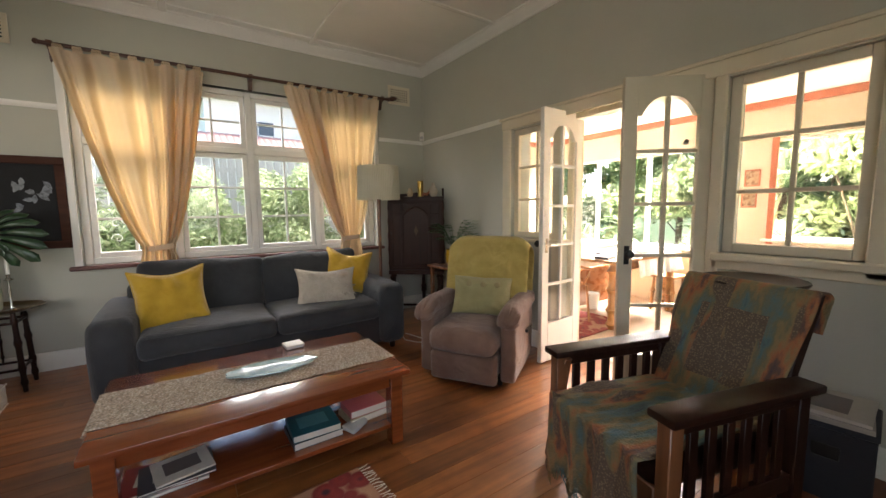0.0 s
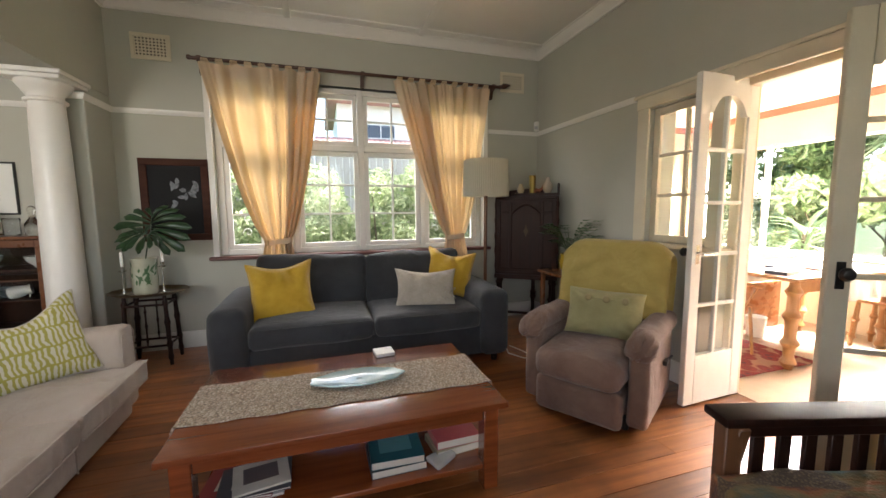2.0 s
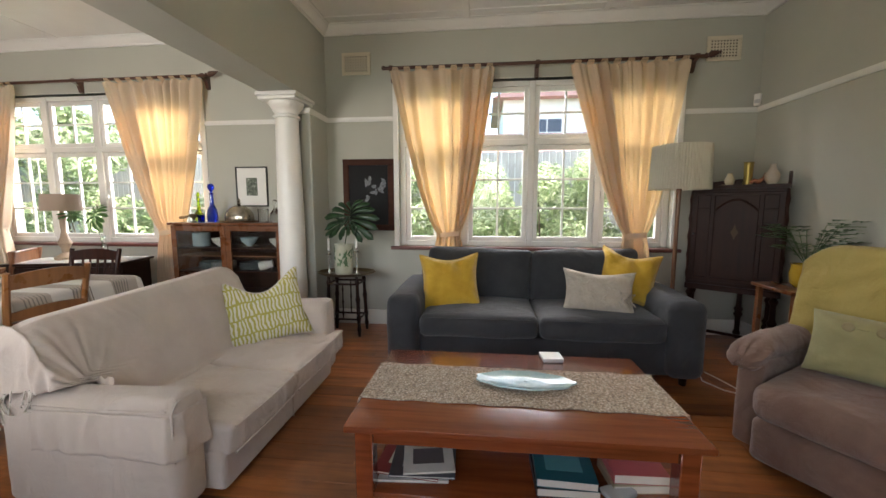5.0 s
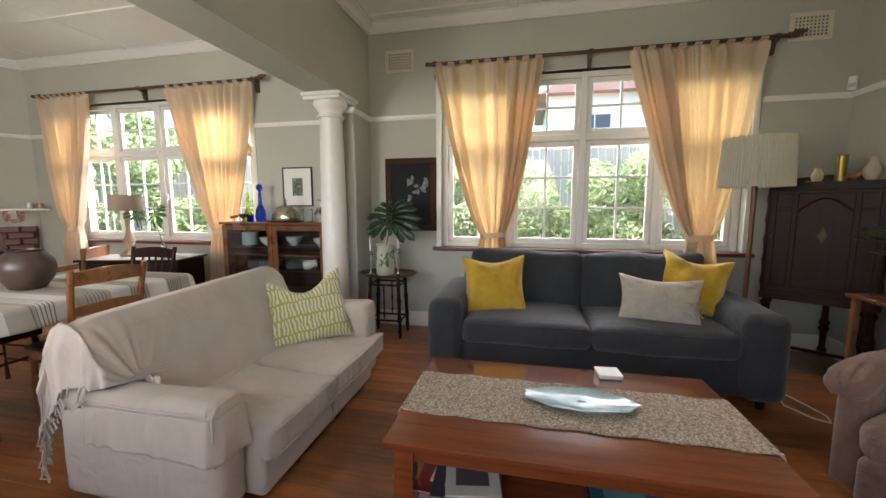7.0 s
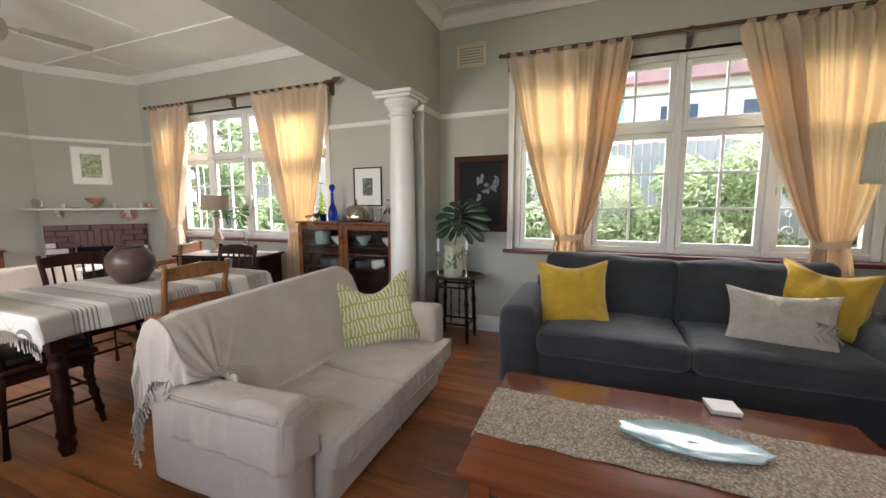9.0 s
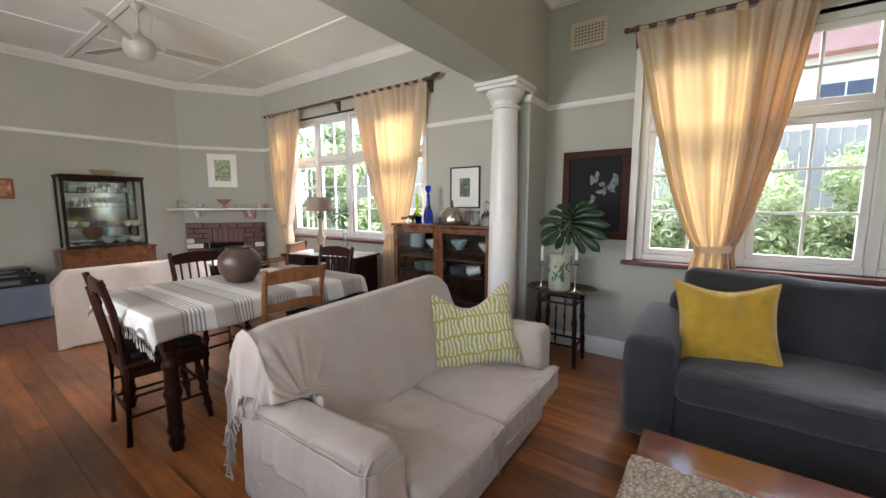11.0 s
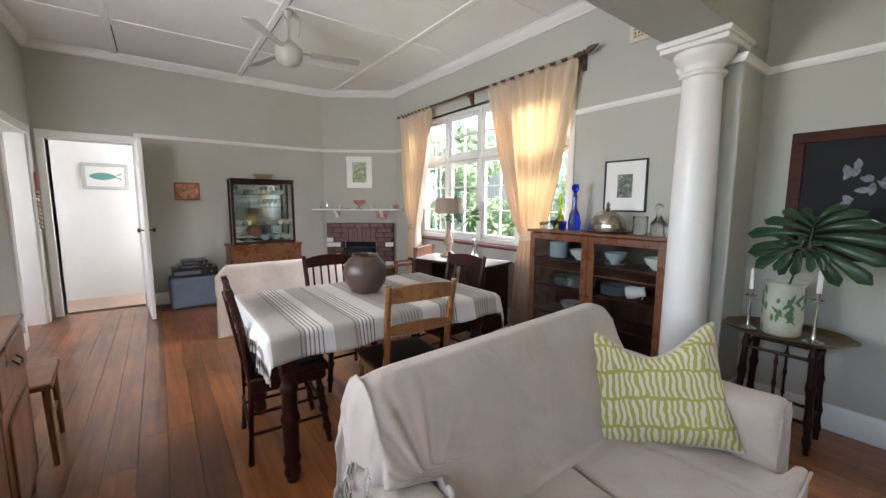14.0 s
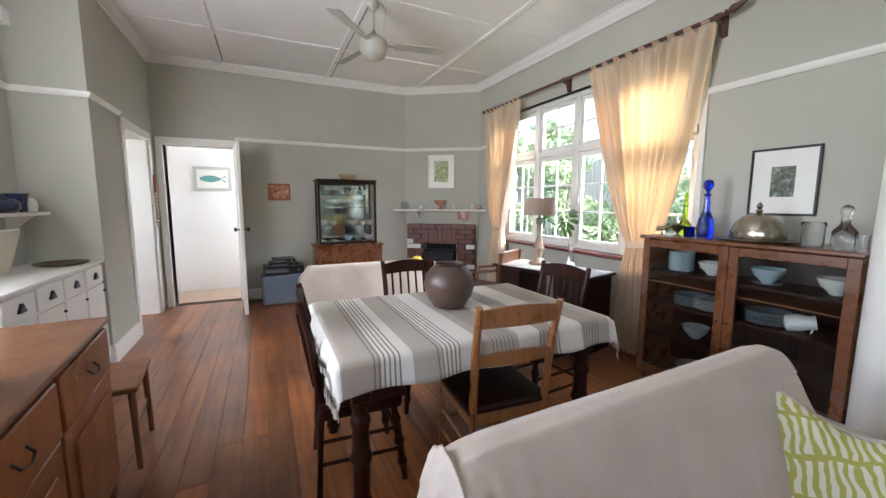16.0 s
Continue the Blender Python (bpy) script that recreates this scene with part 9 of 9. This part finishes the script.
_d = thing("stool", pose(5.05, 2.35, 0), "orange-brown wooden stool near the window wall", "stool")
part("seat", box(bmesh.new(), (-0.17, -0.15, 0.42), (0.17, 0.15, 0.45), 0.008), M_LITEW, _d)
for _x in (-0.13, 0.13):
    for _y in (-0.11, 0.11):
        part("leg", turned(bmesh.new(), (_x * 1.2, _y * 1.2, 0), (_x, _y, 0.42), 0.02, (0.2, 0.6), 10), M_LITEW, _d)
_d = thing("low_cabinet", pose(4.55, 3.25, 0), "red-brown low cabinet under the window strip", "cabinet")
part("body", box(bmesh.new(), (-0.4, -0.14, 0.0), (0.4, 0.14, 0.50), 0.005), M_TABLE, _d)
_d = thing("bookcase", pose(3.75, SYN - 0.17, 0), "white bookcase full of books at the end of the sunroom", "bookcase")
_bm = bmesh.new()
for _x in (-0.68, 0.66):
    box(_bm, (_x, -0.14, 0), (_x + 0.02, 0.155, 2.1), 0.002)
box(_bm, (-0.66, 0.14, 0), (0.66, 0.155, 2.1))
part("case", _bm, M_WHITE, _d)
for _k in range(7):
    _z = 0.05 + 0.33 * _k
    part("shelf", box(bmesh.new(), (-0.66, -0.14, _z), (0.66, 0.139, _z + 0.02), 0.002), M_WHITE, _d)
_cols = [plain("spine_%d" % _i, _c2, 0.5) for _i, _c2 in enumerate(((0.35, 0.06, 0.04), (0.05, 0.12, 0.2), (0.5, 0.46, 0.36), (0.04, 0.10, 0.07), (0.06, 0.06, 0.07), (0.5, 0.28, 0.06), (0.10, 0.3, 0.36)))]
for _k in range(6):
    _x = -0.64
    while _x < 0.60:
        _w, _h = _rng.uniform(0.02, 0.05), _rng.uniform(0.18, 0.27)
        _b = thing("book", pose(3.75 + _x + _w / 2, SYN - 0.18, 0.0705 + 0.33 * _k), "upright book on the white bookcase", "book", "books on the bookcase")
        part("cover", box(bmesh.new(), (-_w / 2 + 0.001, -0.09, 0), (_w / 2 - 0.001, 0.10, _h), 0.002), _rng.choice(_cols), _b)
        _x += _w if _rng.random() > 0.08 else _w + 0.1
for _z, _y in ((1.62, 1.66), (1.38, 1.68)):
    picture("framed_print", pose(SX1 - 0.002, _y, _z, 0, 0, -90), 0.15, 0.19, 0.015, M_TERRA, "small brown print on the cream sunroom wall", 0, None, None, blot("brown_print_%d" % int(_z * 10), [(0.4, (0.2, 0.09, 0.05)), (0.6, (0.5, 0.35, 0.22))], 20), 0.012)
_w = thing("wall_spotlight", pose(SX1 - 0.002, 2.35, 2.13), "small black wall light above the window strip", "wall light")
part("arm", tube(bmesh.new(), [(0, 0, 0), (-0.05, 0, 0.02), (-0.08, 0, -0.02)], 0.008), M_BLACK, _w)
part("head", lathe(bmesh.new(), [(0.012, 0), (0.035, 0.06), (0.03, 0.06), (0.008, 0.005)], 14, frame_to((-0.08, 0, 0.02), (-0.12, 0, -0.2))), M_BLACK, _w)


# ---- garden ----
def foliage_mat(name, c1, c2):
    m, nt, b = nodes_of(name)
    g = nt.nodes.new("ShaderNodeNewGeometry")
    col = ramp(nt, g.outputs["Random Per Island"], [(0.0, c1), (1.0, c2)])
    nt.links.new(col, b.inputs["Base Color"])
    b.inputs["Roughness"].default_value = 0.45
    t, mx = nt.nodes.new("ShaderNodeBsdfTranslucent"), nt.nodes.new("ShaderNodeMixShader")
    nt.links.new(col, t.inputs["Color"])
    mx.inputs[0].default_value = 0.35
    nt.links.new(b.outputs[0], mx.inputs[1])
    nt.links.new(t.outputs[0], mx.inputs[2])
    nt.links.new(mx.outputs[0], nt.nodes["Material Output"].inputs["Surface"])
    return m


# paler greens than real leaves, with overexposed daylight put into the colour
F_GLARE = foliage_mat("glare_foliage", (0.16, 0.23, 0.09), (0.42, 0.46, 0.28))
F_DARK = foliage_mat("dark_foliage", (0.04, 0.09, 0.03), (0.14, 0.21, 0.08))
F_LUSH = foliage_mat("lush_foliage", (0.12, 0.19, 0.09), (0.34, 0.41, 0.25))
M_BARK = surface("bark", (0.06, 0.045, 0.03), (0.11, 0.085, 0.06), 6, 0.9, fine=40, strength=0.6, dist=0.01)


def leaves(name, parent, centres, count, size, mat, seed, label=""):
    """Many small two-faced leaves about clump centres (x, y, z, radius)."""
    rr = np.random.RandomState(seed)
    cs = np.array(centres, float)
    wts = cs[:, 3] ** 2
    idx = rr.choice(len(cs), count, p=wts / wts.sum())
    d = rr.normal(size=(count, 3))
    d /= np.linalg.norm(d, axis=1)[:, None]
    rad = cs[idx, 3] * (0.55 + 0.5 * rr.rand(count))
    p = cs[idx, :3] + d * rad[:, None] * (1, 1, 0.85)
    out = d + rr.normal(size=(count, 3)) * 0.7
    out /= np.linalg.norm(out, axis=1)[:, None]
    side = np.cross(out, rr.normal(size=(count, 3)))
    side /= np.linalg.norm(side, axis=1)[:, None]
    up = np.cross(out, side)
    s = size * (0.6 + 0.8 * rr.rand(count))[:, None]
    v = np.stack([p - up * s, p + side * s * 0.38, p + up * s + out * s * 0.25, p - side * s * 0.38], 1).reshape(-1, 3)
    me = bpy.data.meshes.new(name)
    me.from_pydata(v.tolist(), [], [tuple(range(4 * k, 4 * k + 4)) for k in range(count)])
    me.materials.append(mat)
    ob = new(name, me)
    ob.parent = parent
    return tagged(ob, label, kind="stuff")


def bush(x, y, z, w, d, h, n, size, mat, seed, label, name="bush"):
    b = thing(name, pose(x, y, z), label, "bush" if name == "bush" else "tree")
    rr = random.Random(seed)
    cs = [(rr.uniform(-w / 2, w / 2), rr.uniform(-d / 2, d / 2), rr.uniform(0.25, 1.0) ** 0.8 * h - 0.2, rr.uniform(0.28, 0.5)) for _ in range(int(8 + w * h * 2.2))]
    bm = bmesh.new()
    for k in range(9):
        c = cs[k]
        tube(bm, [(rr.uniform(-0.15, 0.15) + c[0] * 0.4, c[1] * 0.3, -0.02), (c[0] * 0.7, c[1] * 0.6, c[2] * 0.5), c[:3]], [0.03, 0.02, 0.008], 6)
    part("stems", bm, M_BARK, b)
    leaves("foliage", b, cs, n, size, mat, seed)
    return b


GZ = -0.45
bush(-0.9, 7.4, GZ, 2.6, 1.2, 2.55, 16000, 0.052, F_GLARE, 31, "bright green broad-leaved garden bush outside the window")
bush(1.3, 7.2, GZ, 2.4, 1.2, 2.6, 16000, 0.052, F_GLARE, 32, "bright green flowering shrub outside the window")
bush(3.4, 7.6, GZ, 2.4, 1.2, 2.7, 14000, 0.052, F_GLARE, 33, "leafy green shrub outside the window")
bush(-3.2, 7.8, GZ, 2.4, 1.3, 2.5, 14000, 0.052, F_GLARE, 34, "light green leafy shrub outside the dining window")
bush(-5.6, 8.2, GZ, 2.6, 1.3, 2.6, 11000, 0.055, F_LUSH, 35, "tall green shrub outside the dining window")
bush(-8.3, 8.0, GZ, 2.8, 1.5, 3.4, 9000, 0.075, F_GLARE, 36, "leafy tree in glare-paled green beyond the dining window", "tree")
bush(-12.0, 9.5, GZ, 3.4, 2.0, 4.5, 8000, 0.11, F_GLARE, 37, "tall sunlit leafy tree beyond the dining window", "tree")
bush(5.8, 9.3, GZ, 2.6, 1.6, 3.6, 6000, 0.09, F_DARK, 38, "dark green leafy tree near the fence", "tree")

_fn = thing("fence", pose(0, 9.4, GZ), "weathered grey-brown timber garden fence", "fence")
M_FENCE = wood("weathered_fence", (0.34, 0.32, 0.28), (0.46, 0.44, 0.40), 0.85, 2, 0.0)
_me = mb("slat", box(bmesh.new(), (-0.07, -0.012, 0), (0.07, 0.012, 2.95), 0.004), M_FENCE)
for _k in range(112):
    _o = new("slat", _me)
    _o.parent = _fn
    _o.location = (-12.0 + 0.152 * _k, 0, 0.01 * math.sin(_k * 1.7))
for _z in (0.5, 1.6, 2.6):
    part("rail", box(bmesh.new(), (-12.1, 0.012, _z), (5.2, 0.06, _z + 0.09)), M_FENCE, _fn)

# clay red paled to carry the haze of the view through the window
M_ROOFT = surface("hazed_clay_tile", (0.38, 0.20, 0.18), (0.50, 0.29, 0.26), 2, 0.7, fine=30, strength=0.3)
M_HOUSE = surface("white_house_render", (0.70, 0.68, 0.64), (0.76, 0.74, 0.70), 1, 0.8)
_h = thing("neighbour_house", pose(4.6, 19.0, GZ), "white two-storey neighbouring house with a red tiled roof", "house")
part("wall", box(bmesh.new(), (-3.6, 0, 0), (6.5, 6.0, 6.6)), M_HOUSE, _h)
for _x in (-1.6, 1.2, 4.0):
    _wd = part("window", box(bmesh.new(), (_x - 0.65, -0.03, 4.5), (_x + 0.65, 0.0, 5.7)), plain("dark_window_glass", (0.05, 0.06, 0.08), 0.1), _h)
    _bm = box(bmesh.new(), (_x - 0.70, -0.06, 4.42), (_x + 0.70, -0.03, 4.5), 0.01)
    box(_bm, (_x - 0.02, -0.05, 4.5), (_x + 0.02, -0.03, 5.7))
    box(_bm, (_x - 0.65, -0.05, 5.08), (_x + 0.65, -0.03, 5.12))
    part("frame", _bm, M_WHITE, _wd)
_bm = bmesh.new()
for _r in range(9):  # lower lean-to roof of lapped tiles
    for _k in range(20):
        _x, _y, _z = -4.6 + 0.24 * _k, -2.1 + 0.22 * _r, 3.9 + 0.125 * _r
        sheet(_bm, lambda u, v: (_x + 0.24 * u, _y + 0.25 * v, _z + 0.14 * v + 0.035 * math.sin(math.pi * u)), 3, 1, 0.015)
tagged(part("roof_tiles", _bm, M_ROOFT, _h, "red clay tiled lean-to roof"), kind="stuff")
part("lean_to", box(bmesh.new(), (-4.5, -1.9, 0), (0.1, 0, 3.9)), M_HOUSE, _h)
_bm = bmesh.new()
prism(_bm, [(-4.1, 6.6), (7.0, 6.6), (1.45, 9.2)], -0.5, 6.5, Matrix(((1, 0, 0, 0), (0, 0, 1, 0), (0, 1, 0, 0), (0, 0, 0, 1))))
part("roof", _bm, M_ROOFT, _h)


def strap_plant(x, y, z, n, length, width, seed, label, mat=F_LUSH, name="garden_plant"):
    """A tropical clump of long arching strap leaves on short canes."""
    b = thing(name, pose(x, y, z), label, "plant")
    rr = random.Random(seed)
    bm = bmesh.new()
    st = bmesh.new()
    for c in range(4):
        cx, cy, ch = rr.uniform(-0.5, 0.5), rr.uniform(-0.4, 0.4), rr.uniform(0.5, 1.5)
        rod(st, (cx * 0.5, cy * 0.5, 0), (cx, cy, ch), 0.03)
        for k in range(n):
            a, e = rr.uniform(0, 6.28), rr.uniform(-0.1, 1.2)
            L = length * rr.uniform(0.7, 1.1)
            base = Vector((cx, cy, ch + rr.uniform(-0.4, 0.1)))
            tip = base + Vector((L * math.cos(a) * math.cos(e), L * math.sin(a) * math.cos(e), L * math.sin(e) - 0.25 * L))
            leaf_blade(bm, base, tip, width * rr.uniform(0.7, 1.1), 0.10 * L, 7)
    part("stems", st, M_BARK, b)
    tagged(part("foliage", bm, mat, b, smooth=60), kind="stuff")
    return b


strap_plant(7.0, 4.1, GZ, 60, 0.6, 0.03, 41, "lush broad-leaved tropical plant outside the sunroom")
strap_plant(7.3, 3.0, GZ, 60, 0.6, 0.03, 42, "broad-leaved tropical clump outside the sunroom")
strap_plant(6.8, 5.3, GZ, 60, 0.6, 0.03, 43, "tall broad-leaved plant beside the sunroom")
bush(7.6, 3.4, GZ, 1.2, 3.4, 2.5, 9000, 0.085, F_LUSH, 71, "dense sunlit broad-leaved planting outside the sunroom")
bush(8.3, 2.2, GZ, 1.2, 3.0, 3.2, 9000, 0.075, F_GLARE, 72, "bright yellow-green shrubs behind the sunroom planting")
strap_plant(7.4, 2.1, GZ, 50, 0.55, 0.028, 44, "low broad-leaved plant outside the sunroom")


def palm(x, y, z, h, n, L, seed):
    p = thing("palm", pose(x, y, z), "spiky green palm with fan-shaped sprays of narrow leaves", "palm")
    rr = random.Random(seed)
    part("trunk", tube(bmesh.new(), [(0, 0, 0), (0.05, 0, h * 0.5), (0, 0.03, h)], [0.09, 0.07, 0.06], 10), M_BARK, p)
    bm = bmesh.new()
    for k in range(n):
        a, e = rr.uniform(0, 6.28), rr.uniform(-0.6, 1.3)
        d = Vector((math.cos(a) * math.cos(e), math.sin(a) * math.cos(e), math.sin(e)))
        b0 = Vector((0, 0, h + rr.uniform(-0.15, 0.15)))
        leaf_blade(bm, b0 + d * 0.05, b0 + d * L * rr.uniform(0.8, 1.1) + Vector((0, 0, -0.12)), 0.018, 0.07, 6)
    tagged(part("foliage", bm, F_LUSH, p, smooth=60), kind="stuff")


palm(8.4, 2.9, GZ, 2.4, 190, 1.0, 51)
palm(8.9, 4.0, GZ, 2.9, 190, 1.0, 52)
palm(7.9, 2.0, GZ, 2.0, 150, 0.8, 53)
bush(10.0, 3.0, GZ, 1.8, 5.0, 4.4, 14000, 0.10, F_DARK, 61, "dense dark green hedge behind the tropical plants")
bush(9.4, 6.8, GZ, 2.2, 3.6, 3.8, 9000, 0.10, F_DARK, 62, "dark leafy tree behind the tropical plants", "tree")
bush(7.8, 0.6, GZ, 1.6, 2.4, 2.9, 10000, 0.07, F_GLARE, 63, "sunlit yellow-green hedge outside the sunroom")
bush(7.9, -1.9, GZ, 1.6, 2.6, 2.9, 8000, 0.07, F_GLARE, 64, "sunlit yellow-green shrub outside the sunroom")


# ---- laid bricks and floor boards ----
_f = bpy.data.objects["fireplace"]
_share = {}
for _a, _b, _z, _q in BRICKS:
    _key = (round((_b - _a) / 0.01), _q)
    if _key not in _share:
        _L = _b - _a
        _share[_key] = mb("brick", box(bmesh.new(), (0, -0.012, 0), (_L - 0.01, 0.02, 0.069), 0.004), M_WBRICK if _q else M_BRICK, 30)
    _o = new("brick", _share[_key])
    _o.parent = _f
    _o.location = (_a + 0.005, -0.087 + (0.002 * math.sin(_a * 50 + _z * 70)) - (0.008 if _q else 0.0), _z + 0.005)
for _k in range(7):
    _o = new("brick", mb("brick", box(bmesh.new(), (0, -0.014, 0), (0.066, 0.02, 0.20 + (0.05 if _k == 3 else 0.0)), 0.004), M_BRICK, 30))
    _o.parent = _f
    _o.location = (0.33 + 0.0715 * _k, -0.096, 0.745)

_fl = struct("floor", box(bmesh.new(), (XW - TH, YS - 0.2, -0.12), (XE + TH - 0.01, YN + 0.1, -0.022)), M_JOINT, "old varnished pine floorboards")
_rng = random.Random(77)
_w = 0.133
_row = 0
_y = YS
while _y < YN:
    _x = XW - 0.05 - _rng.uniform(0, 1.5)
    while _x < XE + TH - 0.02:
        _L = _rng.uniform(2.2, 4.2)
        _a, _b = max(_x, XW - 0.04), min(_x + _L, XE + TH - 0.012)
        if _b - _a > 0.15:
            _h = _rng.uniform(-0.0008, 0.0)
            _bm = box(bmesh.new(), (_a + 0.0006, _y + 0.0007, -0.022), (_b - 0.0006, min(_y + _w, YN + 0.05) - 0.0007, _h), 0.0014)
            part("board", _bm, M_BOARD, _fl, smooth=0)
        _x += _L
    _y += _w
    _row += 1
